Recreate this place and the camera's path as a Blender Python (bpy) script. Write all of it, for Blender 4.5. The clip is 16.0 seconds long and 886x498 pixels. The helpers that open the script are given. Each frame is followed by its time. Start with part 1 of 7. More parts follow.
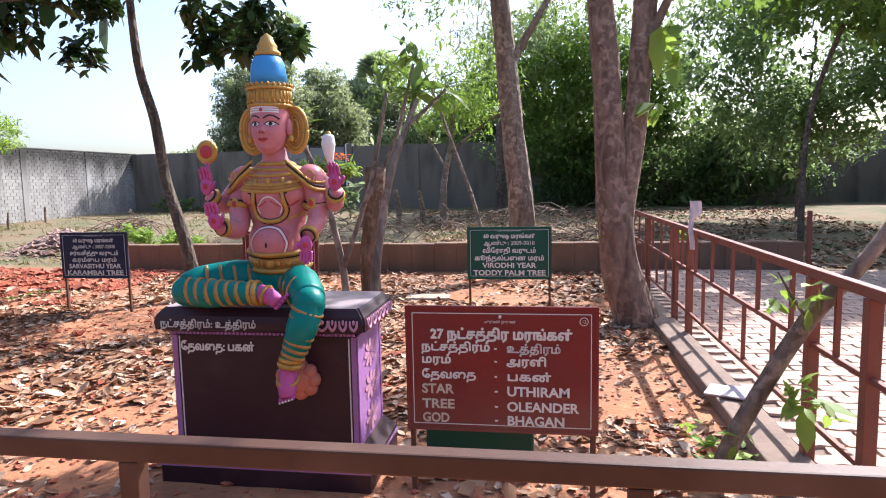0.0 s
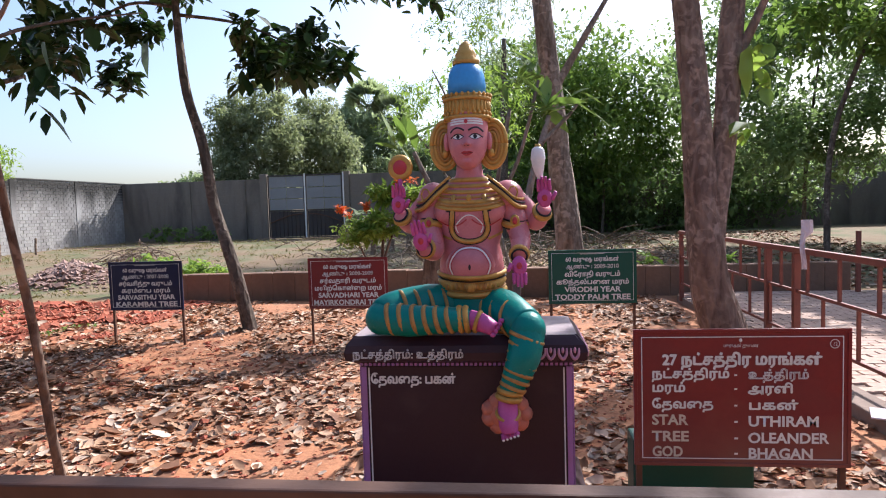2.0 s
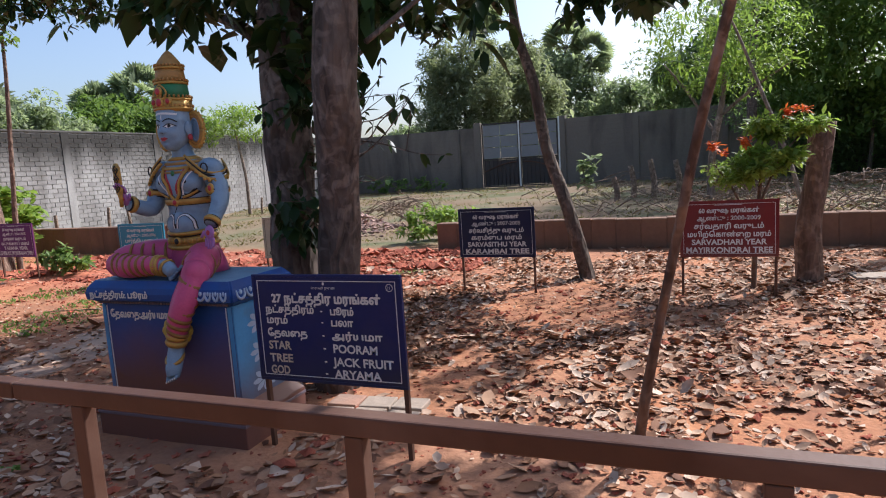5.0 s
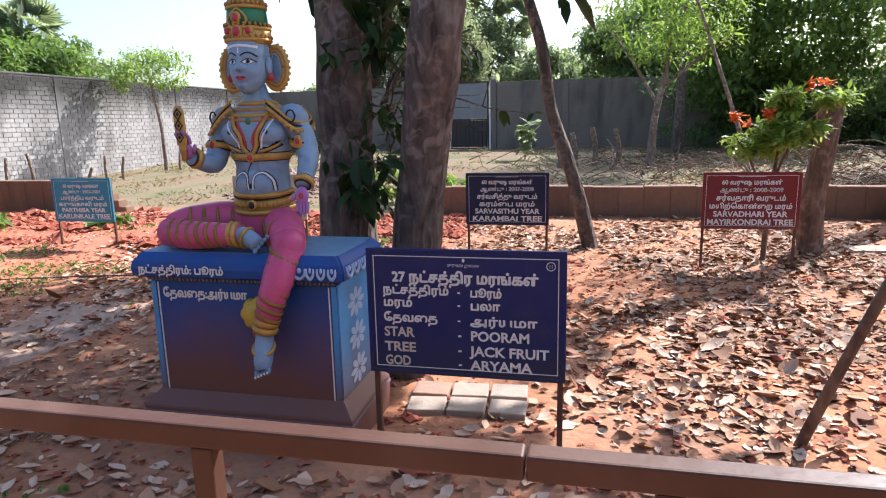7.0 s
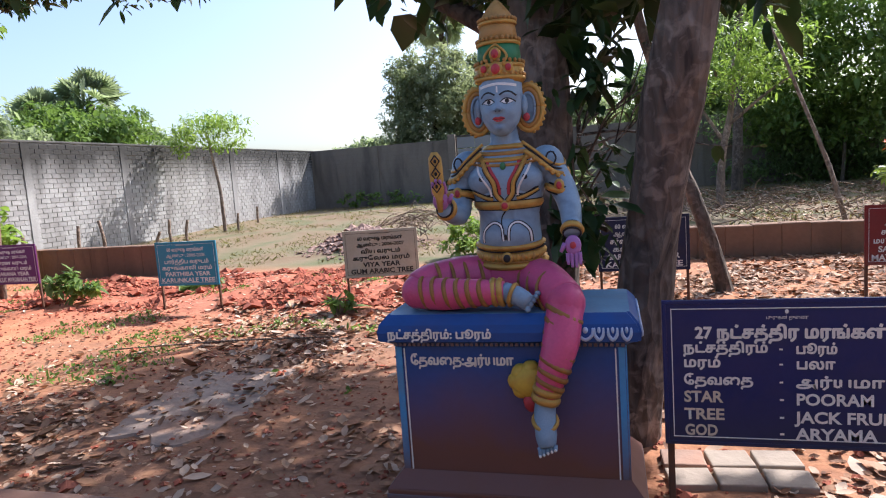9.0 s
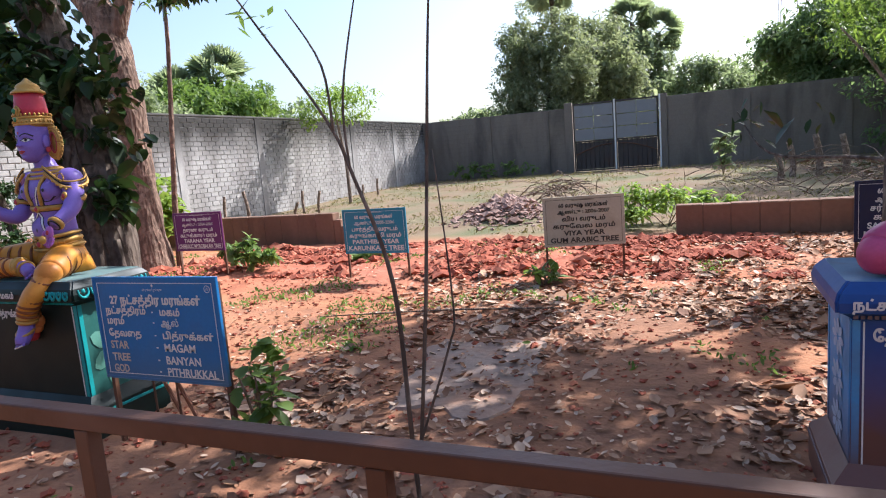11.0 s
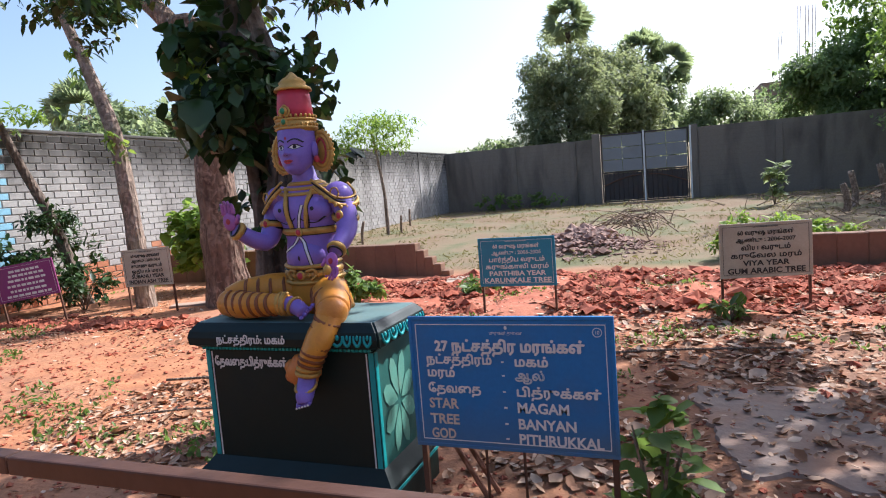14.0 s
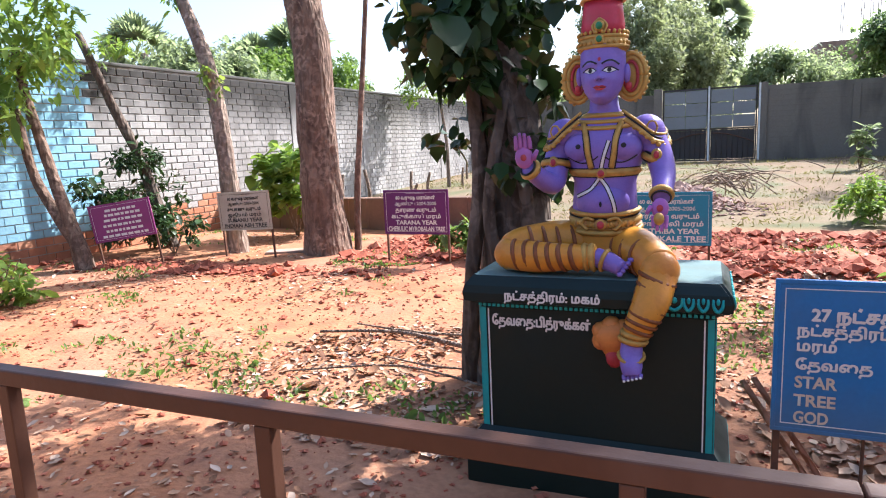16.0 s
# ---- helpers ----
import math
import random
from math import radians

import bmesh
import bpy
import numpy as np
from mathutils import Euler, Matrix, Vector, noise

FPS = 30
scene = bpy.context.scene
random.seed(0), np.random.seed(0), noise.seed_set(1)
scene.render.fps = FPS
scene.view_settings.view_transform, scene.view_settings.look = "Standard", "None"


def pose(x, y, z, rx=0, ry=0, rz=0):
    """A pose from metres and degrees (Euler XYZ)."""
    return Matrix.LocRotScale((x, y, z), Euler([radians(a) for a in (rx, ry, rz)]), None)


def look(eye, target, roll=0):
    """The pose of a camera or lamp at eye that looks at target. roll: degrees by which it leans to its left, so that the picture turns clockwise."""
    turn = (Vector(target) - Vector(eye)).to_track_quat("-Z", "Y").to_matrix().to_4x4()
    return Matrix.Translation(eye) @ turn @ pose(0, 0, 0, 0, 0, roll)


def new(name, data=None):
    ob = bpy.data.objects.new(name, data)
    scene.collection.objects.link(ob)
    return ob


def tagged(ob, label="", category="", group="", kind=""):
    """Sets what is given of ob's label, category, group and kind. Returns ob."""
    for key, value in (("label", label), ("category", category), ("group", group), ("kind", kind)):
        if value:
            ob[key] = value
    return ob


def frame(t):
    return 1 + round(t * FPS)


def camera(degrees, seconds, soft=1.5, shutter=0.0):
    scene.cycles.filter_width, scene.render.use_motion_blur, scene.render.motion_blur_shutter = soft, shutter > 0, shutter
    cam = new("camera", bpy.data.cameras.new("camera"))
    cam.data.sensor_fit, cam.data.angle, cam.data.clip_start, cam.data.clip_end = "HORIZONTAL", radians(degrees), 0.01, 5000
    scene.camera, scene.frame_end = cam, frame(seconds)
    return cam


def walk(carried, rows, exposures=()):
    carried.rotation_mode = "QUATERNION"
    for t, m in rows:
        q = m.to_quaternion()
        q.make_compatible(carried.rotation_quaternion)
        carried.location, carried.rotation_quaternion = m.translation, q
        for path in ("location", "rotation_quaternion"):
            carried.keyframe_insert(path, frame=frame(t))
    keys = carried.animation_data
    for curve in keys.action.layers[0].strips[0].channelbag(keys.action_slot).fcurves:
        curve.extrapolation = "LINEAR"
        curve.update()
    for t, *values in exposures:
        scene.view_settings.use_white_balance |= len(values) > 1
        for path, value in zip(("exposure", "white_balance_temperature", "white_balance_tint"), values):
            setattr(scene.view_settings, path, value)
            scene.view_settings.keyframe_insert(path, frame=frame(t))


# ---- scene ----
cam = camera(69.9, 16.0, soft=1.1)
METRES, EYE, TILT, LEAN, TURN = 11.27, 1.58, 0.0, 0.0, 8.8
ROWS = [
    (0.0, 0.0, 0.0, 0.0, -0.12, -6.08, 1.13),
    (0.5, -0.0197, 0.0074, 0.0005, -0.35, -1.8, -0.09),
    (1.0, -0.0456, 0.0079, -0.0003, -5.23, -6.01, 2.63),
    (1.5, -0.0722, 0.02, -0.0014, -2.69, -4.61, 3.1),
    (2.0, -0.1034, 0.0231, -0.0026, -2.49, -3.61, 1.72),
    (2.5, -0.137, 0.0275, -0.0031, -1.61, -7.03, 3.1),
    (3.0, -0.1727, 0.0367, -0.0015, 6.02, -4.32, 2.95),
    (3.5, -0.2087, 0.0357, -0.0017, 8.57, -5.84, 3.25),
    (4.0, -0.24, 0.0474, -0.0009, 9.82, -5.24, 1.91),
    (4.5, -0.2719, 0.0456, -0.0017, 13.51, -6.01, 3.61),
    (7.0, -0.4165, 0.0792, 0.0009, 3.88, -11.26, 1.3),
    (7.5, -0.4432, 0.0857, 0.0003, 5.2, -9.36, 2.51),
    (8.0, -0.4678, 0.0939, 0.0019, 4.35, -5.15, 2.43),
    (8.5, -0.494, 0.0913, 0.0028, 1.23, -6.53, 4.66),
    (9.0, -0.5203, 0.1016, 0.0015, 5.86, -6.62, 4.02),
    (9.5, -0.5502, 0.1083, 0.0008, 9.03, -5.27, 0.45),
    (10.0, -0.5851, 0.1109, -0.0004, 10.72, -9.05, 1.78),
    (12.5, -0.7497, 0.1264, 0.0016, 16.25, -6.76, 4.9),
    (13.0, -0.7822, 0.1317, 0.0041, 17.45, -3.12, 2.71),
    (13.5, -0.8118, 0.1291, 0.0034, 13.91, -6.63, 3.52),
    (14.0, -0.8417, 0.141, 0.0033, 11.69, -5.52, 4.46),
    (14.5, -0.873, 0.1433, 0.0022, 8.67, -7.11, 2.17),
    (15.0, -0.9047, 0.153, 0.0012, 7.45, -7.69, 3.53),
    (15.5, -0.9374, 0.1579, 0.002, 13.05, -6.34, -0.72),
    (16.0, -0.9713, 0.1573, 0.0023, 13.65, -9.45, 2.59),
]
EXPOSURES = [(0.0, 1.15), (0.5, 0.8), (1.5, 0.84), (2.5, 0.75), (3.5, 0.45), (4.5, 0.44), (7.0, 1.2), (8.0, 1.1), (8.5, 1.22), (9.0, 0.96), (10.0, 1.1), (12.5, 0.74), (13.5, 0.72), (14.5, 1.04), (16.0, 1.42)]
walk(cam, [(t, pose(0, 0, EYE, TILT, LEAN, TURN) @ pose(METRES * x, METRES * y, METRES * z, 90 + pitch, roll, yaw)) for t, x, y, z, yaw, pitch, roll in ROWS],
     exposures=[(t, e, 5850, 14) for t, e in EXPOSURES])

# ---- light ----
SUN_DIR = Vector((0.42, 0.62, 0.72)).normalized()      # towards the sun
world = bpy.data.worlds.new("sky")
scene.world = world
world.use_nodes = True
wn = world.node_tree
sky = wn.nodes.new("ShaderNodeTexSky")
sky.sky_type, sky.sun_disc = "NISHITA", False
sky.sun_elevation, sky.sun_rotation = math.asin(SUN_DIR.z), math.atan2(SUN_DIR.x, SUN_DIR.y)
sky.air_density, sky.dust_density, sky.ozone_density = 1.0, 3.0, 1.0
wn.links.new(sky.outputs[0], wn.nodes["Background"].inputs[0])
wn.nodes["Background"].inputs[1].default_value = 0.14
sun = new("sun", bpy.data.lights.new("sun", "SUN"))
sun.data.energy, sun.data.angle, sun.data.color = 4.8, radians(0.6), (1.0, 0.95, 0.88)
sun.matrix_world = look(SUN_DIR * 60, (0, 0, 0))

# ---- materials ----
MATS = {}


def shader(name, rough=0.6, metal=0.0):
    m = bpy.data.materials.new(name)
    m.use_nodes = True
    b = m.node_tree.nodes["Principled BSDF"]
    b.inputs["Specular IOR Level"].default_value = 0.3
    b.inputs["Roughness"].default_value, b.inputs["Metallic"].default_value = rough, metal
    MATS[name] = m
    return m, m.node_tree.nodes, m.node_tree.links, b


def noise_tex(n, l, scale, detail=5, coord=None, dist=0.0):
    t = n.new("ShaderNodeTexNoise")
    t.inputs["Scale"].default_value, t.inputs["Detail"].default_value, t.inputs["Distortion"].default_value = scale, detail, dist
    if coord:
        l.new(coord, t.inputs["Vector"])
    return t.outputs["Fac"]


def ramp(n, l, fac, stops):
    r = n.new("ShaderNodeValToRGB")
    e = r.color_ramp.elements
    while len(e) < len(stops):
        e.new(0.5)
    for k, (p, c) in zip(e, stops):
        k.position, k.color = p, (*c, 1) if len(c) == 3 else c
    l.new(fac, r.inputs[0])
    return r.outputs[0]


def mix(n, l, fac, a, b, mode="MIX"):
    x = n.new("ShaderNodeMix")
    x.data_type, x.blend_type = "RGBA", mode
    for socket, v in ((x.inputs[0], fac), (x.inputs[6], a), (x.inputs[7], b)):
        if isinstance(v, (int, float)):
            socket.default_value = v
        elif isinstance(v, tuple):
            socket.default_value = (*v, 1)
        else:
            l.new(v, socket)
    return x.outputs[2]


def bump(n, l, b, height, strength, dist=0.01):
    k = n.new("ShaderNodeBump")
    k.inputs["Strength"].default_value, k.inputs["Distance"].default_value = strength, dist
    l.new(height, k.inputs["Height"])
    l.new(k.outputs[0], b.inputs["Normal"])


def coords(n, which="Object"):
    return n.new("ShaderNodeTexCoord").outputs[which]


def paint(name, col, rough=0.45, dirt=(0.16, 0.11, 0.08), amount=0.35, scale=5.0, relief=0.15, metal=0.0, mud=None):
    """Weathered paint: base colour, broad stains, fine grain."""
    m, n, l, b = shader(name, rough, metal)
    c = coords(n)
    broad = noise_tex(n, l, scale, 6, c, 0.6)
    fine = noise_tex(n, l, scale * 14, 4, c)
    stain = ramp(n, l, broad, [(0.5, (0, 0, 0)), (0.78, (amount, amount, amount))])
    tone = mix(n, l, fine, tuple(v * 0.86 for v in col), tuple(min(1, v * 1.1) for v in col))
    col2 = mix(n, l, stain, tone, dirt)
    if mud:                                                # rain-splashed earth up to an uneven line
        sp = n.new("ShaderNodeSeparateXYZ")
        l.new(c, sp.inputs[0])
        ad = n.new("ShaderNodeMath")
        ad.operation = "MULTIPLY_ADD"
        ad.inputs[1].default_value = 0.45
        l.new(broad, ad.inputs[0])
        l.new(sp.outputs[2], ad.inputs[2])
        splash = n.new("ShaderNodeMapRange")
        splash.inputs[1].default_value, splash.inputs[2].default_value = mud[0], mud[1]
        splash.inputs[3].default_value, splash.inputs[4].default_value = 0.9, 0.0
        l.new(ad.outputs[0], splash.inputs[0])
        col2 = mix(n, l, splash.outputs[0], col2, mud[2])
    l.new(col2, b.inputs["Base Color"])
    rr = ramp(n, l, broad, [(0.3, (rough * 0.8,) * 3), (0.8, (min(1, rough * 1.5),) * 3)])
    l.new(rr, b.inputs["Roughness"])
    bump(n, l, b, fine, relief, 0.004)
    return m


def bark(name, dark, light, scale=9.0):
    m, n, l, b = shader(name, 0.9)
    mp = n.new("ShaderNodeMapping")
    mp.inputs["Scale"].default_value = (1, 1, 0.3)
    l.new(coords(n), mp.inputs[0])
    v = n.new("ShaderNodeTexVoronoi")
    v.inputs["Scale"].default_value = scale * 2.2
    l.new(mp.outputs[0], v.inputs["Vector"])
    f = noise_tex(n, l, scale, 8, mp.outputs[0], 1.2)
    g = noise_tex(n, l, 1.6, 3, coords(n))
    tone = ramp(n, l, f, [(0.3, dark), (0.72, light)])
    spots = noise_tex(n, l, 11.0, 6, coords(n), 0.8)
    lichen = mix(n, l, 1.0, ramp(n, l, g, [(0.40, (0.15, 0.15, 0.15)), (0.68, (0.9, 0.9, 0.9))]), ramp(n, l, spots, [(0.48, (0, 0, 0)), (0.62, (1, 1, 1))]), "MULTIPLY")
    l.new(mix(n, l, lichen, tone, tuple(min(1, x * 1.5 + 0.03) for x in light)), b.inputs["Base Color"])
    h = n.new("ShaderNodeMath")
    h.operation = "MULTIPLY"
    l.new(v.outputs["Distance"], h.inputs[0])
    l.new(f, h.inputs[1])
    bump(n, l, b, h.outputs[0], 1.0, 0.05)
    return m


def leafy(name, dark, mid, light, trans=0.35, rough=0.5):
    """Leaves: hue varies leaf by leaf, light shines through."""
    m, n, l, b = shader(name, rough)
    isl = n.new("ShaderNodeNewGeometry").outputs["Random Per Island"]
    big = noise_tex(n, l, 0.7, 3, coords(n))
    col = ramp(n, l, isl, [(0.0, dark), (0.55, mid), (1.0, light)])
    col = mix(n, l, ramp(n, l, big, [(0.35, (0, 0, 0)), (0.7, (0.55, 0.55, 0.55))]), col, light)
    l.new(col, b.inputs["Base Color"])
    tr = n.new("ShaderNodeBsdfTranslucent")
    l.new(mix(n, l, 0.4, col, (light[0] * 1.6, light[1] * 1.7, light[2])), tr.inputs[0])
    s = n.new("ShaderNodeMixShader")
    s.inputs[0].default_value = trans
    l.new(b.outputs[0], s.inputs[1])
    l.new(tr.outputs[0], s.inputs[2])
    l.new(s.outputs[0], n["Material Output"].inputs[0])
    return m


def soil_material():
    m, n, l, b = shader("soil", 0.95)
    c = coords(n)
    sep = n.new("ShaderNodeSeparateXYZ")
    l.new(c, sep.inputs[0])
    broad = noise_tex(n, l, 0.55, 5, c, 0.4)
    midn = noise_tex(n, l, 3.0, 6, c, 0.3)
    fine = noise_tex(n, l, 26.0, 5, c)
    earth = ramp(n, l, midn, [(0.25, (0.26, 0.105, 0.055)), (0.5, (0.43, 0.175, 0.078)), (0.75, (0.52, 0.245, 0.118))])
    earth = mix(n, l, ramp(n, l, broad, [(0.4, (0, 0, 0)), (0.65, (0.55, 0.55, 0.55))]), earth, (0.34, 0.20, 0.13))
    earth = mix(n, l, ramp(n, l, fine, [(0.35, (0.35, 0.35, 0.35)), (0.6, (0, 0, 0))]), earth, (0.20, 0.09, 0.05))
    # freshly dug red earth in front of the low wall
    def band(sock, a, bb, soft):
        r1 = n.new("ShaderNodeMapRange")
        r1.inputs[1].default_value, r1.inputs[2].default_value = a - soft, a + soft
        l.new(sock, r1.inputs[0])
        r2 = n.new("ShaderNodeMapRange")
        r2.inputs[1].default_value, r2.inputs[2].default_value = bb - soft, bb + soft
        r2.inputs[3].default_value, r2.inputs[4].default_value = 1, 0
        l.new(sock, r2.inputs[0])
        k = n.new("ShaderNodeMath")
        k.operation = "MULTIPLY"
        l.new(r1.outputs[0], k.inputs[0])
        l.new(r2.outputs[0], k.inputs[1])
        return k.outputs[0]
    def times(a, bb):
        k = n.new("ShaderNodeMath")
        k.operation = "MULTIPLY"
        l.new(a, k.inputs[0])
        if isinstance(bb, float):
            k.inputs[1].default_value = bb
        else:
            l.new(bb, k.inputs[1])
        return k.outputs[0]
    red = times(band(sep.outputs[0], -15.5, -7.0, 1.2), band(sep.outputs[1], 7.2, 10.8, 0.9))
    redc = ramp(n, l, midn, [(0.3, (0.30, 0.075, 0.04)), (0.7, (0.50, 0.17, 0.10))])
    col = mix(n, l, times(red, 0.85), earth, redc)
    # earth between blue and green pedestal, darkened by rotted leaves and painted mottled shade
    shaded_humus = times(times(band(sep.outputs[0], -11.2, -6.8, 1.0), band(sep.outputs[1], 1.3, 6.2, 0.9)), ramp(n, l, midn, [(0.3, (0.85, 0.85, 0.85)), (0.7, (0.35, 0.35, 0.35))]))
    col = mix(n, l, shaded_humus, col, (0.185, 0.095, 0.055))
    # dry grass of the pasture behind the low wall, green waste beyond
    grass = band(sep.outputs[1], 11.3, 900.0, 0.6)
    patch = ramp(n, l, broad, [(0.38, (0.185, 0.12, 0.07)), (0.5, (0.20, 0.15, 0.09)), (0.62, (0.11, 0.12, 0.052))])
    patch = mix(n, l, ramp(n, l, fine, [(0.4, (0.4, 0.4, 0.4)), (0.6, (0, 0, 0))]), patch, (0.16, 0.13, 0.07))
    col = mix(n, l, grass, col, patch)
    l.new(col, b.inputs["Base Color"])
    a = n.new("ShaderNodeMath")
    a.operation = "ADD"
    l.new(midn, a.inputs[0])
    l.new(fine, a.inputs[1])
    bump(n, l, b, a.outputs[0], 0.5, 0.02)
    return m


def masonry(name, col, stain, block=None, grey=None, runoff=False):
    """Wall surface with damp streaks; block: joint pattern for a wall that stays far."""
    m, n, l, b = shader(name, 0.92)
    c = coords(n)
    mp = n.new("ShaderNodeMapping")
    mp.inputs["Scale"].default_value = (1, 1, 0.22)
    l.new(c, mp.inputs[0])
    streak = noise_tex(n, l, 1.5, 6, mp.outputs[0], 0.6)
    fine = noise_tex(n, l, 18, 6, c)
    base = mix(n, l, fine, tuple(x * 0.8 for x in col), tuple(min(1, x * 1.12) for x in col))
    if grey:
        info = n.new("ShaderNodeObjectInfo").outputs["Random"]
        isl = n.new("ShaderNodeNewGeometry").outputs["Random Per Island"]
        k = n.new("ShaderNodeMath")
        k.operation = "ADD"
        l.new(info, k.inputs[0])
        l.new(isl, k.inputs[1])
        fr = n.new("ShaderNodeMath")
        fr.operation = "FRACT"
        l.new(k.outputs[0], fr.inputs[0])
        base = mix(n, l, ramp(n, l, fr.outputs[0], [(0.55, (0, 0, 0)), (1.0, (0.8, 0.8, 0.8))]), base, grey)
    col2 = mix(n, l, ramp(n, l, streak, [(0.45, (0, 0, 0)), (0.72, (0.85, 0.85, 0.85))]), base, stain)
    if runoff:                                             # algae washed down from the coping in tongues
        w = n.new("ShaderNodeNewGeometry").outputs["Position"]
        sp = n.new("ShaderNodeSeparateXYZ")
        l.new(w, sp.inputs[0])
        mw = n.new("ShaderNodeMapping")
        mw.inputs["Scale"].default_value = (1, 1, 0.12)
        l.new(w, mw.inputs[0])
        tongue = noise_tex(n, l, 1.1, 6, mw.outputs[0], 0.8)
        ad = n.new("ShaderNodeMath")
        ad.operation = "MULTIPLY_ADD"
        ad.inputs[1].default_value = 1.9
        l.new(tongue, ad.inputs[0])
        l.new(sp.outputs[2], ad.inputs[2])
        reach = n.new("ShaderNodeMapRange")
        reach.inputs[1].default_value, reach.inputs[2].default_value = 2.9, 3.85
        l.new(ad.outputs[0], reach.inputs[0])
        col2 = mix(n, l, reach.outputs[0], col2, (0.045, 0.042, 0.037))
    l.new(col2, b.inputs["Base Color"])
    h = fine
    if block:
        t = n.new("ShaderNodeTexBrick")
        t.inputs["Scale"].default_value = 1.0
        t.inputs["Brick Width"].default_value, t.inputs["Row Height"].default_value = block
        t.inputs["Mortar Size"].default_value = 0.012
        t.inputs["Color1"].default_value, t.inputs["Color2"].default_value, t.inputs["Mortar"].default_value = (1, 1, 1, 1), (0.8, 0.8, 0.8, 1), (0, 0, 0, 1)
        sw = n.new("ShaderNodeMapping")
        sw.inputs["Rotation"].default_value = (radians(90), 0, 0)
        l.new(c, sw.inputs[0])
        l.new(sw.outputs[0], t.inputs["Vector"])
        h = t.outputs["Color"]
    bump(n, l, b, h, 0.6, 0.012)
    return m


M_SOIL = soil_material()
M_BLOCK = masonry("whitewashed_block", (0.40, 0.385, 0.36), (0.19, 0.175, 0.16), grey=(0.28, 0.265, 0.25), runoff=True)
M_BLOCK_BLUE = masonry("blue_block", (0.24, 0.46, 0.58), (0.18, 0.32, 0.38), grey=(0.30, 0.50, 0.60))
M_BLOCK_BRICK = masonry("bare_brick", (0.42, 0.17, 0.09), (0.25, 0.12, 0.08), grey=(0.5, 0.26, 0.15))
M_MORTAR = masonry("mortar", (0.34, 0.32, 0.29), (0.16, 0.15, 0.13))
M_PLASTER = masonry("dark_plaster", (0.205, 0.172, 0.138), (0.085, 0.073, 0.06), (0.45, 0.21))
M_CAP = masonry("weathered_cap", (0.10, 0.095, 0.085), (0.05, 0.05, 0.045))
M_LOWWALL = masonry("earth_plaster", (0.22, 0.13, 0.085), (0.11, 0.07, 0.05))
M_CONCRETE = masonry("concrete", (0.27, 0.195, 0.15), (0.16, 0.11, 0.085))
M_PAVER = masonry("paver", (0.50, 0.35, 0.27), (0.36, 0.24, 0.18), grey=(0.43, 0.31, 0.25))
M_SLAB = masonry("stone_slab", (0.38, 0.30, 0.23), (0.25, 0.2, 0.16), grey=(0.4, 0.2, 0.13))
M_ASH = masonry("ash_concrete", (0.30, 0.225, 0.18), (0.33, 0.165, 0.09), grey=(0.32, 0.24, 0.19))
M_RAIL = paint("brown_rail_paint", (0.082, 0.038, 0.024), 0.45, (0.24, 0.15, 0.11), 0.55, 2.2, 0.35)
M_RAIL_RED = paint("red_oxide_paint", (0.23, 0.075, 0.05), 0.5, (0.12, 0.06, 0.05), 0.4, 4.0)
M_IRON = paint("rusty_iron", (0.11, 0.055, 0.035), 0.7, (0.2, 0.09, 0.04), 0.6, 9.0)
M_GATE_GREY = paint("grey_sheet_metal", (0.24, 0.24, 0.24), 0.55, (0.22, 0.2, 0.18), 0.4, 1.5)
M_GATE_DARK = paint("dark_gate_iron", (0.06, 0.05, 0.045), 0.6, (0.12, 0.07, 0.05), 0.4, 2.0)
M_WHITE = paint("white_lettering", (0.74, 0.73, 0.69), 0.5, (0.4, 0.33, 0.26), 0.35, 7.0, 0.05)
M_WORN = paint("worn_lettering", (0.60, 0.53, 0.42), 0.5, (0.30, 0.20, 0.14), 0.5, 9.0, 0.05)
M_INK = paint("black_lettering", (0.035, 0.033, 0.03), 0.5, (0.1, 0.09, 0.08), 0.2, 7.0, 0.05)
M_GOLD = paint("gold_paint", (0.52, 0.30, 0.07), 0.38, (0.22, 0.1, 0.03), 0.55, 16.0, 0.5, 0.25)
M_BAND = paint("ochre_band_paint", (0.42, 0.22, 0.06), 0.45, (0.14, 0.06, 0.03), 0.5, 16.0, 0.3)
M_BLACK = paint("black_paint", (0.02, 0.018, 0.02), 0.4, (0.06, 0.05, 0.05), 0.2)
M_LIP = paint("red_paint", (0.45, 0.05, 0.06), 0.4)
M_EYE = paint("eye_white", (0.75, 0.73, 0.7), 0.35, amount=0.05)
M_BARK_GREY = bark("grey_bark", (0.10, 0.07, 0.05), (0.29, 0.22, 0.17))
M_BARK_DARK = bark("dark_bark", (0.05, 0.038, 0.03), (0.16, 0.12, 0.09))
M_BARK_JACK = bark("jackfruit_bark", (0.045, 0.033, 0.027), (0.18, 0.135, 0.105))
M_BARK_BROWN = bark("brown_bark", (0.07, 0.042, 0.03), (0.23, 0.15, 0.105))
M_BARK_WARM = bark("warm_bark", (0.10, 0.06, 0.045), (0.27, 0.18, 0.135))
M_TWIG = bark("dry_twig", (0.12, 0.08, 0.055), (0.30, 0.22, 0.16), 20)
M_LEAF_DARK = leafy("dark_leaf", (0.010, 0.024, 0.008), (0.022, 0.050, 0.014), (0.05, 0.095, 0.025), 0.16, 0.42)
M_LEAF_MID = leafy("green_leaf", (0.045, 0.09, 0.02), (0.10, 0.17, 0.04), (0.20, 0.29, 0.07), 0.42)
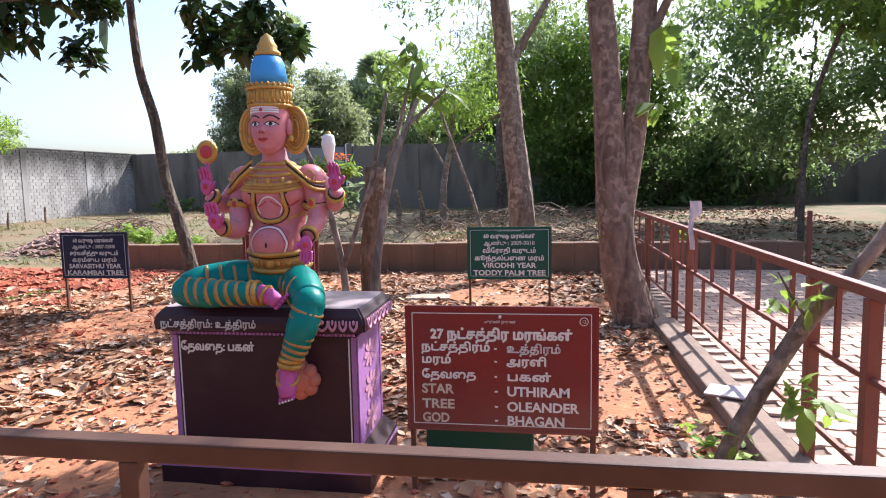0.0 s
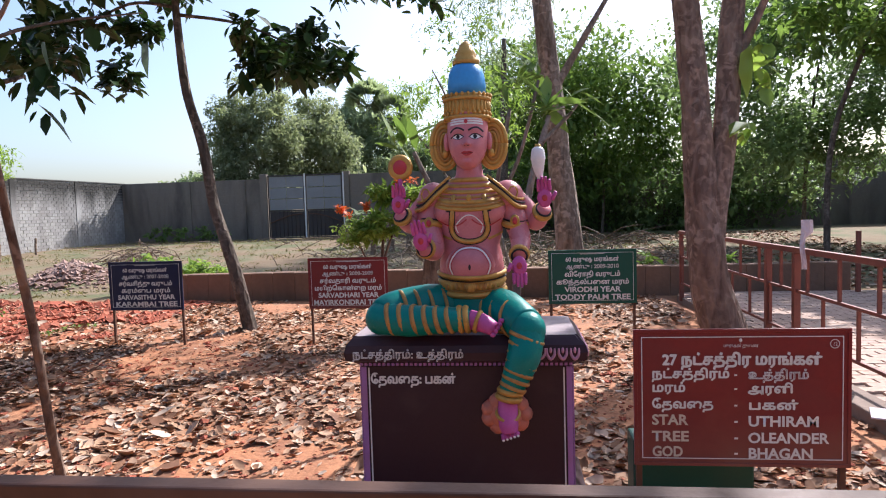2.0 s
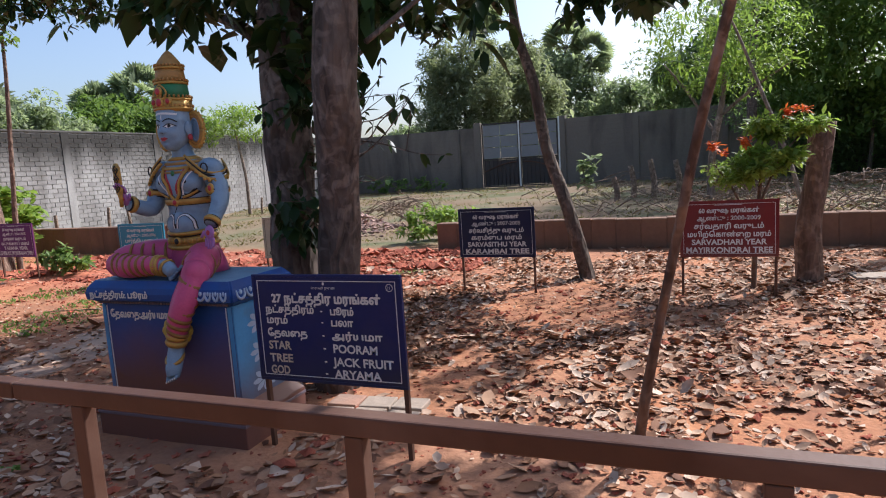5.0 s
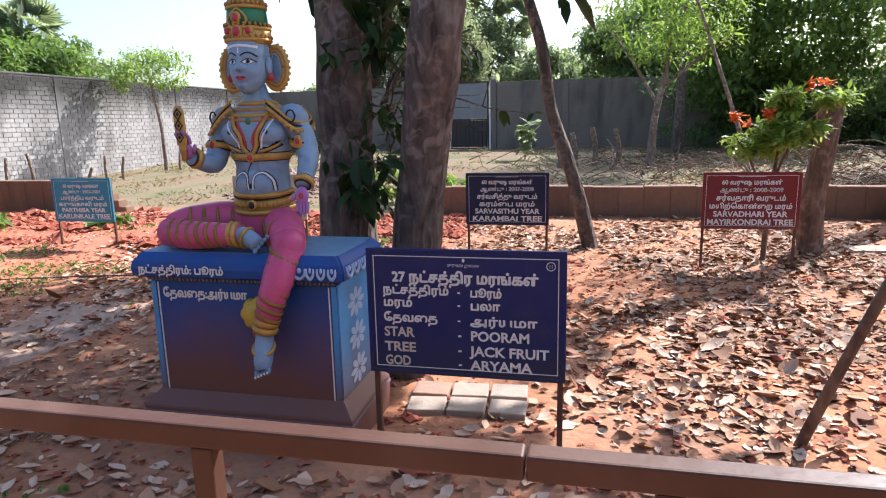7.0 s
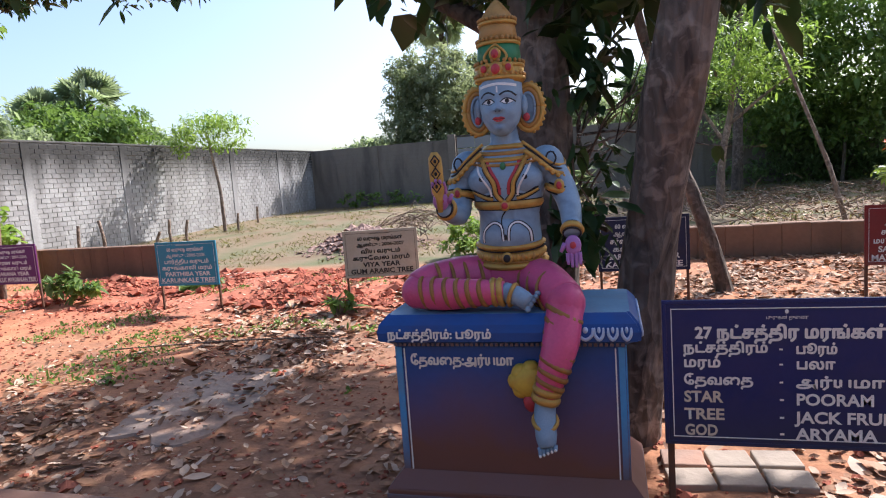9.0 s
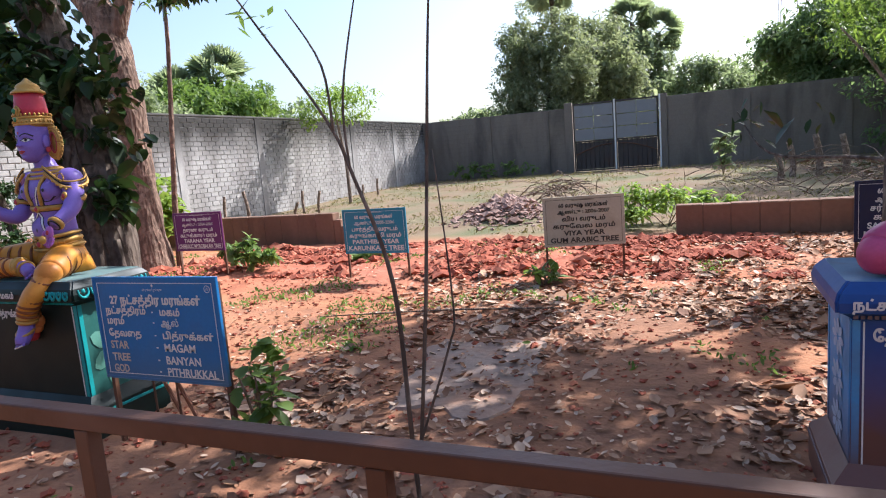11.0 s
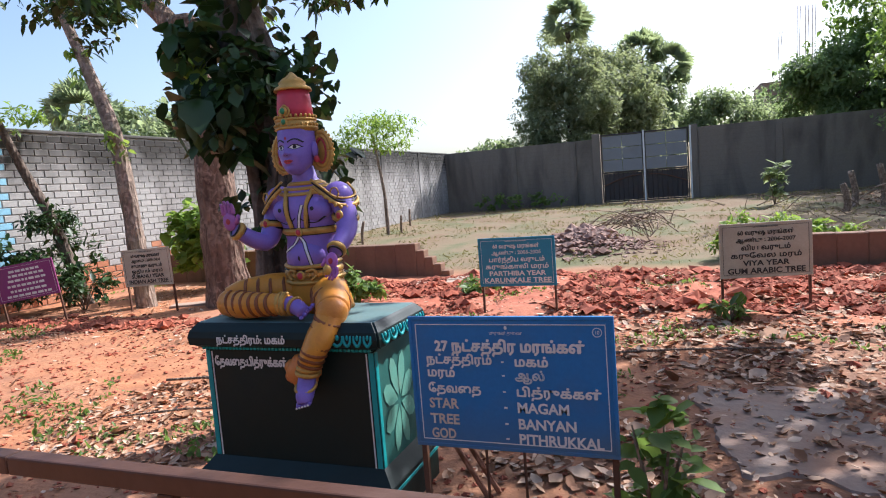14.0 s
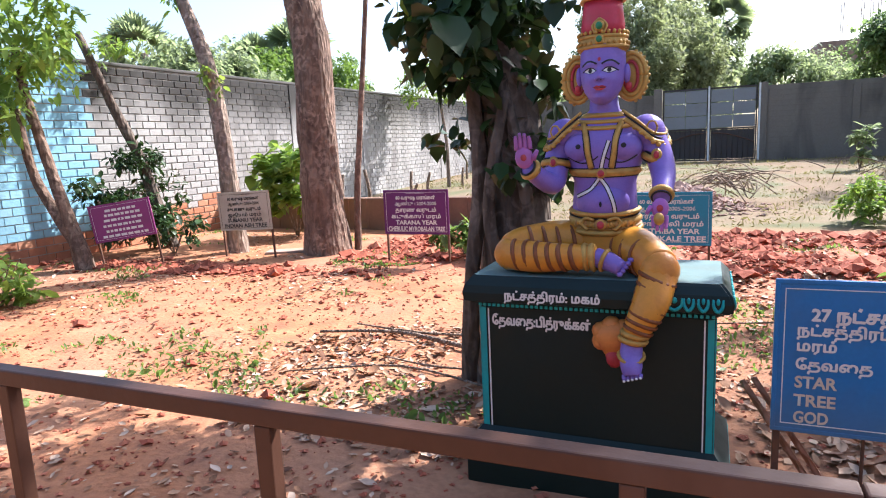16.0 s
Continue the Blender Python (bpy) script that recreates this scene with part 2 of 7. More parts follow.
M_LEAF_LIGHT = leafy("light_leaf", (0.07, 0.13, 0.025), (0.16, 0.26, 0.05), (0.30, 0.40, 0.08), 0.45)
M_STRAW = leafy("dry_straw", (0.09, 0.08, 0.035), (0.17, 0.14, 0.07), (0.25, 0.22, 0.10), 0.4)
# distance haze over far foliage is put into these two pale colours
M_LEAF_GREY = leafy("haze_paled_leaf", (0.09, 0.115, 0.07), (0.19, 0.23, 0.14), (0.31, 0.36, 0.22), 0.6, 0.7)
M_LEAF_VINE = leafy("haze_paled_creeper_leaf", (0.07, 0.088, 0.052), (0.16, 0.19, 0.11), (0.33, 0.36, 0.22), 0.5, 0.55)
# hedge green, its tone lifted a little for haze
M_LEAF_HEDGE = leafy("hedge_leaf", (0.06, 0.095, 0.045), (0.115, 0.175, 0.08), (0.24, 0.32, 0.14), 0.55)
M_FLOWER = leafy("orange_flower", (0.55, 0.05, 0.02), (0.7, 0.12, 0.03), (0.8, 0.25, 0.06), 0.3)


def litter_material():
    m, n, l, b = shader("dead_leaf", 0.8)
    isl = n.new("ShaderNodeNewGeometry").outputs["Random Per Island"]
    f = noise_tex(n, l, 30, 4, coords(n))
    col = ramp(n, l, isl, [(0.0, (0.16, 0.07, 0.04)), (0.3, (0.34, 0.165, 0.082)), (0.62, (0.54, 0.33, 0.20)), (1.0, (0.72, 0.55, 0.41))])
    l.new(mix(n, l, f, col, mix(n, l, 0.45, col, (0.14, 0.07, 0.04))), b.inputs["Base Color"])
    bump(n, l, b, f, 0.3, 0.004)
    return m


M_LITTER = litter_material()

# ---- builders ----


def mesh_object(name, bm, mats, smooth=False):
    me = bpy.data.meshes.new(name)
    bmesh.ops.recalc_face_normals(bm, faces=bm.faces[:])
    bm.to_mesh(me)
    bm.free()
    for m in (mats if isinstance(mats, (list, tuple)) else [mats]):
        me.materials.append(m)
    if smooth:
        for p in me.polygons:
            p.use_smooth = True
    return me


def part(name, bm, material, parent, label="", smooth=False):
    ob = new(name, mesh_object(name, bm, material, smooth))
    ob.parent = parent
    if label:
        ob["label"] = label
    return ob


def thing(name, place, label, category, group="", turn=0.0):
    ob = new(name)
    ob.empty_display_size = 0.1
    ob.location, ob.rotation_euler = place, (0, 0, radians(turn))
    return tagged(ob, label, category, group)


def box(bm, x0, y0, z0, x1, y1, z1, bevel=0.0, mat=0, m=None):
    vs = []
    for x, y, z in ((x0, y0, z0), (x1, y0, z0), (x1, y1, z0), (x0, y1, z0), (x0, y0, z1), (x1, y0, z1), (x1, y1, z1), (x0, y1, z1)):
        co = Vector((x, y, z))
        vs.append(bm.verts.new(m @ co if m else co))
    faces = [bm.faces.new([vs[i] for i in q]) for q in ((3, 2, 1, 0), (4, 5, 6, 7), (0, 1, 5, 4), (1, 2, 6, 5), (2, 3, 7, 6), (3, 0, 4, 7))]
    for f in faces:
        f.material_index = mat
        f.normal_update()
    if bevel:
        edges = list({e for v in vs for e in v.link_edges})
        g = bmesh.ops.bevel(bm, geom=edges, offset=bevel, segments=2, affect="EDGES", profile=0.5)
        for f in g["faces"]:
            f.material_index = mat


def spline(pts, per=4):
    """Smooth points through the given ones."""
    p = [Vector(q) for q in pts]
    if len(p) < 3:
        return [p[0].lerp(p[-1], i / per) for i in range(per + 1)]
    out = []
    for i in range(len(p) - 1):
        a, b, c, d = p[max(i - 1, 0)], p[i], p[i + 1], p[min(i + 2, len(p) - 1)]
        for k in range(per):
            t = k / per
            out.append(0.5 * ((2 * b) + (c - a) * t + (2 * a - 5 * b + 4 * c - d) * t * t + (3 * b - a - 3 * c + d) * t ** 3))
    return out + [p[-1]]


def tube(bm, pts, radii, mat=0, seg=10, per=4, smooth=True, rough=0.0, rnd=None):
    """A rounded tube through points; radii at the points."""
    line = spline(pts, per) if smooth else [Vector(p) for p in pts]
    if isinstance(radii, (int, float)):
        radii = [radii] * len(pts)
    n, k = len(line), len(radii)
    rings, ref = [], None
    for i, c in enumerate(line):
        s = i / (n - 1) * (k - 1)
        j = min(int(s), k - 2)
        r = radii[j] + (radii[j + 1] - radii[j]) * (s - j)
        d = (line[min(i + 1, n - 1)] - line[max(i - 1, 0)]).normalized()
        if ref is None:
            ref = d.orthogonal().normalized()
        ref = (ref - d * ref.dot(d)).normalized()
        o = d.cross(ref)
        ring = []
        for q in range(seg):
            a = 2 * math.pi * q / seg
            rr = r * (1 + (rough * noise.noise(c * 2.3 + Vector((math.cos(a) * 2, math.sin(a) * 2, 0))) if rough else 0))
            ring.append(bm.verts.new(c + (ref * math.cos(a) + o * math.sin(a)) * rr))
        rings.append(ring)
    fs = []
    for a, b in zip(rings, rings[1:]):
        for q in range(seg):
            fs.append(bm.faces.new((a[q], a[(q + 1) % seg], b[(q + 1) % seg], b[q])))
    for ring in (rings[0], rings[-1]):
        fs.append(bm.faces.new(ring))
    for f in fs:
        f.material_index, f.smooth = mat, True
    return line


def loft(bm, sections, mat=0, seg=20, caps=True, power=2.0):
    """Elliptic rings (z, half width, half depth, y, x) joined to a skin; mat may be a function of z."""
    rings = []
    for s in sections:
        z, w, d, yc = s[:4]
        xc = s[4] if len(s) > 4 else 0
        ring = []
        for q in range(seg):
            a = 2 * math.pi * q / seg
            ca, sa = math.cos(a), math.sin(a)
            ring.append(bm.verts.new((xc + w * math.copysign(abs(ca) ** (2 / power), ca), yc + d * math.copysign(abs(sa) ** (2 / power), sa), z)))
        rings.append(ring)
    for i, (a, b) in enumerate(zip(rings, rings[1:])):
        for q in range(seg):
            f = bm.faces.new((a[q], a[(q + 1) % seg], b[(q + 1) % seg], b[q]))
            f.smooth = True
            f.material_index = mat((sections[i][0] + sections[i + 1][0]) / 2) if callable(mat) else mat
    if caps:
        for ring, i in ((rings[0], 0), (rings[-1], -1)):
            f = bm.faces.new(ring)
            f.material_index = mat(sections[i][0]) if callable(mat) else mat


def ball(bm, c, r, mat=0, seg=14, m=None):
    """A rounded lump: an ellipsoid of rings between two poles."""
    c, n = Vector(c), max(6, seg * 2 // 3)

    def at(x, y, z):
        v = Vector((x * r[0], y * r[1], z * r[2]))
        return bm.verts.new((m @ v if m else v) + c)
    south, north, rings = at(0, 0, -1), at(0, 0, 1), []
    for k in range(1, n):
        t = math.pi * k / n
        rings.append([at(math.sin(t) * math.cos(2 * math.pi * q / seg), math.sin(t) * math.sin(2 * math.pi * q / seg), -math.cos(t)) for q in range(seg)])
    fs = []
    for q in range(seg):
        p = (q + 1) % seg
        fs.append(bm.faces.new((south, rings[0][p], rings[0][q])))
        fs.append(bm.faces.new((north, rings[-1][q], rings[-1][p])))
        for a, b in zip(rings, rings[1:]):
            fs.append(bm.faces.new((a[q], a[p], b[p], b[q])))
    for f in fs:
        f.material_index, f.smooth = mat, True


def ring_band(bm, c, axis, r, thick, mat, wide=1.0, seg=18):
    """A bangle round a limb."""
    axis = Vector(axis).normalized()
    u = axis.orthogonal().normalized()
    w = axis.cross(u)
    rows = []
    for q in range(seg):
        a = 2 * math.pi * q / seg
        out = u * math.cos(a) + w * math.sin(a)
        row = []
        for k in range(6):
            b = 2 * math.pi * k / 6
            row.append(bm.verts.new(Vector(c) + out * (r + thick * math.cos(b)) + axis * thick * wide * math.sin(b)))
        rows.append(row)
    for q in range(seg):
        a, b = rows[q], rows[(q + 1) % seg]
        for k in range(6):
            f = bm.faces.new((a[k], a[(k + 1) % 6], b[(k + 1) % 6], b[k]))
            f.material_index, f.smooth = mat, True


def leaf_cloud(name, places, size, mat, rng, aspect=0.5, droop=0.3, parent=None, label="", fold=0.25, spread=0.35):
    """Many single leaves, each a folded four-sided blade."""
    n = len(places)
    p = np.asarray(places, float)
    yaw = rng.uniform(0, 2 * np.pi, n)
    pitch = rng.normal(-droop, 0.55, n)
    d = np.stack([np.cos(yaw) * np.cos(pitch), np.sin(yaw) * np.cos(pitch), np.sin(pitch)], 1)
    side = np.stack([-np.sin(yaw), np.cos(yaw), rng.normal(0, 0.35, n)], 1)
    side /= np.linalg.norm(side, axis=1)[:, None]
    up = np.cross(d, side)
    s = size * np.exp(rng.normal(0, spread, n))[:, None]
    w = s * aspect * 0.5
    if size >= 0.09 and n < 30000:                             # near leaves: a rounded outline folded along the midrib
        sag = np.array([0, 0, -1]) * s * rng.uniform(0.0, 0.22, n)[:, None]
        v = np.stack([p, p + d * s * 0.28 + side * w * 0.86 + up * w * fold, p + d * s * 0.62 + side * w * 0.92 + up * w * fold + sag * 0.4, p + d * s + sag,
                      p + d * s * 0.62 - side * w * 0.92 + up * w * fold + sag * 0.4, p + d * s * 0.28 - side * w * 0.86 + up * w * fold, p + d * s * 0.3, p + d * s * 0.66 + sag * 0.4], 1).reshape(-1, 3)
        tris = np.array([[0, 1, 6, 1, 2, 7, 1, 7, 6, 2, 3, 7, 3, 4, 7, 4, 5, 6, 4, 6, 7, 5, 0, 6]])
    else:
        v = np.stack([p, p + d * s * 0.45 + side * w + up * w * fold, p + d * s, p + d * s * 0.45 - side * w + up * w * fold], 1).reshape(-1, 3)
        tris = np.array([[0, 1, 2, 0, 2, 3]])
    each, corners = len(v) // n, tris.size
    me = bpy.data.meshes.new(name)
    me.vertices.add(len(v))
    me.vertices.foreach_set("co", v.ravel())
    me.loops.add(corners * n)
    me.loops.foreach_set("vertex_index", (np.arange(n)[:, None] * each + tris).ravel().astype(np.int32))
    me.polygons.add(corners // 3 * n)
    me.polygons.foreach_set("loop_start", np.arange(corners // 3 * n, dtype=np.int32) * 3)
    me.update()
    me.validate()
    me.materials.append(mat)
    ob = new(name, me)
    ob.parent = parent
    if label:
        ob["label"] = label
    return ob


def clump_points(rng, centres, radii, per, flat=0.8):
    """Leaf places in clumps round centres, denser towards the outside."""
    out = []
    for c, r in zip(centres, radii):
        q = rng.normal(0, 1, (per, 3))
        q /= np.linalg.norm(q, axis=1)[:, None]
        q *= (r * rng.uniform(0.25, 1.0, per) ** 0.55)[:, None]
        q[:, 2] *= flat
        out.append(q + np.asarray(c))
    return np.concatenate(out)


def crown_centres(rng, c, r, count, low=-1.0):
    """Clump centres spread over an uneven ellipsoid shell."""
    out = []
    while len(out) < count:
        q = rng.normal(0, 1, 3)
        q /= np.linalg.norm(q)
        if q[2] < low:
            continue
        out.append(np.asarray(c) + q * np.asarray(r) * rng.uniform(0.45, 1.0))
    return out


# ---- lettering ----
TEXTS = []


def visual(s):
    """Put Tamil vowel signs in the order in which they are written."""
    out = []
    for ch in s:
        if ch in "\u0bc6\u0bc7\u0bc8" and out:
            out.insert(len(out) - 1, ch)
        elif ch in "\u0bca\u0bcb" and out:
            out.insert(len(out) - 1, "\u0bc6" if ch == "\u0bca" else "\u0bc7")
            out.append("\u0bbe")
        else:
            out.append(ch)
    return "".join(out)


def letter(s, x, z, cap, parent, mat, align="LEFT", y=-0.016, wide=None, bold=0.02, fill=None):
    """A line of lettering on a board that faces -y; cap: height of capitals, wide: most width, fill: exact width."""
    c = bpy.data.curves.new("lettering", "FONT")
    c.body, c.size, c.align_x, c.resolution_u = visual(s), 1.0, align, 3
    c.offset = bold if s.isascii() else 0.0
    stroked = any(ch in "\u0b86\u0b89" for ch in s)          # looped letters: drawn as brush strokes
    if stroked:
        c.fill_mode, c.bevel_depth, c.bevel_resolution = "NONE", 0.030, 0
    ob = new("lettering_curve", c)
    TEXTS.append((ob, x, z, cap, parent, mat, y, wide, fill, 0.0 if s.isascii() or stroked else bold))


def finish_lettering():
    bpy.context.view_layer.update()
    dg = bpy.context.evaluated_depsgraph_get()
    for ob, x, z, cap, parent, mat, y, wide, fill, stroke in TEXTS:
        me = bpy.data.meshes.new_from_object(ob.evaluated_get(dg))
        n = len(me.vertices)
        if n:
            co = np.empty(n * 3)
            me.vertices.foreach_get("co", co)
            co = co.reshape(-1, 3)
            k = cap / 0.70
            w = (co[:, 0].max() - co[:, 0].min()) * k
            kx = k * (min(1.0, wide / w) if wide else 1.0) * 0.84
            if fill:
                kx = k * fill / w
            me.vertices.foreach_set("co", np.stack([x + co[:, 0] * kx, y - co[:, 2] * k * 0.5, z + co[:, 1] * k], 1).ravel())
            if stroke:                                         # thicken the brush strokes
                bm = bmesh.new()
                for k, (dx, dz) in enumerate(((0, 0), (1, 0.4), (-1, -0.4), (0.4, -1), (-0.4, 1))):
                    me2 = me.copy()
                    me2.transform(Matrix.Translation((dx * stroke * cap * 1.5, -0.0003 * k, dz * stroke * cap * 1.5)))
                    bm.from_mesh(me2)
                    bpy.data.meshes.remove(me2)
                bm.to_mesh(me)
                bm.free()
            me.materials.clear()
            me.materials.append(mat)
            me.name = "lettering"
            t = new("lettering", me)
            t.parent = parent
            t["label"] = "painted lettering"
        c = ob.data
        bpy.data.objects.remove(ob)
        bpy.data.curves.remove(c)


# ---- ground ----


def height(x, y):
    z = 0.02 * noise.noise(Vector((x * 0.8, y * 0.8, 0))) + 0.012 * noise.noise(Vector((x * 3.1, y * 3.1, 2)))
    s = min(1, max(0, (y - 11.2) / 16))
    z += 0.34 * s * s * (3 - 2 * s)
    def bell(a, b, soft, v):
        return max(0, min(1, (v - a) / soft)) * max(0, min(1, (b - v) / soft))
    dug = bell(-16, -6.8, 1.2, x) * bell(7.0, 11.0, 0.7, y)
    if dug:
        q = noise.turbulence(Vector((x * 1.6, y * 1.6, 5)), 4, False)
        z += dug * (0.10 * q + 0.02)
    z += 0.46 * math.exp(-(((x + 11.6) / 0.85) ** 2 + ((y - 14.0) / 0.8) ** 2))          # heap of gravel
    if x > 1.32 and x < 5 and y > 1.0 and y < 10.8:
        z -= 0.05
    return z


def ground():
    xs = [-1500, -400, -120, -60, -40, -30] + [-26 + 0.16 * i for i in range(226)] + [13, 20, 40, 120, 400, 1500]
    ys = [-1500, -400, -120, -40, -15, -8] + [-4 + 0.16 * i for i in range(118)] + [15 + 0.4 * i for i in range(45)] + [35, 45, 70, 140, 400, 1500]
    verts = [(x, y, height(x, y)) for y in ys for x in xs]
    w = len(xs)
    faces = [(j * w + i, j * w + i + 1, (j + 1) * w + i + 1, (j + 1) * w + i) for j in range(len(ys) - 1) for i in range(w - 1)]
    me = bpy.data.meshes.new("ground")
    me.from_pydata(verts, [], faces)
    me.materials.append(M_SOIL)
    for p in me.polygons:
        p.use_smooth = True
    tagged(new("ground", me), "bare orange-red earth with dry grass in the pasture", "ground", kind="structure")


ground()

# ---- boundary walls ----
LEFT_A, LEFT_B = Vector((-21.0, 4.0, 0)), Vector((-20.45, 30.0, 0))
WALL_H = 3.22


def wall_box(name, x0, y0, z0, x1, y1, z1, mat, label):
    bm = bmesh.new()
    box(bm, x0, y0, z0, x1, y1, z1, 0.01)
    return tagged(new(name, mesh_object(name, bm, mat)), label, "wall", kind="structure")


def left_wall():
    d = (LEFT_B - LEFT_A)
    ang = math.degrees(math.atan2(d.y, d.x))
    core = thing("wall_left", LEFT_A, "whitewashed concrete block boundary wall with damp stains and a blue-painted stretch", "wall", turn=ang)
    core["kind"] = "structure"
    length = d.length
    bm = bmesh.new()
    box(bm, -8, 0.0, -0.3, length, 0.2, WALL_H)                # local +x runs along the wall, -y faces the garden
    part("mortar_core", bm, M_MORTAR, core)
    bm = bmesh.new()
    box(bm, -8, -0.03, WALL_H + 0.002, length, 0.23, WALL_H + 0.07, 0.02)
    part("coping", bm, M_CAP, core, "black weathered coping")
    for px in (9.75, 13.15, 18.9, 22.5):
        bm = bmesh.new()
        box(bm, px - 0.13, -0.035, -0.1, px + 0.13, 0.0, WALL_H, 0.006)
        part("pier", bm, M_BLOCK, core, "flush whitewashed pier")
    return core, length


def block_mesh(name, w, h, d, mat, rng):
    bm = bmesh.new()
    box(bm, -w / 2, -d, -h / 2, w / 2, 0.0, h / 2)
    bmesh.ops.bevel(bm, geom=[e for e in bm.edges if all(v.co.y < -d / 2 for v in e.verts)], offset=0.007, segments=1, affect="EDGES")
    return mesh_object(name, bm, mat)


def lay_blocks(core, length):
    rng = random.Random(4)
    bw, bh = 0.29, 0.133
    shared = [block_mesh("block", bw - 0.018, bh - 0.018, d, M_BLOCK, rng) for d in (0.012, 0.016, 0.02)]
    blue = block_mesh("block", bw - 0.018, bh - 0.018, 0.016, M_BLOCK_BLUE, rng)
    brick = block_mesh("brick", bw - 0.018, bh - 0.018, 0.016, M_BLOCK_BRICK, rng)
    rest = {0: bmesh.new(), 1: bmesh.new(), 2: bmesh.new()}
    count = 0
    for row in range(24):
        z = bh * (row + 0.5)
        x = -7.8 + (bw / 2 if row % 2 else 0)
        while x < length - bw / 2:
            kind = 0
            if x < 3.95:
                kind = 1 if row > 2 else 2
            elif x < 7.6 and row < 3 + 3 * rng.random() * rng.random() + (1 if x > 6.2 else 0):
                kind = 2
            if 3.5 < x < 6.9 and count < 290:
                ob = new("brick" if kind == 2 else "block", (shared[rng.randrange(3)], blue, brick)[kind])
                ob.parent = core
                ob.location = (x, 0, z)
                ob.rotation_euler = (0, radians(rng.uniform(-0.4, 0.4)), 0)
                count += 1
            else:
                dd = rng.uniform(0.010, 0.022)
                box(rest[kind], x - bw / 2 + 0.009, -dd, z - bh / 2 + 0.009, x + bw / 2 - 0.009, 0.0, z + bh / 2 - 0.009)
            x += bw
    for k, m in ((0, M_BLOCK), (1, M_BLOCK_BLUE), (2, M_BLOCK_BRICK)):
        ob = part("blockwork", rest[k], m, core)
        ob["kind"] = "stuff"


WALL_CORE, WALL_LEN = left_wall()
GX0, GX1, GY = -12.98, -9.25, 29.7
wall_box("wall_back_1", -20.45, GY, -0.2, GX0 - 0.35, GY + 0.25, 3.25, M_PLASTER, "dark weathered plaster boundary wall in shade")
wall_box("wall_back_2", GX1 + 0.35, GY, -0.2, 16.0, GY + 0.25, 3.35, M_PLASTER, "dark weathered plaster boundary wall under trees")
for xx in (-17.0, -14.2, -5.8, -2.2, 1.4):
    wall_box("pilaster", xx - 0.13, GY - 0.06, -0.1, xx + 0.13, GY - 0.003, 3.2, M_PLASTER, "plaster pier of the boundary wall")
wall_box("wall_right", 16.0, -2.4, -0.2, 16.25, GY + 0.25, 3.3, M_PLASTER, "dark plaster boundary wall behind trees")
# unseen wall, added to hold back sky and bounce light from behind
wall_box("wall_behind", -27.0, -2.65, -0.2, 16.25, -2.4, 3.2, M_CAP, "plain dark wall added out of view behind the walkway to cut light")


def gate():
    g = thing("metal_gate", (0, GY + 0.05, 0.36), "double metal gate, grey sheet panels above dark iron grille, shut", "gate")
    for x in (GX0 - 0.18, GX1 + 0.18):
        bm = bmesh.new()
        box(bm, x - 0.17, -0.12, -0.5, x + 0.17, 0.18, 3.12, 0.015)
        part("gate_pillar", bm, M_PLASTER, g)
    bm = bmesh.new()
    box(bm, GX1 + 0.02, -0.15, -0.1, GX1 + 0.09, -0.122, 3.1, 0.005)
    part("white_edge", bm, M_WHITE, g, "whitewashed pillar edge")
    mid = (GX0 + GX1) / 2
    for x0, x1 in ((GX0 + 0.02, mid - 0.015), (mid + 0.015, GX1 - 0.02)):
        leaf = new("gate_leaf")
        leaf.parent = g
        bm = bmesh.new()
        for a, b_, c, d in ((x0, x0 + 0.06, 0, 3.05), (x1 - 0.06, x1, 0, 3.05), (x0 + 0.06, x1 - 0.06, 0, 0.07), (x0 + 0.06, x1 - 0.06, 1.3, 1.37), (x0 + 0.06, x1 - 0.06, 2.98, 3.05)):
            box(bm, a, -0.03, c, b_, 0.03, d)
        part("leaf_frame", bm, M_GATE_DARK, leaf)
        for i in range(3):
            z0 = 1.37 + i * 0.535
            for j in range(2):
                w = (x1 - x0 - 0.12) / 2
                bm = bmesh.new()
                box(bm, x0 + 0.07 + j * w, -0.012, z0 + 0.015, x0 + 0.05 + (j + 1) * w, 0.004, z0 + 0.52, 0.004)
                part("sheet_panel", bm, M_GATE_GREY, leaf, "dull grey sheet panel")
        n = 9
        for i in range(n):
            x = x0 + 0.1 + (x1 - x0 - 0.2) * i / (n - 1)
            bm = bmesh.new()
            tube(bm, [(x, 0, 0.07), (x, 0, 1.3)], 0.014, seg=6, per=1)
            part("grille_bar", bm, M_GATE_DARK, leaf)
        bm = bmesh.new()
        box(bm, x0 + 0.07, 0.008, 0.08, x1 - 0.07, 0.014, 1.29)
        part("backing_sheet", bm, M_GATE_DARK, leaf)
        bm = bmesh.new()
        s = 1 if x0 < mid - 0.5 else -1
        pts = [((x0 if s > 0 else x1) + s * (0.08 + 1.6 * u), -0.035, 0.75 + 0.42 * math.sin(u * math.pi / 2)) for u in (0, 0.25, 0.5, 0.75, 1.0)]
        tube(bm, pts, 0.025, seg=6)
        part("arch_bar", bm, M_IRON, leaf)
    bm = bmesh.new()
    box(bm, mid - 0.035, -0.05, 0.0, mid + 0.035, -0.032, 3.1)
    part("meeting_bar", bm, M_WHITE, g, "pale meeting bar")


gate()


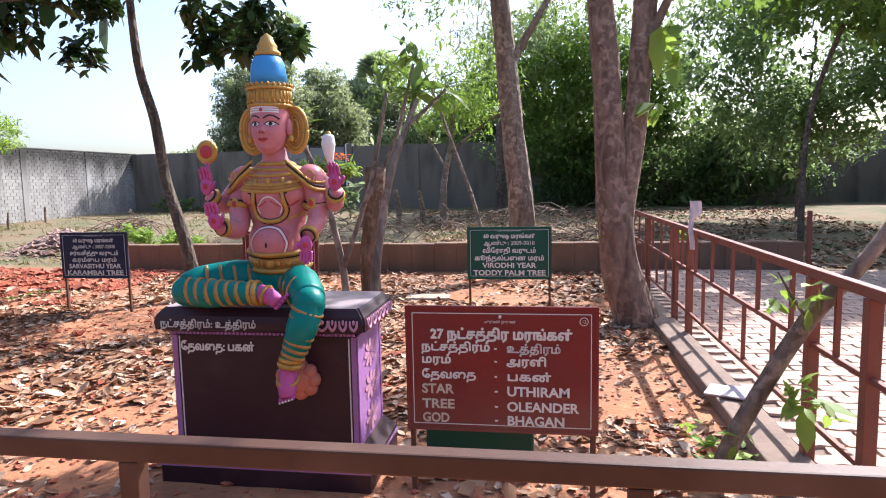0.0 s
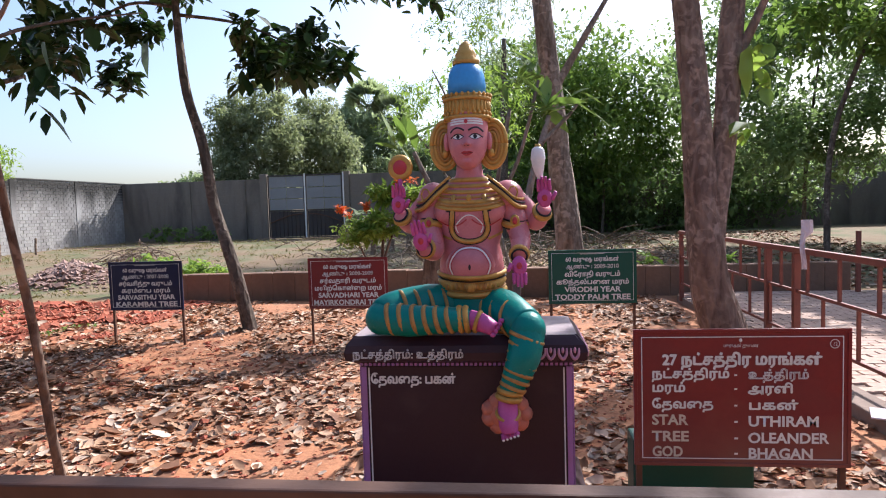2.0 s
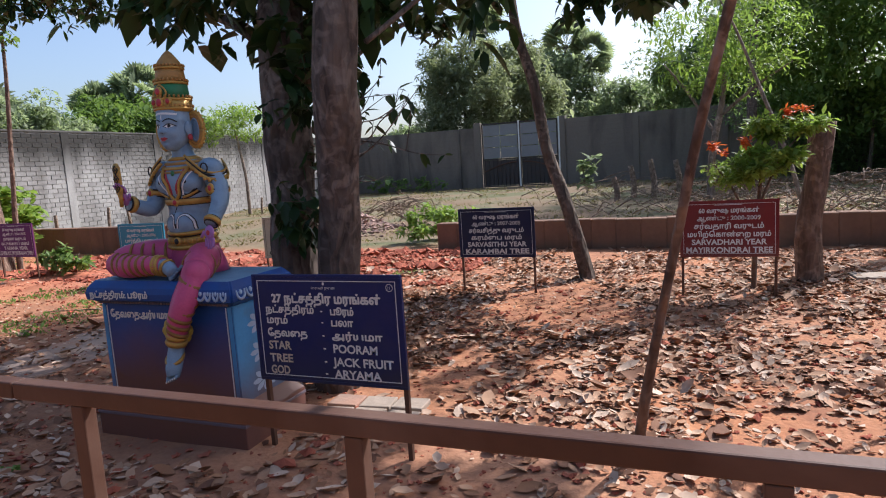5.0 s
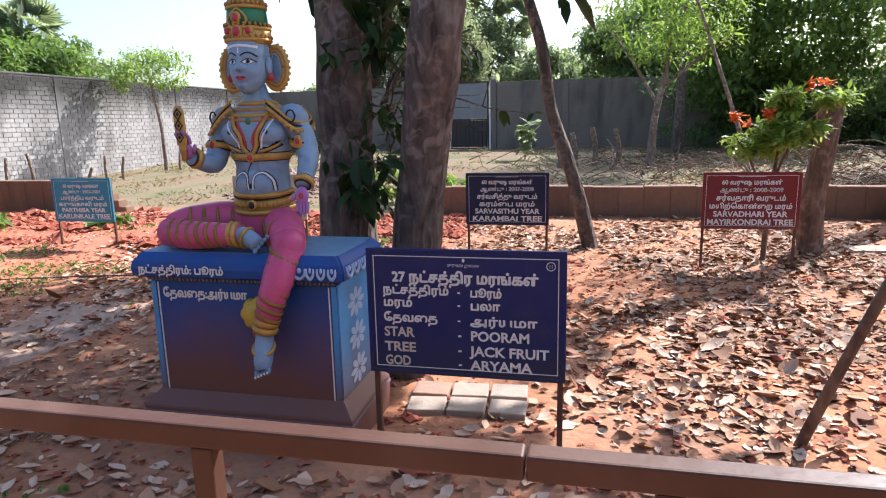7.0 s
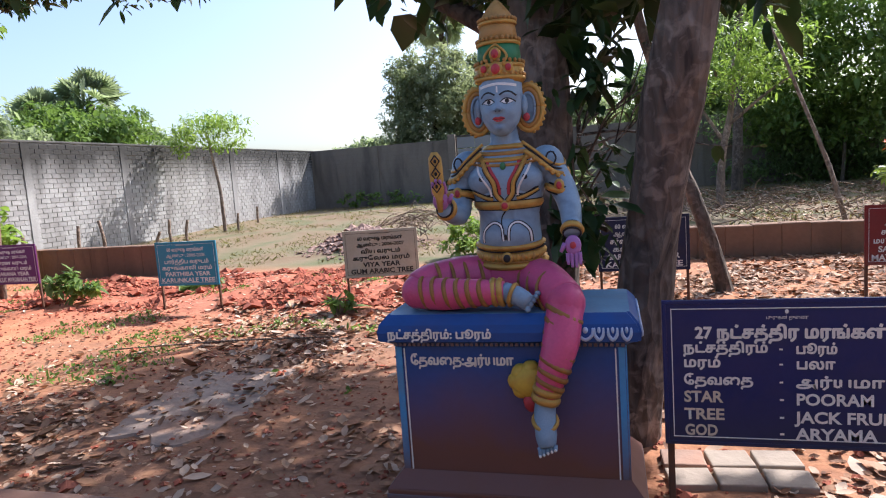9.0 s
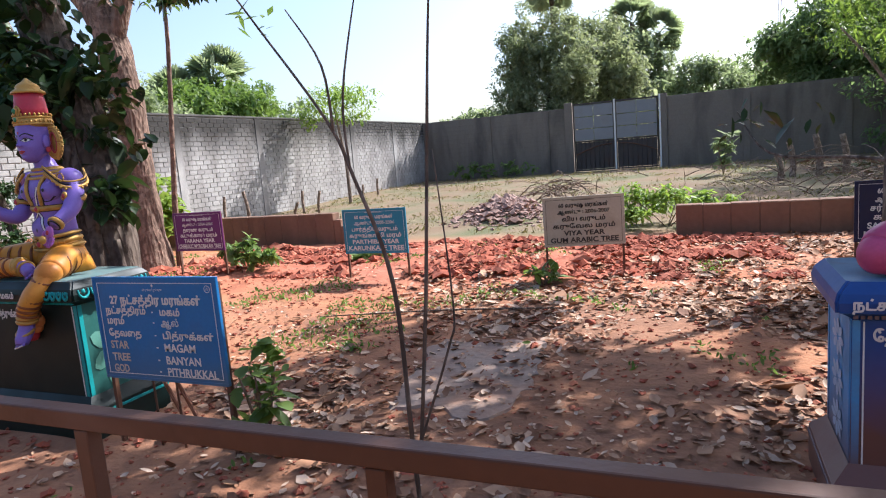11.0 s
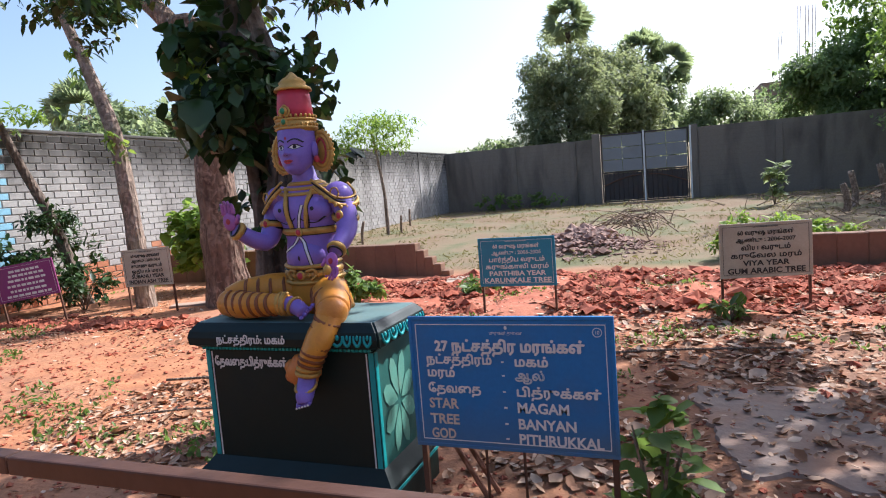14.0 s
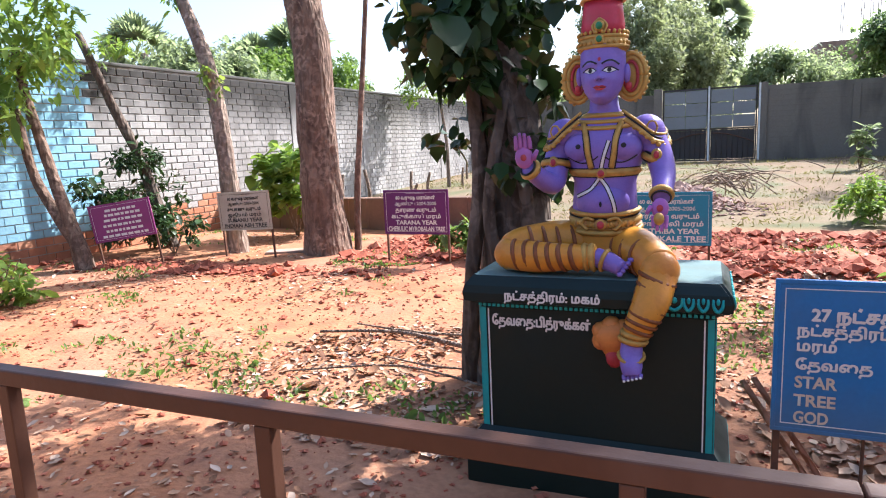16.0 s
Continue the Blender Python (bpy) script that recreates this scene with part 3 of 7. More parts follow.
def low_wall(name, x0, x1, top, steps=0):
    bm = bmesh.new()
    n = max(2, int((x1 - x0) / 0.4))
    for i in range(n):
        a, b_ = x0 + (x1 - x0) * i / n, x0 + (x1 - x0) * (i + 1) / n
        box(bm, a, 10.92, -0.15, b_, 11.18, top + 0.02 * noise.noise(Vector((a, 3, 0))))
    for k in range(steps):
        box(bm, x1 + 0.16 * k, 10.93, -0.15, x1 + 0.16 * (k + 1), 11.17, top - 0.13 * (k + 1))
    bmesh.ops.bevel(bm, geom=[e for e in bm.edges if e.calc_length() > 0.12], offset=0.012, segments=1, affect="EDGES")
    tagged(new(name, mesh_object(name, bm, M_LOWWALL)), "low brown earth-plastered retaining wall", "wall", kind="structure")


low_wall("wall_low_1", -21.0, -14.3, 0.62, 4)
low_wall("wall_low_2", -7.9, 4.2, 0.50)

# ---- walkway rail in front ----
RAIL_Y, RAIL_Z = 0.96, 1.152


def front_rail():
    r = thing("guard_rail", (0, RAIL_Y, 0), "brown-painted square steel guard rail on posts beside the walkway", "railing")
    for x0, x1 in ((-17.0, -10.9), (-10.897, -4.85), (-4.847, 3.2)):
        bm = bmesh.new()
        box(bm, x0, -0.019, RAIL_Z - 0.038, x1, 0.019, RAIL_Z, 0.004)
        part("top_rail", bm, M_RAIL, r)
    for x in (-16.0, -15.3, -14.6, -13.9, -13.25, -12.55, -11.83, -11.18, -10.5, -9.88, -9.22, -8.58, -7.94, -7.29, -6.67, -6.04, -5.34, -4.66, -4.0, -3.35, -2.65, -2.0, -1.35, -0.7, 0.15, 0.85, 1.5, 2.2):
        bm = bmesh.new()
        box(bm, x - 0.018, -0.016, -0.1, x + 0.018, 0.016, RAIL_Z - 0.039, 0.003)
        part("post", bm, M_RAIL, r)


front_rail()

# ---- paved path and its railing ----


def paved_path():
    bm = bmesh.new()
    box(bm, 1.16, 1.2, -0.2, 1.40, 8.6, 0.10, 0.012)
    tagged(new("kerb", mesh_object("kerb", bm, M_CONCRETE)), "worn concrete kerb edging the paved path", "kerb", kind="structure")
    bed = thing("pavement", (0, 0, 0), "pale interlocking pavers, dusty and sunlit", "pavement")
    bed["kind"] = "structure"
    bm = bmesh.new()
    box(bm, 1.403, 1.2, -0.2, 9.0, 10.6, 0.05)
    part("paver_bed", bm, M_CONCRETE, bed)
    rng = random.Random(9)
    shapes = []
    for k in range(3):
        bm = bmesh.new()
        pts = [(-0.125, -0.06), (-0.06, -0.072), (0, -0.052), (0.06, -0.066), (0.125, -0.06), (0.118, 0), (0.125, 0.06), (0.06, 0.054), (0, 0.068), (-0.06, 0.05), (-0.125, 0.06), (-0.132, 0)]
        lo = [bm.verts.new((x * 0.97, y * 0.95, 0)) for x, y in pts]
        hi = [bm.verts.new((x * 0.955, y * 0.92, 0.016 + 0.002 * k)) for x, y in pts]
        bm.faces.new(hi)
        for i in range(12):
            bm.faces.new((lo[i], lo[(i + 1) % 12], hi[(i + 1) % 12], hi[i]))
        shapes.append(mesh_object("paver", bm, M_PAVER))
    count = 0
    far = bmesh.new()
    for j in range(78):
        for i in range(20):
            x, y = 1.55 + i * 0.262 + (0.131 if j % 2 else 0), 1.3 + j * 0.122
            if x > 4.2 + 0.35 * max(0, y - 6):
                continue
            if y < 6.4 and x < 2.9 and count < 300 and y > 2.6:
                ob = new("paver", shapes[rng.randrange(3)])
                ob.parent = bed
                ob.location = (x, y, 0.052 + rng.uniform(-0.003, 0.003))
                ob.rotation_euler = (0, 0, radians(rng.uniform(-1.5, 1.5)))
                count += 1
            else:
                box(far, x - 0.122, y - 0.056, 0.05, x + 0.122, y + 0.056, 0.068 + rng.uniform(-0.003, 0.003))
    ob = part("far_pavers", far, M_PAVER, bed)
    ob["kind"] = "stuff"


def path_railing():
    X = 1.40
    r = thing("path_railing", (X, 0, 0.0), "red-oxide painted steel railing with three rails beside the paved path", "railing")
    for z, s in ((1.10, 0.025), (0.71, 0.014), (0.30, 0.014)):
        bm = bmesh.new()
        box(bm, -s, 1.6, z - 2 * s, s, 10.4, z, 0.004)
        part("rail", bm, M_RAIL_RED, r)
    for y in (10.3, 8.6, 6.9, 6.25, 3.5, 2.9, 1.8):
        bm = bmesh.new()
        box(bm, -0.03, y - 0.03, 0.0, 0.03, y + 0.03, 1.049, 0.004)
        part("post", bm, M_RAIL_RED, r)
    k = 0
    y = 2.1
    while y < 10.2:
        if all(abs(y - q) > 0.12 for q in (10.3, 8.6, 6.9, 6.25, 3.5, 2.9, 1.8)):
            for z0, z1, dy in ((0.71, 1.049, 0.0), (0.30, 0.681, 0.27)):
                bm = bmesh.new()
                box(bm, -0.012, y + dy - 0.012, z0, 0.012, y + dy + 0.012, z1)
                part("baluster", bm, M_RAIL_RED, r)
        y += 0.56
    bm = bmesh.new()
    box(bm, -0.03, -0.03, 0, 0.03, 0.03, 1.02, 0.005)
    p = new("marker_post", mesh_object("marker_post", bm, M_RAIL_RED))
    p.location = (4.12, 10.55, 0.0)
    tagged(p, "short red-oxide steel post standing alone", "post")


paved_path()
path_railing()

# ---- pedestals ----
SLAB = 0.95


def pedestal(cx, cy, top, label, front, edge, side, motif, slab, lines):
    p = thing("pedestal", (cx, cy, top - SLAB), label, "pedestal", "pedestals of the statues")
    w, d = 0.510, 0.235
    mats = [front, side, edge, slab, motif]
    bm = bmesh.new()
    box(bm, -w - 0.07, -d - 0.07, -0.2, w + 0.07, d + 0.07, 0.14, 0.008)
    part("plinth", bm, front, p)
    bm = bmesh.new()
    n0, n1 = (w + 0.066, d + 0.066), (w + 0.004, d + 0.004)
    lo = [bm.verts.new((sx * n0[0], sy * n0[1], 0.14)) for sx, sy in ((-1, -1), (1, -1), (1, 1), (-1, 1))]
    hi = [bm.verts.new((sx * n1[0], sy * n1[1], 0.21)) for sx, sy in ((-1, -1), (1, -1), (1, 1), (-1, 1))]
    for i in range(4):
        bm.faces.new((lo[i], lo[(i + 1) % 4], hi[(i + 1) % 4], hi[i]))
    part("plinth_slope", bm, front, p)
    bm = bmesh.new()
    box(bm, -w, -d, 0.165, w, d, 0.80, 0.006)
    for f in bm.faces:
        f.material_index = 1 if abs(f.normal.x) > 0.7 else 0
    body = part("body", bm, mats, p)
    bm = bmesh.new()
    box(bm, -w - 0.073, -d - 0.074, 0.095, w + 0.073, d + 0.074, 0.115, 0.003)
    part("base_line", bm, edge, p, "painted line round the base")
    # painted edge strips on front and flank
    for x0, x1 in ((-w + 0.004, -w + 0.03), (w - 0.03, w - 0.004)):
        bm = bmesh.new()
        box(bm, x0, -d - 0.004, 0.175, x1, -d + 0.002, 0.795)
        part("edge_strip", bm, edge, body)
        bm = bmesh.new()
        s = 0.02 if x0 < 0 else -0.02
        xm = (x0 + x1) / 2 + s * 1.25
        box(bm, xm - 0.003, -d - 0.004, 0.18, xm + 0.003, -d + 0.002, 0.79)
        part("fine_line", bm, M_WHITE, body)
    for sx in (-1, 1):
        for y0 in (-d + 0.004, d - 0.03):
            bm = bmesh.new()
            box(bm, sx * w - 0.004, y0, 0.175, sx * w + 0.004, y0 + 0.026, 0.795)
            part("edge_strip", bm, edge, body)
        # leaf and scroll ornament on the flank
        flowers = ((0.48, 0.27, 0.72),) if motif == P_LEAFGREEN else tuple((0.30 + 0.18 * k, 0.082, 1.5) for k in range(3))
        for cz, r, squeeze in flowers:
            for a in range(8):
                ang = 2 * math.pi * (a + 0.5 * (len(flowers) == 1)) / 8
                bm = bmesh.new()
                u, v = math.cos(ang), math.sin(ang)
                edge_pts = [(0.12, 0.0), (0.35, 0.13), (0.62, 0.21), (0.86, 0.15), (1.0, 0.0), (0.86, -0.15), (0.62, -0.21), (0.35, -0.13)]
                pts = [(r * (p_ * u - q_ * v), r * (p_ * v + q_ * u)) for p_, q_ in edge_pts]
                bm.faces.new([bm.verts.new((sx * (w + 0.0045), squeeze * q[0], cz + q[1])) for q in pts])
                part("petal", bm, motif, body)
    # moulded cap
    bm = bmesh.new()
    prof = [(0.80, 0.0), (0.815, 0.02), (0.83, 0.045), (0.835, 0.06), (0.875, 0.065), (0.91, 0.055), (0.94, 0.03), (SLAB, 0.02)]
    rings = []
    for z, o in prof:
        rings.append([bm.verts.new((sx * (w + o), sy * (d + o), z)) for sx, sy in ((-1, -1), (1, -1), (1, 1), (-1, 1))])
    for a, b_ in zip(rings, rings[1:]):
        for i in range(4):
            bm.faces.new((a[i], a[(i + 1) % 4], b_[(i + 1) % 4], b_[i]))
    f = bm.faces.new(rings[-1])
    f.material_index = 1
    bmesh.ops.bevel(bm, geom=[e for e in bm.edges if abs(e.verts[0].co.z - e.verts[1].co.z) > 0.004], offset=0.01, segments=2, affect="EDGES")
    cap = part("cap", bm, [front, slab], p, "moulded painted cap")
    bm = bmesh.new()
    box(bm, -0.007, -0.008, -0.008, 0.007, 0.008, 0.008)
    tooth = mesh_object("tooth", bm, edge)
    for i in range(46):
        ob = new("tooth", tooth)
        ob.parent = cap
        ob.location = (-w + 2 * w * (i + 0.5) / 46, -d - 0.020, 0.814)
    # painted lotus motif on the right of the cap's front and on its flank
    scroll = edge if motif == P_LEAFGREEN else motif
    for x in (0.24, 0.295, 0.35, 0.405, 0.46, 0.515):
        bm = bmesh.new()
        wide = 0.030 if abs(x - 0.35) < 0.01 else 0.018
        tube(bm, [(x - wide, -d - 0.064, 0.895), (x - wide * 0.9, -d - 0.066, 0.865), (x, -d - 0.066, 0.845), (x + wide * 0.9, -d - 0.066, 0.865), (x + wide, -d - 0.064, 0.895)], [0.004, 0.007, 0.008, 0.007, 0.004], 0, 7, 3)
        ball(bm, (x, -d - 0.063, 0.885), (wide * 0.4, 0.008, 0.014), seg=8)
        part("cap_petal", bm, scroll, cap)
    for i in range(6):
        y = -0.22 + 0.088 * i
        bm = bmesh.new()
        tube(bm, [(w + 0.062, y - 0.034, 0.90), (w + 0.066, y - 0.03, 0.865), (w + 0.066, y, 0.845), (w + 0.066, y + 0.03, 0.865), (w + 0.062, y + 0.034, 0.90)], [0.004, 0.008, 0.009, 0.008, 0.004], 0, 7, 3)
        ball(bm, (w + 0.062, y, 0.885), (0.008, 0.014, 0.016), seg=8)
        part("cap_petal", bm, scroll, cap)
    for s, x, z, cap_h, ln in lines:
        letter(s, x, z, cap_h, p, M_WHITE, fill=ln, bold=0.04, y=(-d - 0.071 if z > 0.8 else -d - 0.006))
    return p


P_MAROON = paint("maroon_black_paint", (0.035, 0.014, 0.022), 0.4, (0.10, 0.06, 0.05), 0.4, 3.0)
P_PURPLE = paint("lilac_paint", (0.36, 0.17, 0.40), 0.45, (0.3, 0.14, 0.12), 0.5, 4.0)
P_PINKISH = paint("pink_ornament", (0.52, 0.26, 0.36), 0.5)
P_GREYTOP = paint("dusty_top", (0.34, 0.27, 0.27), 0.7, (0.2, 0.15, 0.12), 0.5, 6.0)
P_BLUE = paint("blue_paint", (0.018, 0.075, 0.27), 0.4, (0.08, 0.05, 0.06), 0.5, 2.2, mud=(0.50, 0.95, (0.18, 0.075, 0.035)))
P_SKY = paint("sky_blue_paint", (0.08, 0.30, 0.58), 0.42, (0.14, 0.14, 0.16), 0.5, 4.0, mud=(0.40, 0.72, (0.16, 0.10, 0.09)))
P_PALE = paint("pale_blue_ornament", (0.42, 0.52, 0.66), 0.5)
P_BLUETOP = paint("dusty_blue_top", (0.12, 0.24, 0.36), 0.65, (0.24, 0.19, 0.16), 0.55, 5.0)
P_GREEN = paint("dark_green_paint", (0.004, 0.016, 0.014), 0.45, (0.015, 0.022, 0.02), 0.4, 3.0)
P_TEAL = paint("teal_paint", (0.02, 0.33, 0.33), 0.42, (0.04, 0.14, 0.14), 0.4, 4.0)
P_TEALTOP = paint("dusty_green_top", (0.12, 0.20, 0.19), 0.65, (0.2, 0.17, 0.14), 0.55, 5.0)
P_LEAFGREEN = paint("green_ornament", (0.13, 0.34, 0.26), 0.5)
P_FLANK = paint("sea_green_flank", (0.03, 0.13, 0.11), 0.45, (0.02, 0.06, 0.05), 0.4, 4.0)

pedestal(-1.44, 3.30, 0.95, "dark maroon painted pedestal with lilac edges and white Tamil lettering", P_MAROON, P_PURPLE, P_PURPLE, P_PINKISH, P_GREYTOP,
         [("நட்சத்திரம்: உத்திரம்", -0.53, 0.853, 0.036, 0.53), ("தேவதை: பகன்", -0.46, 0.715, 0.042, 0.41)])
pedestal(-6.445, 3.155, 0.985, "blue painted pedestal with sky-blue edges and white Tamil lettering, muddy below", P_BLUE, P_SKY, P_SKY, P_PALE, P_BLUETOP,
         [("நட்சத்திரம்: பூரம்", -0.52, 0.853, 0.036, 0.47), ("தேவதை:அர்யமா", -0.44, 0.715, 0.042, 0.47)])
pedestal(-11.555, 3.04, 1.0, "dark green painted pedestal with teal edges and white Tamil lettering", P_GREEN, P_TEAL, P_FLANK, P_LEAFGREEN, P_TEALTOP,
         [("நட்சத்திரம்: மகம்", -0.37, 0.853, 0.036, 0.42), ("தேவதை:பித்ருக்கள்", -0.45, 0.715, 0.042, 0.45)])

# ---- statues ----


def statue(place, label, skin, palm, trousers, crown, cap, arms, belly, held, lotus, drop=1.0, knee=1.0, face=0.015, tall=1.0, style=1):
    """A seated painted statue, one mesh: one leg folded on the pedestal, the other hanging in front of it."""
    bm = bmesh.new()
    SKIN, PALM, PANTS, GOLD, BAND, CROWN, BLACK, LIP, EYE, LOTUS, CAPC, LINE = range(12)
    secs = [(0.952, 0.20, 0.16, 0.24), (1.02, 0.19, 0.15, 0.23), (1.10, 0.165, 0.13, 0.22), (1.17, 0.155, 0.12, 0.215), (1.24, 0.15 + belly, 0.115 + belly, 0.21 - belly),
            (1.30, 0.145 + belly, 0.11 + belly, 0.21 - belly), (1.36, 0.142, 0.105, 0.215), (1.43, 0.160, 0.112, 0.215), (1.50, 0.182, 0.125, 0.215), (1.56, 0.192, 0.125, 0.22),
            (1.61, 0.185, 0.11, 0.225), (1.645, 0.15, 0.09, 0.225), (1.675, 0.095, 0.078, 0.22), (1.70, 0.068, 0.066, 0.21), (1.77, 0.060, 0.062, 0.185)]
    loft(bm, secs, lambda z: PANTS if z < 1.15 else SKIN, 30)

    def girth(z):
        for a, b_ in zip(secs, secs[1:]):
            if a[0] <= z <= b_[0]:
                t = (z - a[0]) / (b_[0] - a[0])
                return tuple(a[i] + (b_[i] - a[i]) * t for i in (1, 2, 3))
        return secs[-1][1:4]

    lumps = [((s * 0.088, 0.148, 1.525), (0.088, 0.062, 0.072)) for s in (-1, 1)] + [((0, 0.16 - belly * 2, 1.265), (0.125, 0.085 + belly, 0.10))]

    def front(x, z, off=0.004):
        """The y of the chest's and belly's skin at x, z."""
        w, d, yc = girth(z)
        y = yc - d * math.sqrt(max(0.0, 1 - (x / w) ** 2))
        for c, r in lumps:
            q = 1 - ((x - c[0]) / r[0]) ** 2 - ((z - c[2]) / r[2]) ** 2
            if q > 0:
                y = min(y, c[1] - r[1] * math.sqrt(q))
        return y - off

    def ribbon(pts, wide, mat, skin_at, off=0.003):
        """A painted line lying on the skin; pts are (x, z)."""
        line = spline([(x, 0, z) for x, z in pts], 5)
        rows = []
        for i, c in enumerate(line):
            d = (line[min(i + 1, len(line) - 1)] - line[max(i - 1, 0)]).normalized()
            n = Vector((-d.z, 0, d.x)) * wide / 2
            rows.append([bm.verts.new((q.x, skin_at(q.x, q.z, o), q.z)) for q, o in ((c - n, off * 0.3), (c, off), (c + n, off * 0.3))])
        for a, b_ in zip(rows, rows[1:]):
            for k in (0, 1):
                f = bm.faces.new((a[k], a[k + 1], b_[k + 1], b_[k]))
                f.material_index, f.smooth = mat, True

    def fill(pts, mat, skin_at, off=0.002):
        """A painted patch lying on the skin."""
        line = spline([(x, 0, z) for x, z in pts + pts[:1]], 4)[:-1]
        mid = sum(line, Vector()) / len(line)
        m0 = bm.verts.new((mid.x, skin_at(mid.x, mid.z, off), mid.z))
        vs = [bm.verts.new((q.x, skin_at(q.x, q.z, off), q.z)) for q in line]
        for a, b_ in zip(vs, vs[1:] + vs[:1]):
            f = bm.faces.new((m0, a, b_))
            f.material_index, f.smooth = mat, True

    def trim(pts, r, mat):
        tube(bm, [(x, front(x, z, r * 0.35), z) for x, z in pts], r, mat, 8, 4)

    def outlined(pts, r, mat):
        trim(pts, r, mat)
        ribbon(pts, r * 2 + 0.009, BLACK, front, 0.0022)

    def wrap(low, high, sag, thick, mat, rows=6, bulge=1.0, seg=40):
        """A moulded band right round the body, hanging lower in front."""
        ring = []
        for k in range(rows + 1):
            u = k / rows
            row = []
            for q in range(seg):
                a = 2 * math.pi * q / seg
                z = low + (high - low) * u - sag * max(0.0, -math.sin(a))
                w, d, yc = girth(z)
                o = thick * (0.25 + bulge * math.sin(math.pi * min(1, max(0, u))))
                x = (w + o) * math.cos(a)
                y = yc + (d + o) * math.sin(a)
                if math.sin(a) < -0.1:
                    y = min(y, front(min(w, abs(x)) * (1 if x > 0 else -1), z, o))
                row.append(bm.verts.new((x, y, z)))
            ring.append(row)
        for a, b_ in zip(ring, ring[1:]):
            for q in range(seg):
                f = bm.faces.new((a[q], a[(q + 1) % seg], b_[(q + 1) % seg], b_[q]))
                f.material_index, f.smooth = mat, True

    # chest, belly, shoulders
    for c, r in lumps:
        ball(bm, c, r, SKIN, 22)
    for s in (-1, 1):
        ball(bm, (s * 0.185, 0.225, 1.585), (0.082, 0.085, 0.085), SKIN, 18)
        fill([(s * 0.10 + 0.012 * math.cos(a), 1.532 + 0.012 * math.sin(a)) for a in (0, 1.05, 2.1, 3.14, 4.19, 5.24)], BLACK, front)
        ribbon([(s * 0.012, 1.485), (s * 0.05, 1.460), (s * 0.10, 1.455), (s * 0.155, 1.485)], 0.006, LIP if belly else BLACK, front)
    fill([(0.006 * math.cos(a), 1.262 + 0.014 * math.sin(a)) for a in (0, 1.05, 2.1, 3.14, 4.19, 5.24)], BLACK, front)
    arc = [(-0.085, 1.225), (-0.098, 1.275), (-0.06, 1.335), (0, 1.352), (0.06, 1.335), (0.098, 1.275), (0.085, 1.225)]
    if style == 1:
        ribbon(arc, 0.016, LIP, front, 0.002)
        ribbon(arc, 0.008, EYE, front, 0.0045)
        outlined([(-0.075, 1.60), (-0.082, 1.50), (-0.088, 1.435), (-0.06, 1.392), (0, 1.378), (0.06, 1.392), (0.088, 1.435), (0.082, 1.50), (0.075, 1.60)], 0.011, GOLD)
        ribbon([(-0.055, 1.42), (-0.066, 1.455), (-0.03, 1.495), (0, 1.505), (0.03, 1.495), (0.066, 1.455), (0.055, 1.42)], 0.006, EYE, front)
        for s in (-1, 1):
            ribbon([(s * 0.09, 1.39), (s * 0.13, 1.405), (s * 0.158, 1.42)], 0.012, GOLD, front, 0.006)
    elif style == 2:
        for s in (-1, 1):
            leaf = [(s * 0.012, 1.245), (s * 0.02, 1.31), (s * 0.06, 1.328), (s * 0.105, 1.29), (s * 0.112, 1.235)]
            ribbon(leaf, 0.016, BLACK, front, 0.002)
            ribbon(leaf, 0.008, EYE, front, 0.0045)
            outlined([(s * 0.105, 1.63), (s * 0.078, 1.565), (s * 0.046, 1.51), (s * 0.038, 1.46), (s * 0.012, 1.425)], 0.010, GOLD)
            ribbon([(s * 0.082, 1.625), (s * 0.056, 1.565), (s * 0.026, 1.51), (s * 0.020, 1.455)], 0.014, LIP, front, 0.006)
            ribbon([(s * 0.128, 1.615), (s * 0.112, 1.56), (s * 0.07, 1.49), (s * 0.06, 1.45)], 0.010, EYE, front, 0.005)
            outlined([(s * 0.055, 1.435), (s * 0.10, 1.448), (s * 0.15, 1.475)], 0.008, GOLD)
        ribbon([(-0.004, 1.25), (-0.02, 1.34), (0.0, 1.38)], 0.006, BLACK, front)
    else:
        for s in (-1, 1):
            outlined([(s * 0.085, 1.64), (s * 0.066, 1.57), (s * 0.058, 1.50), (s * 0.045, 1.43)], 0.012, GOLD)
        thread = [[(0.035, 1.555), (0.012, 1.48), (-0.002, 1.42), (-0.008, 1.385)], [(-0.008, 1.385), (-0.05, 1.33), (-0.115, 1.295)], [(-0.008, 1.385), (0.03, 1.33), (0.055, 1.27), (0.062, 1.22)]]
        for line in thread:
            ribbon(line, 0.021, BLACK, front, 0.003)
            ribbon(line, 0.012, EYE, front, 0.006)
    # chest band, wide moulded belt
    if style != 1:
        wrap(1.392, 1.428, 0.004, 0.009, GOLD, 5)
        for z in (1.390, 1.4095, 1.430):
            wrap(z - 0.0025, z + 0.0025, 0.004, 0.0105 if z == 1.4095 else 0.006, BLACK, 2, 0.6)
        ball(bm, (0, front(0, 1.405, 0.008), 1.405), (0.025, 0.012, 0.025), GOLD, 12)
        ball(bm, (0, front(0, 1.405, 0.016), 1.405), (0.016, 0.009, 0.016), LIP, 12)
    for lo, hi, th, mi in ((1.128, 1.160, 0.016, GOLD), (1.160, 1.168, 0.012, BAND), (1.168, 1.208, 0.013, GOLD), (1.208, 1.215, 0.012, BLACK), (1.215, 1.242, 0.014, GOLD)):
        wrap(lo, hi, 0.022, th, mi, 4)
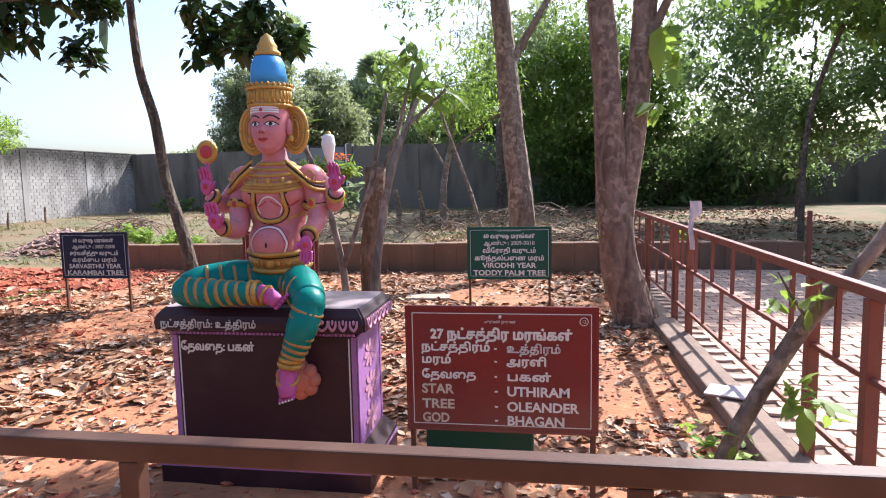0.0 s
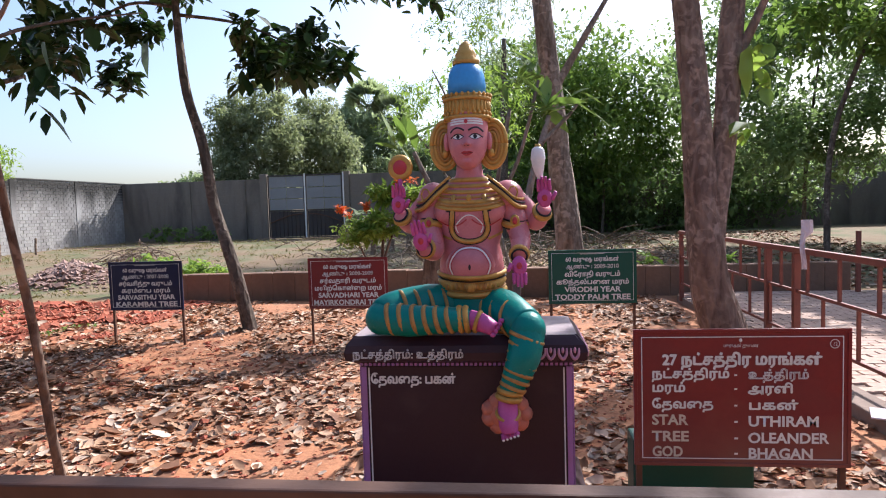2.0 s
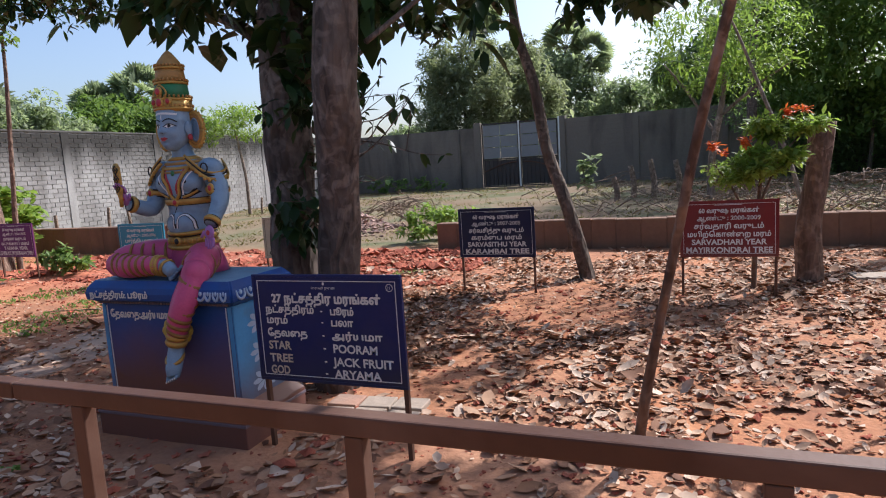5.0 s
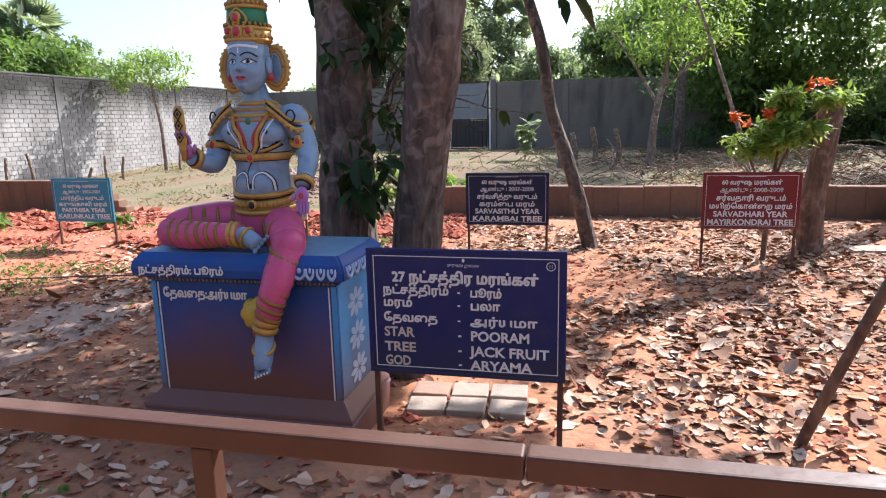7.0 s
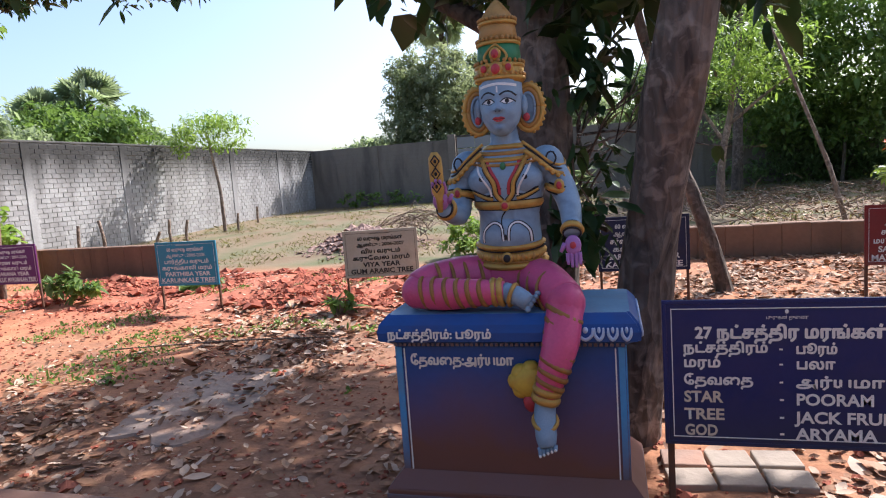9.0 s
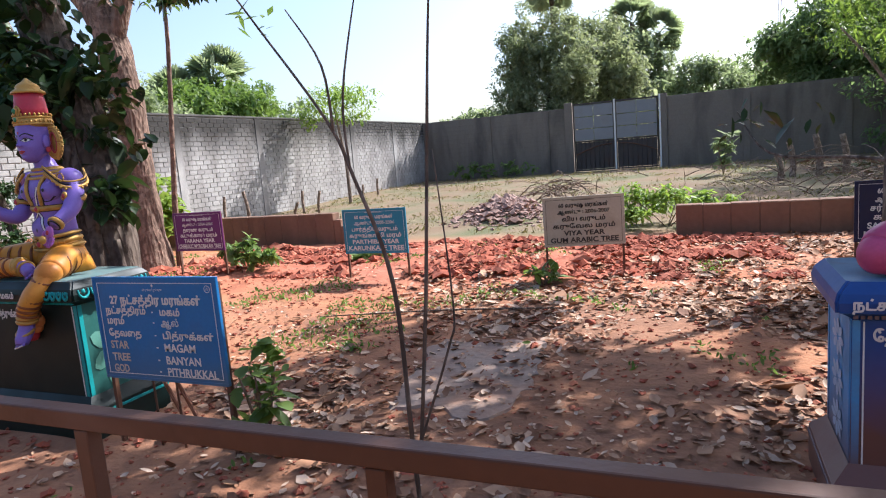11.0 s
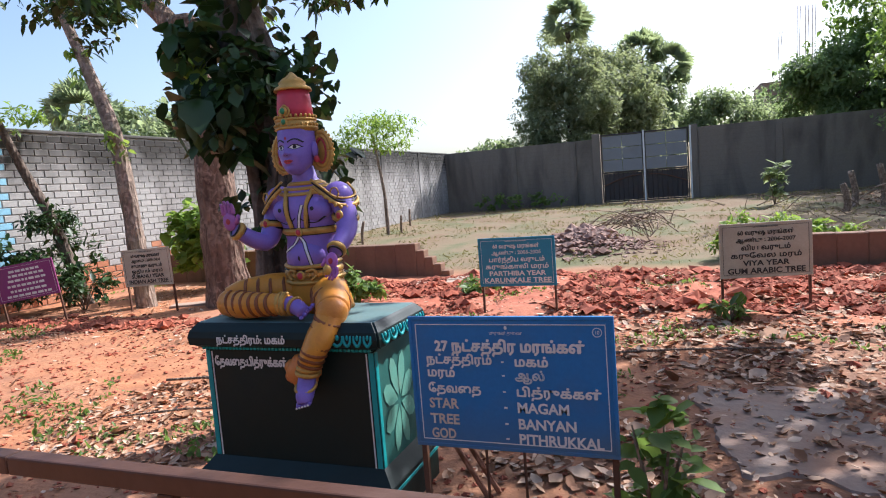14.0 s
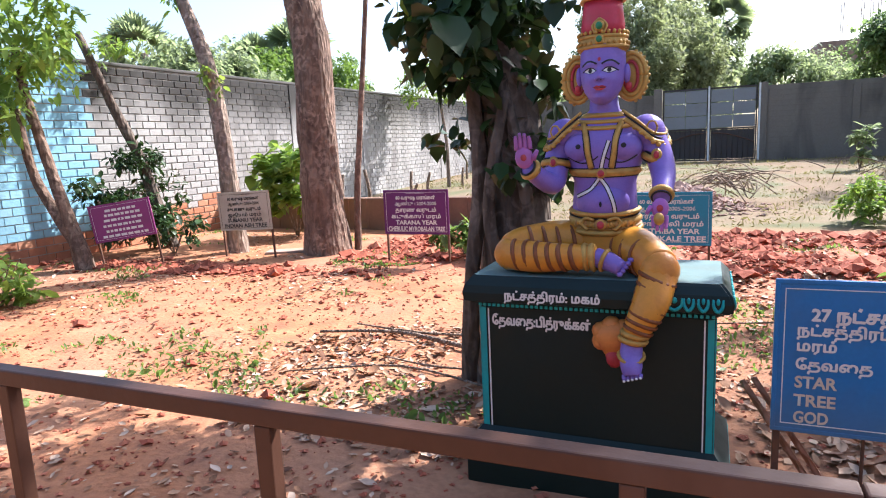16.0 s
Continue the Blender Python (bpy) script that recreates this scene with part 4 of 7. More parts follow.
    for k in range(-6, 7):
        x = 0.023 * k
        ball(bm, (x, front(x, 1.165, 0.014), 1.166), (0.009, 0.007, 0.018), BAND if k % 2 else GOLD, 8)
    ball(bm, (0, front(0, 1.165, 0.018), 1.165), (0.026, 0.012, 0.028), GOLD, 14)
    ball(bm, (0, front(0, 1.165, 0.028), 1.165), (0.017, 0.007, 0.019), (GOLD, CAPC, LIP)[style - 1] if style != 2 else BLACK, 12)
    if style == 3:
        for s in (-1, 1):
            tube(bm, [(s * 0.03, front(0.03, 1.17, 0.018), 1.185), (s * 0.07, front(0.07, 1.19, 0.02), 1.195), (s * 0.085, front(0.085, 1.17, 0.02), 1.165), (s * 0.06, front(0.06, 1.14, 0.02), 1.14)], 0.008, GOLD, 8)
    # layered collar and pendant
    layers = ((1.668, 1.690, 0.006, 0.010, GOLD), (1.650, 1.668, 0.016, 0.008, BAND if style == 2 else GOLD), (1.632, 1.652, 0.028, 0.009, GOLD), (1.618, 1.632, 0.036, 0.006, LIP if style == 3 else BAND), (1.600, 1.620, 0.044, 0.008, GOLD))
    for lo, hi, sag, th, mi in layers[:(5, 4, 3)[style - 1]]:
        wrap(lo, hi, sag, th, mi, 4)
    if style == 1:
        for k, (lo, hi) in enumerate(((1.585, 1.602), (1.566, 1.585))):
            wrap(lo, hi, 0.045, 0.008, GOLD if k else BAND, 4)
    if style != 3:
        ball(bm, (0, front(0, 1.585, 0.006), 1.585), (0.014, 0.010, 0.018), GOLD if style == 1 else CAPC, 10)
    # shoulder plates with a scalloped gilt edge
    for s in (-1, 1):
        edge = [(s * 0.10, 0.118, 1.650), (s * 0.165, 0.118, 1.598), (s * 0.225, 0.138, 1.545), (s * 0.272, 0.20, 1.535), (s * 0.270, 0.28, 1.56), (s * 0.20, 0.33, 1.62)]
        line = tube(bm, edge, 0.011, GOLD, 8, 5)
        tube(bm, [Vector(q) + Vector((-s * 0.004, -0.002, 0.022)) for q in edge], 0.005, BLACK, 6, 4)
        tube(bm, [Vector(q) + Vector((-s * 0.010, 0.0, 0.040)) for q in edge], 0.007, GOLD, 7, 4)
        if style != 1:
            for q in line[3:-6:2]:
                ball(bm, Vector(q) + Vector((s * 0.006, -0.004, -0.012)), (0.011, 0.009, 0.011), GOLD, 7)
        loop = [(s * (0.215 + 0.022 * math.cos(a)), 0.136 + 0.006 * math.cos(a), 1.606 + 0.030 * math.sin(a)) for a in (0, 1.05, 2.1, 3.14, 4.19, 5.24, 6.28)]
        tube(bm, loop, 0.0045, (GOLD, BLACK, GOLD)[style - 1], 6, 2)
    # head: a dense skin with brow, nose, lips, cheeks and chin
    form = [(1.722, 0.020, 0.024, 0.125), (1.734, 0.042, 0.048, 0.132), (1.752, 0.060, 0.066, 0.140), (1.78, 0.079, 0.085, 0.150), (1.82, 0.092, 0.098, 0.158), (1.86, 0.098, 0.104, 0.163), (1.90, 0.100, 0.107, 0.166), (1.985, 0.097, 0.106, 0.168)]

    def hump(v, c, k):
        return math.exp(-((v - c) / k) ** 2)

    def visage(x, z, off=0.0):
        for a, b_ in zip(form, form[1:]):
            if z <= b_[0]:
                break
        t = max(0.0, (z - a[0]) / (b_[0] - a[0]))
        w, d, yc = (a[i] + (b_[i] - a[i]) * t for i in (1, 2, 3))
        y = yc - d * math.sqrt(max(0.0, 1 - (x / w) ** 2))
        y -= (0.024 * hump(z, 1.838, 0.014) + 0.013 * hump(z, 1.864, 0.020)) * hump(x, 0, 0.012 + 0.006 * hump(z, 1.836, 0.01))
        y += 0.010 * (hump(x, 0.040, 0.022) + hump(x, -0.040, 0.022)) * hump(z, 1.872, 0.013)
        y -= 0.007 * hump(x, 0, 0.024) * (hump(z, 1.800, 0.007) + hump(z, 1.786, 0.007)) - 0.004 * hump(x, 0, 0.02) * hump(z, 1.773, 0.006)
        y -= 0.009 * hump(x, 0, 0.022) * hump(z, 1.752, 0.013) + 0.005 * (hump(x, 0.052, 0.026) + hump(x, -0.052, 0.026)) * hump(z, 1.825, 0.025)
        y -= 0.004 * hump(z, 1.900, 0.008) * (hump(x, 0.04, 0.03) + hump(x, -0.04, 0.03))
        return y - off

    rows = []
    for k in range(45):
        z = 1.722 + (1.985 - 1.722) * k / 44
        for a, b_ in zip(form, form[1:]):
            if z <= b_[0] + 1e-6:
                break
        t = (z - a[0]) / (b_[0] - a[0])
        w, d, yc = (a[i] + (b_[i] - a[i]) * t for i in (1, 2, 3))
        row = []
        for q in range(48):
            an = 2 * math.pi * q / 48
            x = w * math.cos(an) * 0.9999
            row.append(bm.verts.new((x, visage(x, z) if math.sin(an) < 0 else yc + d * math.sin(an), z)))
        rows.append(row)
    for a, b_ in zip(rows, rows[1:]):
        for q in range(48):
            f = bm.faces.new((a[q], a[(q + 1) % 48], b_[(q + 1) % 48], b_[q]))
            f.material_index, f.smooth = SKIN, True
    f = bm.faces.new(rows[0])
    f.material_index = SKIN
    # lips, eyes, brows, brow marks
    fill([(-0.029, 1.795), (-0.012, 1.803), (0, 1.800), (0.012, 1.803), (0.029, 1.795), (0.012, 1.783), (0, 1.781), (-0.012, 1.783)], LIP, visage)
    ribbon([(-0.029, 1.795), (0, 1.792), (0.029, 1.795)], 0.003, BLACK, visage, 0.003)
    for s in (-1, 1):
        fill([(s * 0.016, 1.868), (s * 0.028, 1.878), (s * 0.042, 1.880), (s * 0.056, 1.876), (s * 0.067, 1.868), (s * 0.054, 1.861), (s * 0.040, 1.859), (s * 0.027, 1.862)], EYE, visage)
        fill([(s * 0.041 + 0.0095 * math.cos(a), 1.870 + 0.010 * math.sin(a)) for a in (0, 1.05, 2.1, 3.14, 4.19, 5.24)], BLACK, visage, 0.0035)
        ribbon([(s * 0.012, 1.866), (s * 0.028, 1.879), (s * 0.043, 1.882), (s * 0.058, 1.878), (s * 0.078, 1.866)], 0.0055, BLACK, visage, 0.004)
        ribbon([(s * 0.018, 1.865), (s * 0.040, 1.8575), (s * 0.066, 1.866)], 0.0028, BLACK, visage, 0.003)
        ribbon([(s * 0.010, 1.897), (s * 0.035, 1.910), (s * 0.058, 1.909), (s * 0.080, 1.892)], 0.008, BLACK, visage, 0.003)
        ball(bm, (s * 0.012, visage(s * 0.012, 1.832) + 0.003, 1.832), (0.008, 0.008, 0.006), SKIN, 8)
        fill([(s * 0.008 + 0.0035 * math.cos(a), 1.826 + 0.002 * math.sin(a)) for a in (0, 1.57, 3.14, 4.71)], BLACK, visage, 0.004)
        # ear and the great ribbed ear ornament behind it
        ball(bm, (s * 0.104, 0.165, 1.855), (0.016, 0.026, 0.045), SKIN, 12)
        ball(bm, (s * 0.112, 0.165, 1.800), (0.016, 0.016, 0.020), GOLD if style == 1 else LIP, 10)
        cx, cz = s * 0.118, 1.845
        rings = ((0.066, 0.112, 0.013, GOLD), (0.049, 0.092, 0.011, GOLD), (0.034, 0.073, 0.009, BAND), (0.020, 0.055, 0.009, GOLD)) if style == 1 else \
            ((0.064, 0.104, 0.012, GOLD), (0.046, 0.084, 0.011, BAND if style == 2 else GOLD), (0.030, 0.066, 0.008, LIP if style == 3 else SKIN))
        ball(bm, (cx, 0.222, cz), (0.066, 0.014, 0.110), GOLD if style != 2 else SKIN, 18)
        for rx, rz, rr, mi in rings:
            tube(bm, [(cx + s * rx * math.cos(a * math.pi / 9), 0.206, cz + rz * math.sin(a * math.pi / 9)) for a in range(19)], rr, mi, 8, 2)
        if style != 1:
            for a in range(-5, 6):
                ball(bm, (cx + s * 0.074 * math.cos(a * 0.26), 0.208, cz + 0.114 * math.sin(a * 0.26)), (0.010, 0.008, 0.010), GOLD, 7)
    if style == 1:
        for z in (1.928, 1.939, 1.950):
            ribbon([(-0.078, z), (-0.04, z + 0.002), (0, z + 0.002), (0.04, z + 0.002), (0.078, z)], 0.008, EYE, visage, 0.003)
        fill([(0.009 * math.cos(a), 1.939 + 0.010 * math.sin(a)) for a in (0, 1.05, 2.1, 3.14, 4.19, 5.24)], LIP, visage, 0.006)
    elif style == 2:
        ribbon([(-0.082, 1.938), (0, 1.946), (0.082, 1.938)], 0.012, EYE, visage, 0.003)
        ribbon([(0, 1.908), (0, 1.935)], 0.007, EYE, visage, 0.004)
    else:
        fill([(0.007 * math.cos(a), 1.918 + 0.009 * math.sin(a)) for a in (0, 1.05, 2.1, 3.14, 4.19, 5.24)], LIP, visage, 0.003)
    # crown
    for sec, mi in crown:
        loft(bm, [(z, r * 1.1, r * 1.1, 0.172) for z, r in sec], (GOLD, CROWN, CAPC, LIP)[mi], 26)
    for z, r in cap:
        ring_band(bm, (0, 0.172, z), (0, 0, 1), r * 1.1, 0.008, GOLD, 1.2, 26)
        for k in range(26):
            a = 2 * math.pi * k / 26
            ball(bm, (r * 1.13 * math.cos(a), 0.172 + r * 1.13 * math.sin(a), z + 0.017), (0.008, 0.008, 0.010), (GOLD, BAND, GOLD)[style - 1], 7)
    if style == 1:
        for k in range(30):
            a = 2 * math.pi * k / 30
            tube(bm, [(0.110 * math.cos(a), 0.172 + 0.110 * math.sin(a), 1.985), (0.109 * math.cos(a), 0.172 + 0.109 * math.sin(a), 2.04)], 0.006, GOLD, 6, 1)
    else:
        gems = ((0, 2.01, 0.026), (0, 2.075, 0.022), (-0.055, 2.015, 0.018), (0.055, 2.015, 0.018)) if style == 2 else ((0, 2.005, 0.017), (0, 2.062, 0.019))
        for x, z, r in gems:
            y = 0.172 - math.sqrt(0.107 ** 2 - x * x)
            ball(bm, (x, y, z), (r * 1.25, 0.014, r * 1.35), GOLD, 12)
            ball(bm, (x, y - 0.010, z), (r * 0.8, 0.010, r * 0.9), (CAPC, LIP)[style == 2], 12)
        for s in (-1, 1):
            k = 1.0 if style == 2 else 0.6
            tube(bm, [(s * 0.03 * k, 0.066, 2.03), (s * 0.05 * k, 0.072, 2.06), (s * 0.035 * k, 0.075, 2.06 + 0.03 * k), (0, 0.076, 2.06 + 0.06 * k)], 0.006, GOLD, 7)
    # arms and what they hold
    def hand(c, up, out, open_palm=True, mat=PALM, size=1.0):
        up, out = Vector(up).normalized(), Vector(out).normalized()
        sd = up.cross(out).normalized()
        c = Vector(c)
        m = Matrix((sd, out, up)).transposed()
        ball(bm, c + up * 0.03 * size, (0.036 * size, 0.016 * size, 0.046 * size), mat, 10, m)
        for k, (o, ln) in enumerate(((-0.026, 0.055), (-0.009, 0.066), (0.009, 0.063), (0.026, 0.05))):
            a = c + sd * o * size + up * 0.062 * size
            tube(bm, [a, a + up * ln * 0.6 * size, a + up * ln * size + out * (0.008 if open_palm else 0.02) * size], [0.0095 * size, 0.009 * size, 0.006 * size], mat, 7, 2)
        a = c + sd * 0.034 * size + up * 0.02 * size
        tube(bm, [a, a + sd * 0.02 * size + up * 0.035 * size + out * 0.01], [0.012 * size, 0.008 * size], mat, 7, 2)
        ball(bm, c + up * 0.03 * size + out * 0.015 * size, (0.014, 0.005, 0.016), LIP, 8, m)

    for pts, radii, bands, hnd in arms:
        tube(bm, pts, radii, SKIN, 14, 5)
        for c, ax, r, mi in bands:
            ring_band(bm, c, ax, r, 0.012, (GOLD, BAND)[mi], 1.4)
            for d in (-0.02, 0.02):
                ring_band(bm, Vector(c) + Vector(ax).normalized() * d, ax, r - 0.003, 0.005, BLACK)
            if r > 0.05:
                ball(bm, Vector(c) + Vector((0, -r, 0.012)), (0.024, 0.014, 0.03), GOLD, 10)
                ball(bm, Vector(c) + Vector((0, -r - 0.011, 0.012)), (0.013, 0.007, 0.018), LIP, 8)
        hand(*hnd)
    held(bm, GOLD, LIP, EYE, BAND)
    # folded leg: thigh out, shin back in front of it
    thigh = [(-0.07, 0.22, 1.06), (-0.22, 0.15, 1.075), (-0.37, 0.05, 1.065), (-0.43, -0.015, 1.05)]
    tube(bm, thigh, [0.10, 0.10, 0.092, 0.072], PANTS, 16, 5)
    ball(bm, (-0.425, -0.01, 1.035), (0.08, 0.08, 0.078), PANTS)
    shin = [(-0.43, -0.01, 1.035), (-0.28, -0.055, 1.03), (-0.12, -0.065, 1.035), (0.0, -0.06, 1.035)]
    tube(bm, shin, [0.076, 0.074, 0.062, 0.05], PANTS, 16, 5)
    for u in (0.14, 0.28, 0.42, 0.55, 0.67, 0.79):
        c = Vector(shin[0]).lerp(Vector(shin[3]), u) + Vector((0, -0.03 * math.sin(u * 3.14), 0))
        ring_band(bm, c, (1, -0.1, 0.25), 0.079 - 0.026 * u, 0.008, LINE, 1.5)
    for u in (0.9, 0.97):
        ring_band(bm, Vector(shin[0]).lerp(Vector(shin[3]), u), (1, 0, 0.1), 0.055, 0.012, GOLD, 1.2)
    for u in (0.25, 0.42, 0.58, 0.74):
        c = Vector(thigh[0]).lerp(Vector(thigh[3]), u)
        ring_band(bm, c + Vector((0, 0.01, 0.004)), (1, 0.5, 0.1), 0.099, 0.007, LINE, 1.4)
    tube(bm, [(0.0, -0.06, 1.035), (0.06, -0.075, 1.02), (0.115, -0.10, 0.995)], [0.045, 0.043, 0.034], PALM if belly else SKIN, 12, 4)
    for k in range(5):
        ball(bm, (0.108 + 0.010 * k, -0.115 + 0.012 * k, 0.972 + 0.014 * k), (0.014, 0.012, 0.012), PALM if belly else SKIN, 8)
    ring_band(bm, (0.04, -0.07, 1.025), (1, -0.2, -0.3), 0.047, 0.009, GOLD, 1.1)
    # hanging leg
    leg = [(0.08, 0.22, 1.05), (0.17, 0.08, 1.045), (0.265, -0.07, 1.0)]
    tube(bm, leg, [0.105, 0.10, 0.082], PANTS, 16, 5)
    ball(bm, (0.267, -0.085, 0.99), (0.083, 0.083, 0.085), PANTS)
    calf = [(0.267, -0.085, 0.985), (0.245, -0.135, 0.87), (0.205, -0.14, 0.76), (0.17, -0.135, 0.665)]
    tube(bm, calf, [0.08, 0.077, 0.062, 0.046], PANTS, 16, 5)
    for u in (0.1, 0.23, 0.36, 0.48, 0.6, 0.71, 0.82):
        c = Vector(calf[0]).lerp(Vector(calf[3]), u) + Vector((0.012 * math.sin(3.14 * u), -0.026 * math.sin(3.14 * u), 0))
        ring_band(bm, c, (0.35, 0.1, 0.8), 0.083 - 0.030 * u, 0.007, LINE, 1.5)
    for u in (0.25, 0.5, 0.75):
        c = Vector(leg[0]).lerp(Vector(leg[2]), u) + Vector((0.0, -0.005, 0.01))
        ring_band(bm, c, (0.5, -0.75, 0.2), 0.104 - 0.012 * u, 0.007, LINE, 1.4)
    for z in (0.70, 0.67):
        ring_band(bm, (0.172 + (z - 0.665) * 0.3, -0.136, z), (0.2, 0, 1), 0.052, 0.012, GOLD, 1.3)
    tube(bm, [(0.17, -0.135, 0.66), (0.168, -0.15, 0.60), (0.172, -0.18, 0.545), (0.178, -0.195, 0.51)], [0.043, 0.047, 0.045, 0.034], PALM if belly else SKIN, 12, 4)
    ring_band(bm, (0.169, -0.158, 0.595), (0.1, -0.5, 1), 0.05, 0.009, GOLD, 1.1)
    for k in range(5):
        x = 0.146 + 0.016 * k
        tube(bm, [(x, -0.20, 0.515 - 0.004 * (2 - abs(k - 1))), (x + 0.002, -0.215, 0.485 + 0.006 * k)], [0.011, 0.008], PALM if belly else SKIN, 7, 2)
        ball(bm, (x + 0.002, -0.222, 0.487 + 0.006 * k), (0.006, 0.004, 0.006), EYE, 6)
    for v in bm.verts:
        if v.co.y < 0.03 and v.co.z < 0.985 and v.co.x > 0.0:
            v.co.y -= (0.015 - face) * 0.6 * min(1.0, (0.985 - v.co.z) / 0.2)
            v.co.z = 0.985 - (0.985 - v.co.z) * drop          # length of the hanging leg
        if v.co.x < -0.18 and v.co.z < 1.17 and v.co.y < 0.25:
            v.co.x = -0.18 + (v.co.x + 0.18) * knee
    # lotus behind the foot, bound to the pedestal's front
    for a in range(lotus[2]):
        t = 2 * math.pi * a / lotus[2]
        k = 1.45 if style == 1 else 1.1
        c = Vector((lotus[0] + 0.056 * k * math.cos(t), face - 0.02, lotus[1] + 0.046 * k * math.sin(t)))
        ball(bm, c, (0.044, 0.045, 0.042), LOTUS, 10)
    ball(bm, (lotus[0], face - 0.03, lotus[1]), (0.09, 0.055, 0.075), LOTUS, 14)
    if not belly:
        ball(bm, (lotus[0] + 0.0, face - 0.03, lotus[1] - 0.085), (0.04, 0.05, 0.05), LIP, 10)
    for v in bm.verts:
        if v.co.z > 1.0:
            v.co.z = 1.0 + (v.co.z - 1.0) * tall
        v.co.z -= SLAB
    me = mesh_object("statue", bm, [skin, palm, trousers, M_GOLD, M_BAND, crown_mats[label][0], M_BLACK, M_LIP, M_EYE, crown_mats[label][2], crown_mats[label][1], crown_mats[label][3]])
    ob = new("statue", me)
    ob.location = place
    return tagged(ob, label, "statue", "seated painted statues")


S_PINK = paint("pink_skin_paint", (0.56, 0.20, 0.215), 0.3, (0.38, 0.11, 0.13), 0.5, 9.0, 0.2)
S_MAGENTA = paint("magenta_paint", (0.50, 0.09, 0.28), 0.4, (0.3, 0.05, 0.15), 0.3, 9.0)
S_TEAL = paint("teal_cloth_paint", (0.0, 0.19, 0.155), 0.35, (0.0, 0.10, 0.09), 0.4, 7.0, 0.25)
S_GREY = paint("blue_grey_skin_paint", (0.24, 0.34, 0.44), 0.4, (0.08, 0.1, 0.13), 0.6, 11.0, 0.2)
S_PURPALM = paint("purple_palm_paint", (0.40, 0.17, 0.40), 0.4)
S_ROSE = paint("rose_cloth_paint", (0.58, 0.09, 0.20), 0.35, (0.32, 0.04, 0.08), 0.5, 6.0, 0.25)
S_VIOLET = paint("violet_skin_paint", (0.23, 0.15, 0.48), 0.35, (0.12, 0.08, 0.25), 0.4, 8.0, 0.2)
S_VIOPALM = paint("violet_palm_paint", (0.42, 0.14, 0.42), 0.4)
S_AMBER = paint("amber_cloth_paint", (0.60, 0.25, 0.03), 0.35, (0.42, 0.10, 0.03), 0.6, 5.0, 0.25)
C_BLUE = paint("crown_blue_paint", (0.06, 0.30, 0.62), 0.35)
C_GREEN = paint("crown_green_paint", (0.04, 0.20, 0.08), 0.4)
C_RED = paint("crown_red_paint", (0.52, 0.045, 0.075), 0.38)
L_SALMON = paint("salmon_paint", (0.58, 0.20, 0.13), 0.5)
L_YELLOW = paint("yellow_paint", (0.58, 0.38, 0.05), 0.5, (0.4, 0.12, 0.04), 0.6)
L_ORANGE = paint("orange_paint", (0.62, 0.22, 0.05), 0.5, (0.5, 0.1, 0.08), 0.6)

LBL1 = "painted seated four-armed statue, pink skin, teal trousers, blue crown"
LBL2 = "painted seated statue, blue-grey skin, rose trousers, tall gilt crown"
LBL3 = "painted seated statue, violet skin, amber trousers, red crown"
L_STRIPE = paint("brown_gold_stripe_paint", (0.30, 0.14, 0.035), 0.45, (0.10, 0.04, 0.02), 0.5, 16.0, 0.3)
L_DARK = paint("dark_brown_stripe_paint", (0.22, 0.07, 0.02), 0.45, (0.06, 0.02, 0.015), 0.5, 16.0, 0.3)
crown_mats = {LBL1: (C_BLUE, C_BLUE, L_SALMON, M_BAND), LBL2: (M_BAND, C_GREEN, L_YELLOW, L_STRIPE), LBL3: (C_RED, C_GREEN, L_ORANGE, L_DARK)}


def held_disc_conch(bm, GOLD, LIP, EYE, BAND):
    m = pose(0, 0, 0, 90)
    g = [(-0.022, 0.03), (-0.02, 0.055), (0.0, 0.062), (0.02, 0.055), (0.022, 0.03)]
    ring_band(bm, (-0.33, 0.10, 1.74), (0, 1, 0), 0.044, 0.018, GOLD, 0.8, 20)
    ball(bm, (-0.33, 0.10, 1.74), (0.042, 0.022, 0.042), LIP, 14)
    tube(bm, [(-0.335, 0.10, 1.61), (-0.332, 0.10, 1.69)], 0.012, 1, 8)
    tube(bm, [(0.345, 0.10, 1.66), (0.338, 0.10, 1.71), (0.336, 0.10, 1.76), (0.336, 0.10, 1.80), (0.336, 0.1, 1.815)], [0.010, 0.026, 0.036, 0.03, 0.008], EYE, 12)
    tube(bm, [(0.336, 0.1, 1.80), (0.336, 0.1, 1.825)], [0.02, 0.012], GOLD, 8)
    tube(bm, [(0.35, 0.10, 1.60), (0.346, 0.10, 1.69)], 0.012, 1, 8)


def held_staff(bm, GOLD, LIP, EYE, BAND):
    loft(bm, [(1.40, 0.012, 0.010, -0.07, -0.26), (1.46, 0.016, 0.010, -0.07, -0.262), (1.49, 0.028, 0.011, -0.07, -0.265), (1.57, 0.032, 0.011, -0.07, -0.268), (1.64, 0.030, 0.011, -0.07, -0.27), (1.665, 0.014, 0.009, -0.07, -0.271)], GOLD, 12)
    for z in (1.515, 1.57, 1.625):
        tube(bm, [(-0.267, -0.083, z + 0.026), (-0.247, -0.082, z), (-0.267, -0.083, z - 0.026), (-0.287, -0.082, z), (-0.267, -0.083, z + 0.026)], 0.0035, 6, 6, 1)
        ball(bm, (-0.267, -0.083, z), (0.007, 0.004, 0.009), 6, 6)


def held_bud(bm, GOLD, LIP, EYE, BAND):
    ball(bm, (0.262, -0.085, 1.215), (0.022, 0.022, 0.028), GOLD, 10)


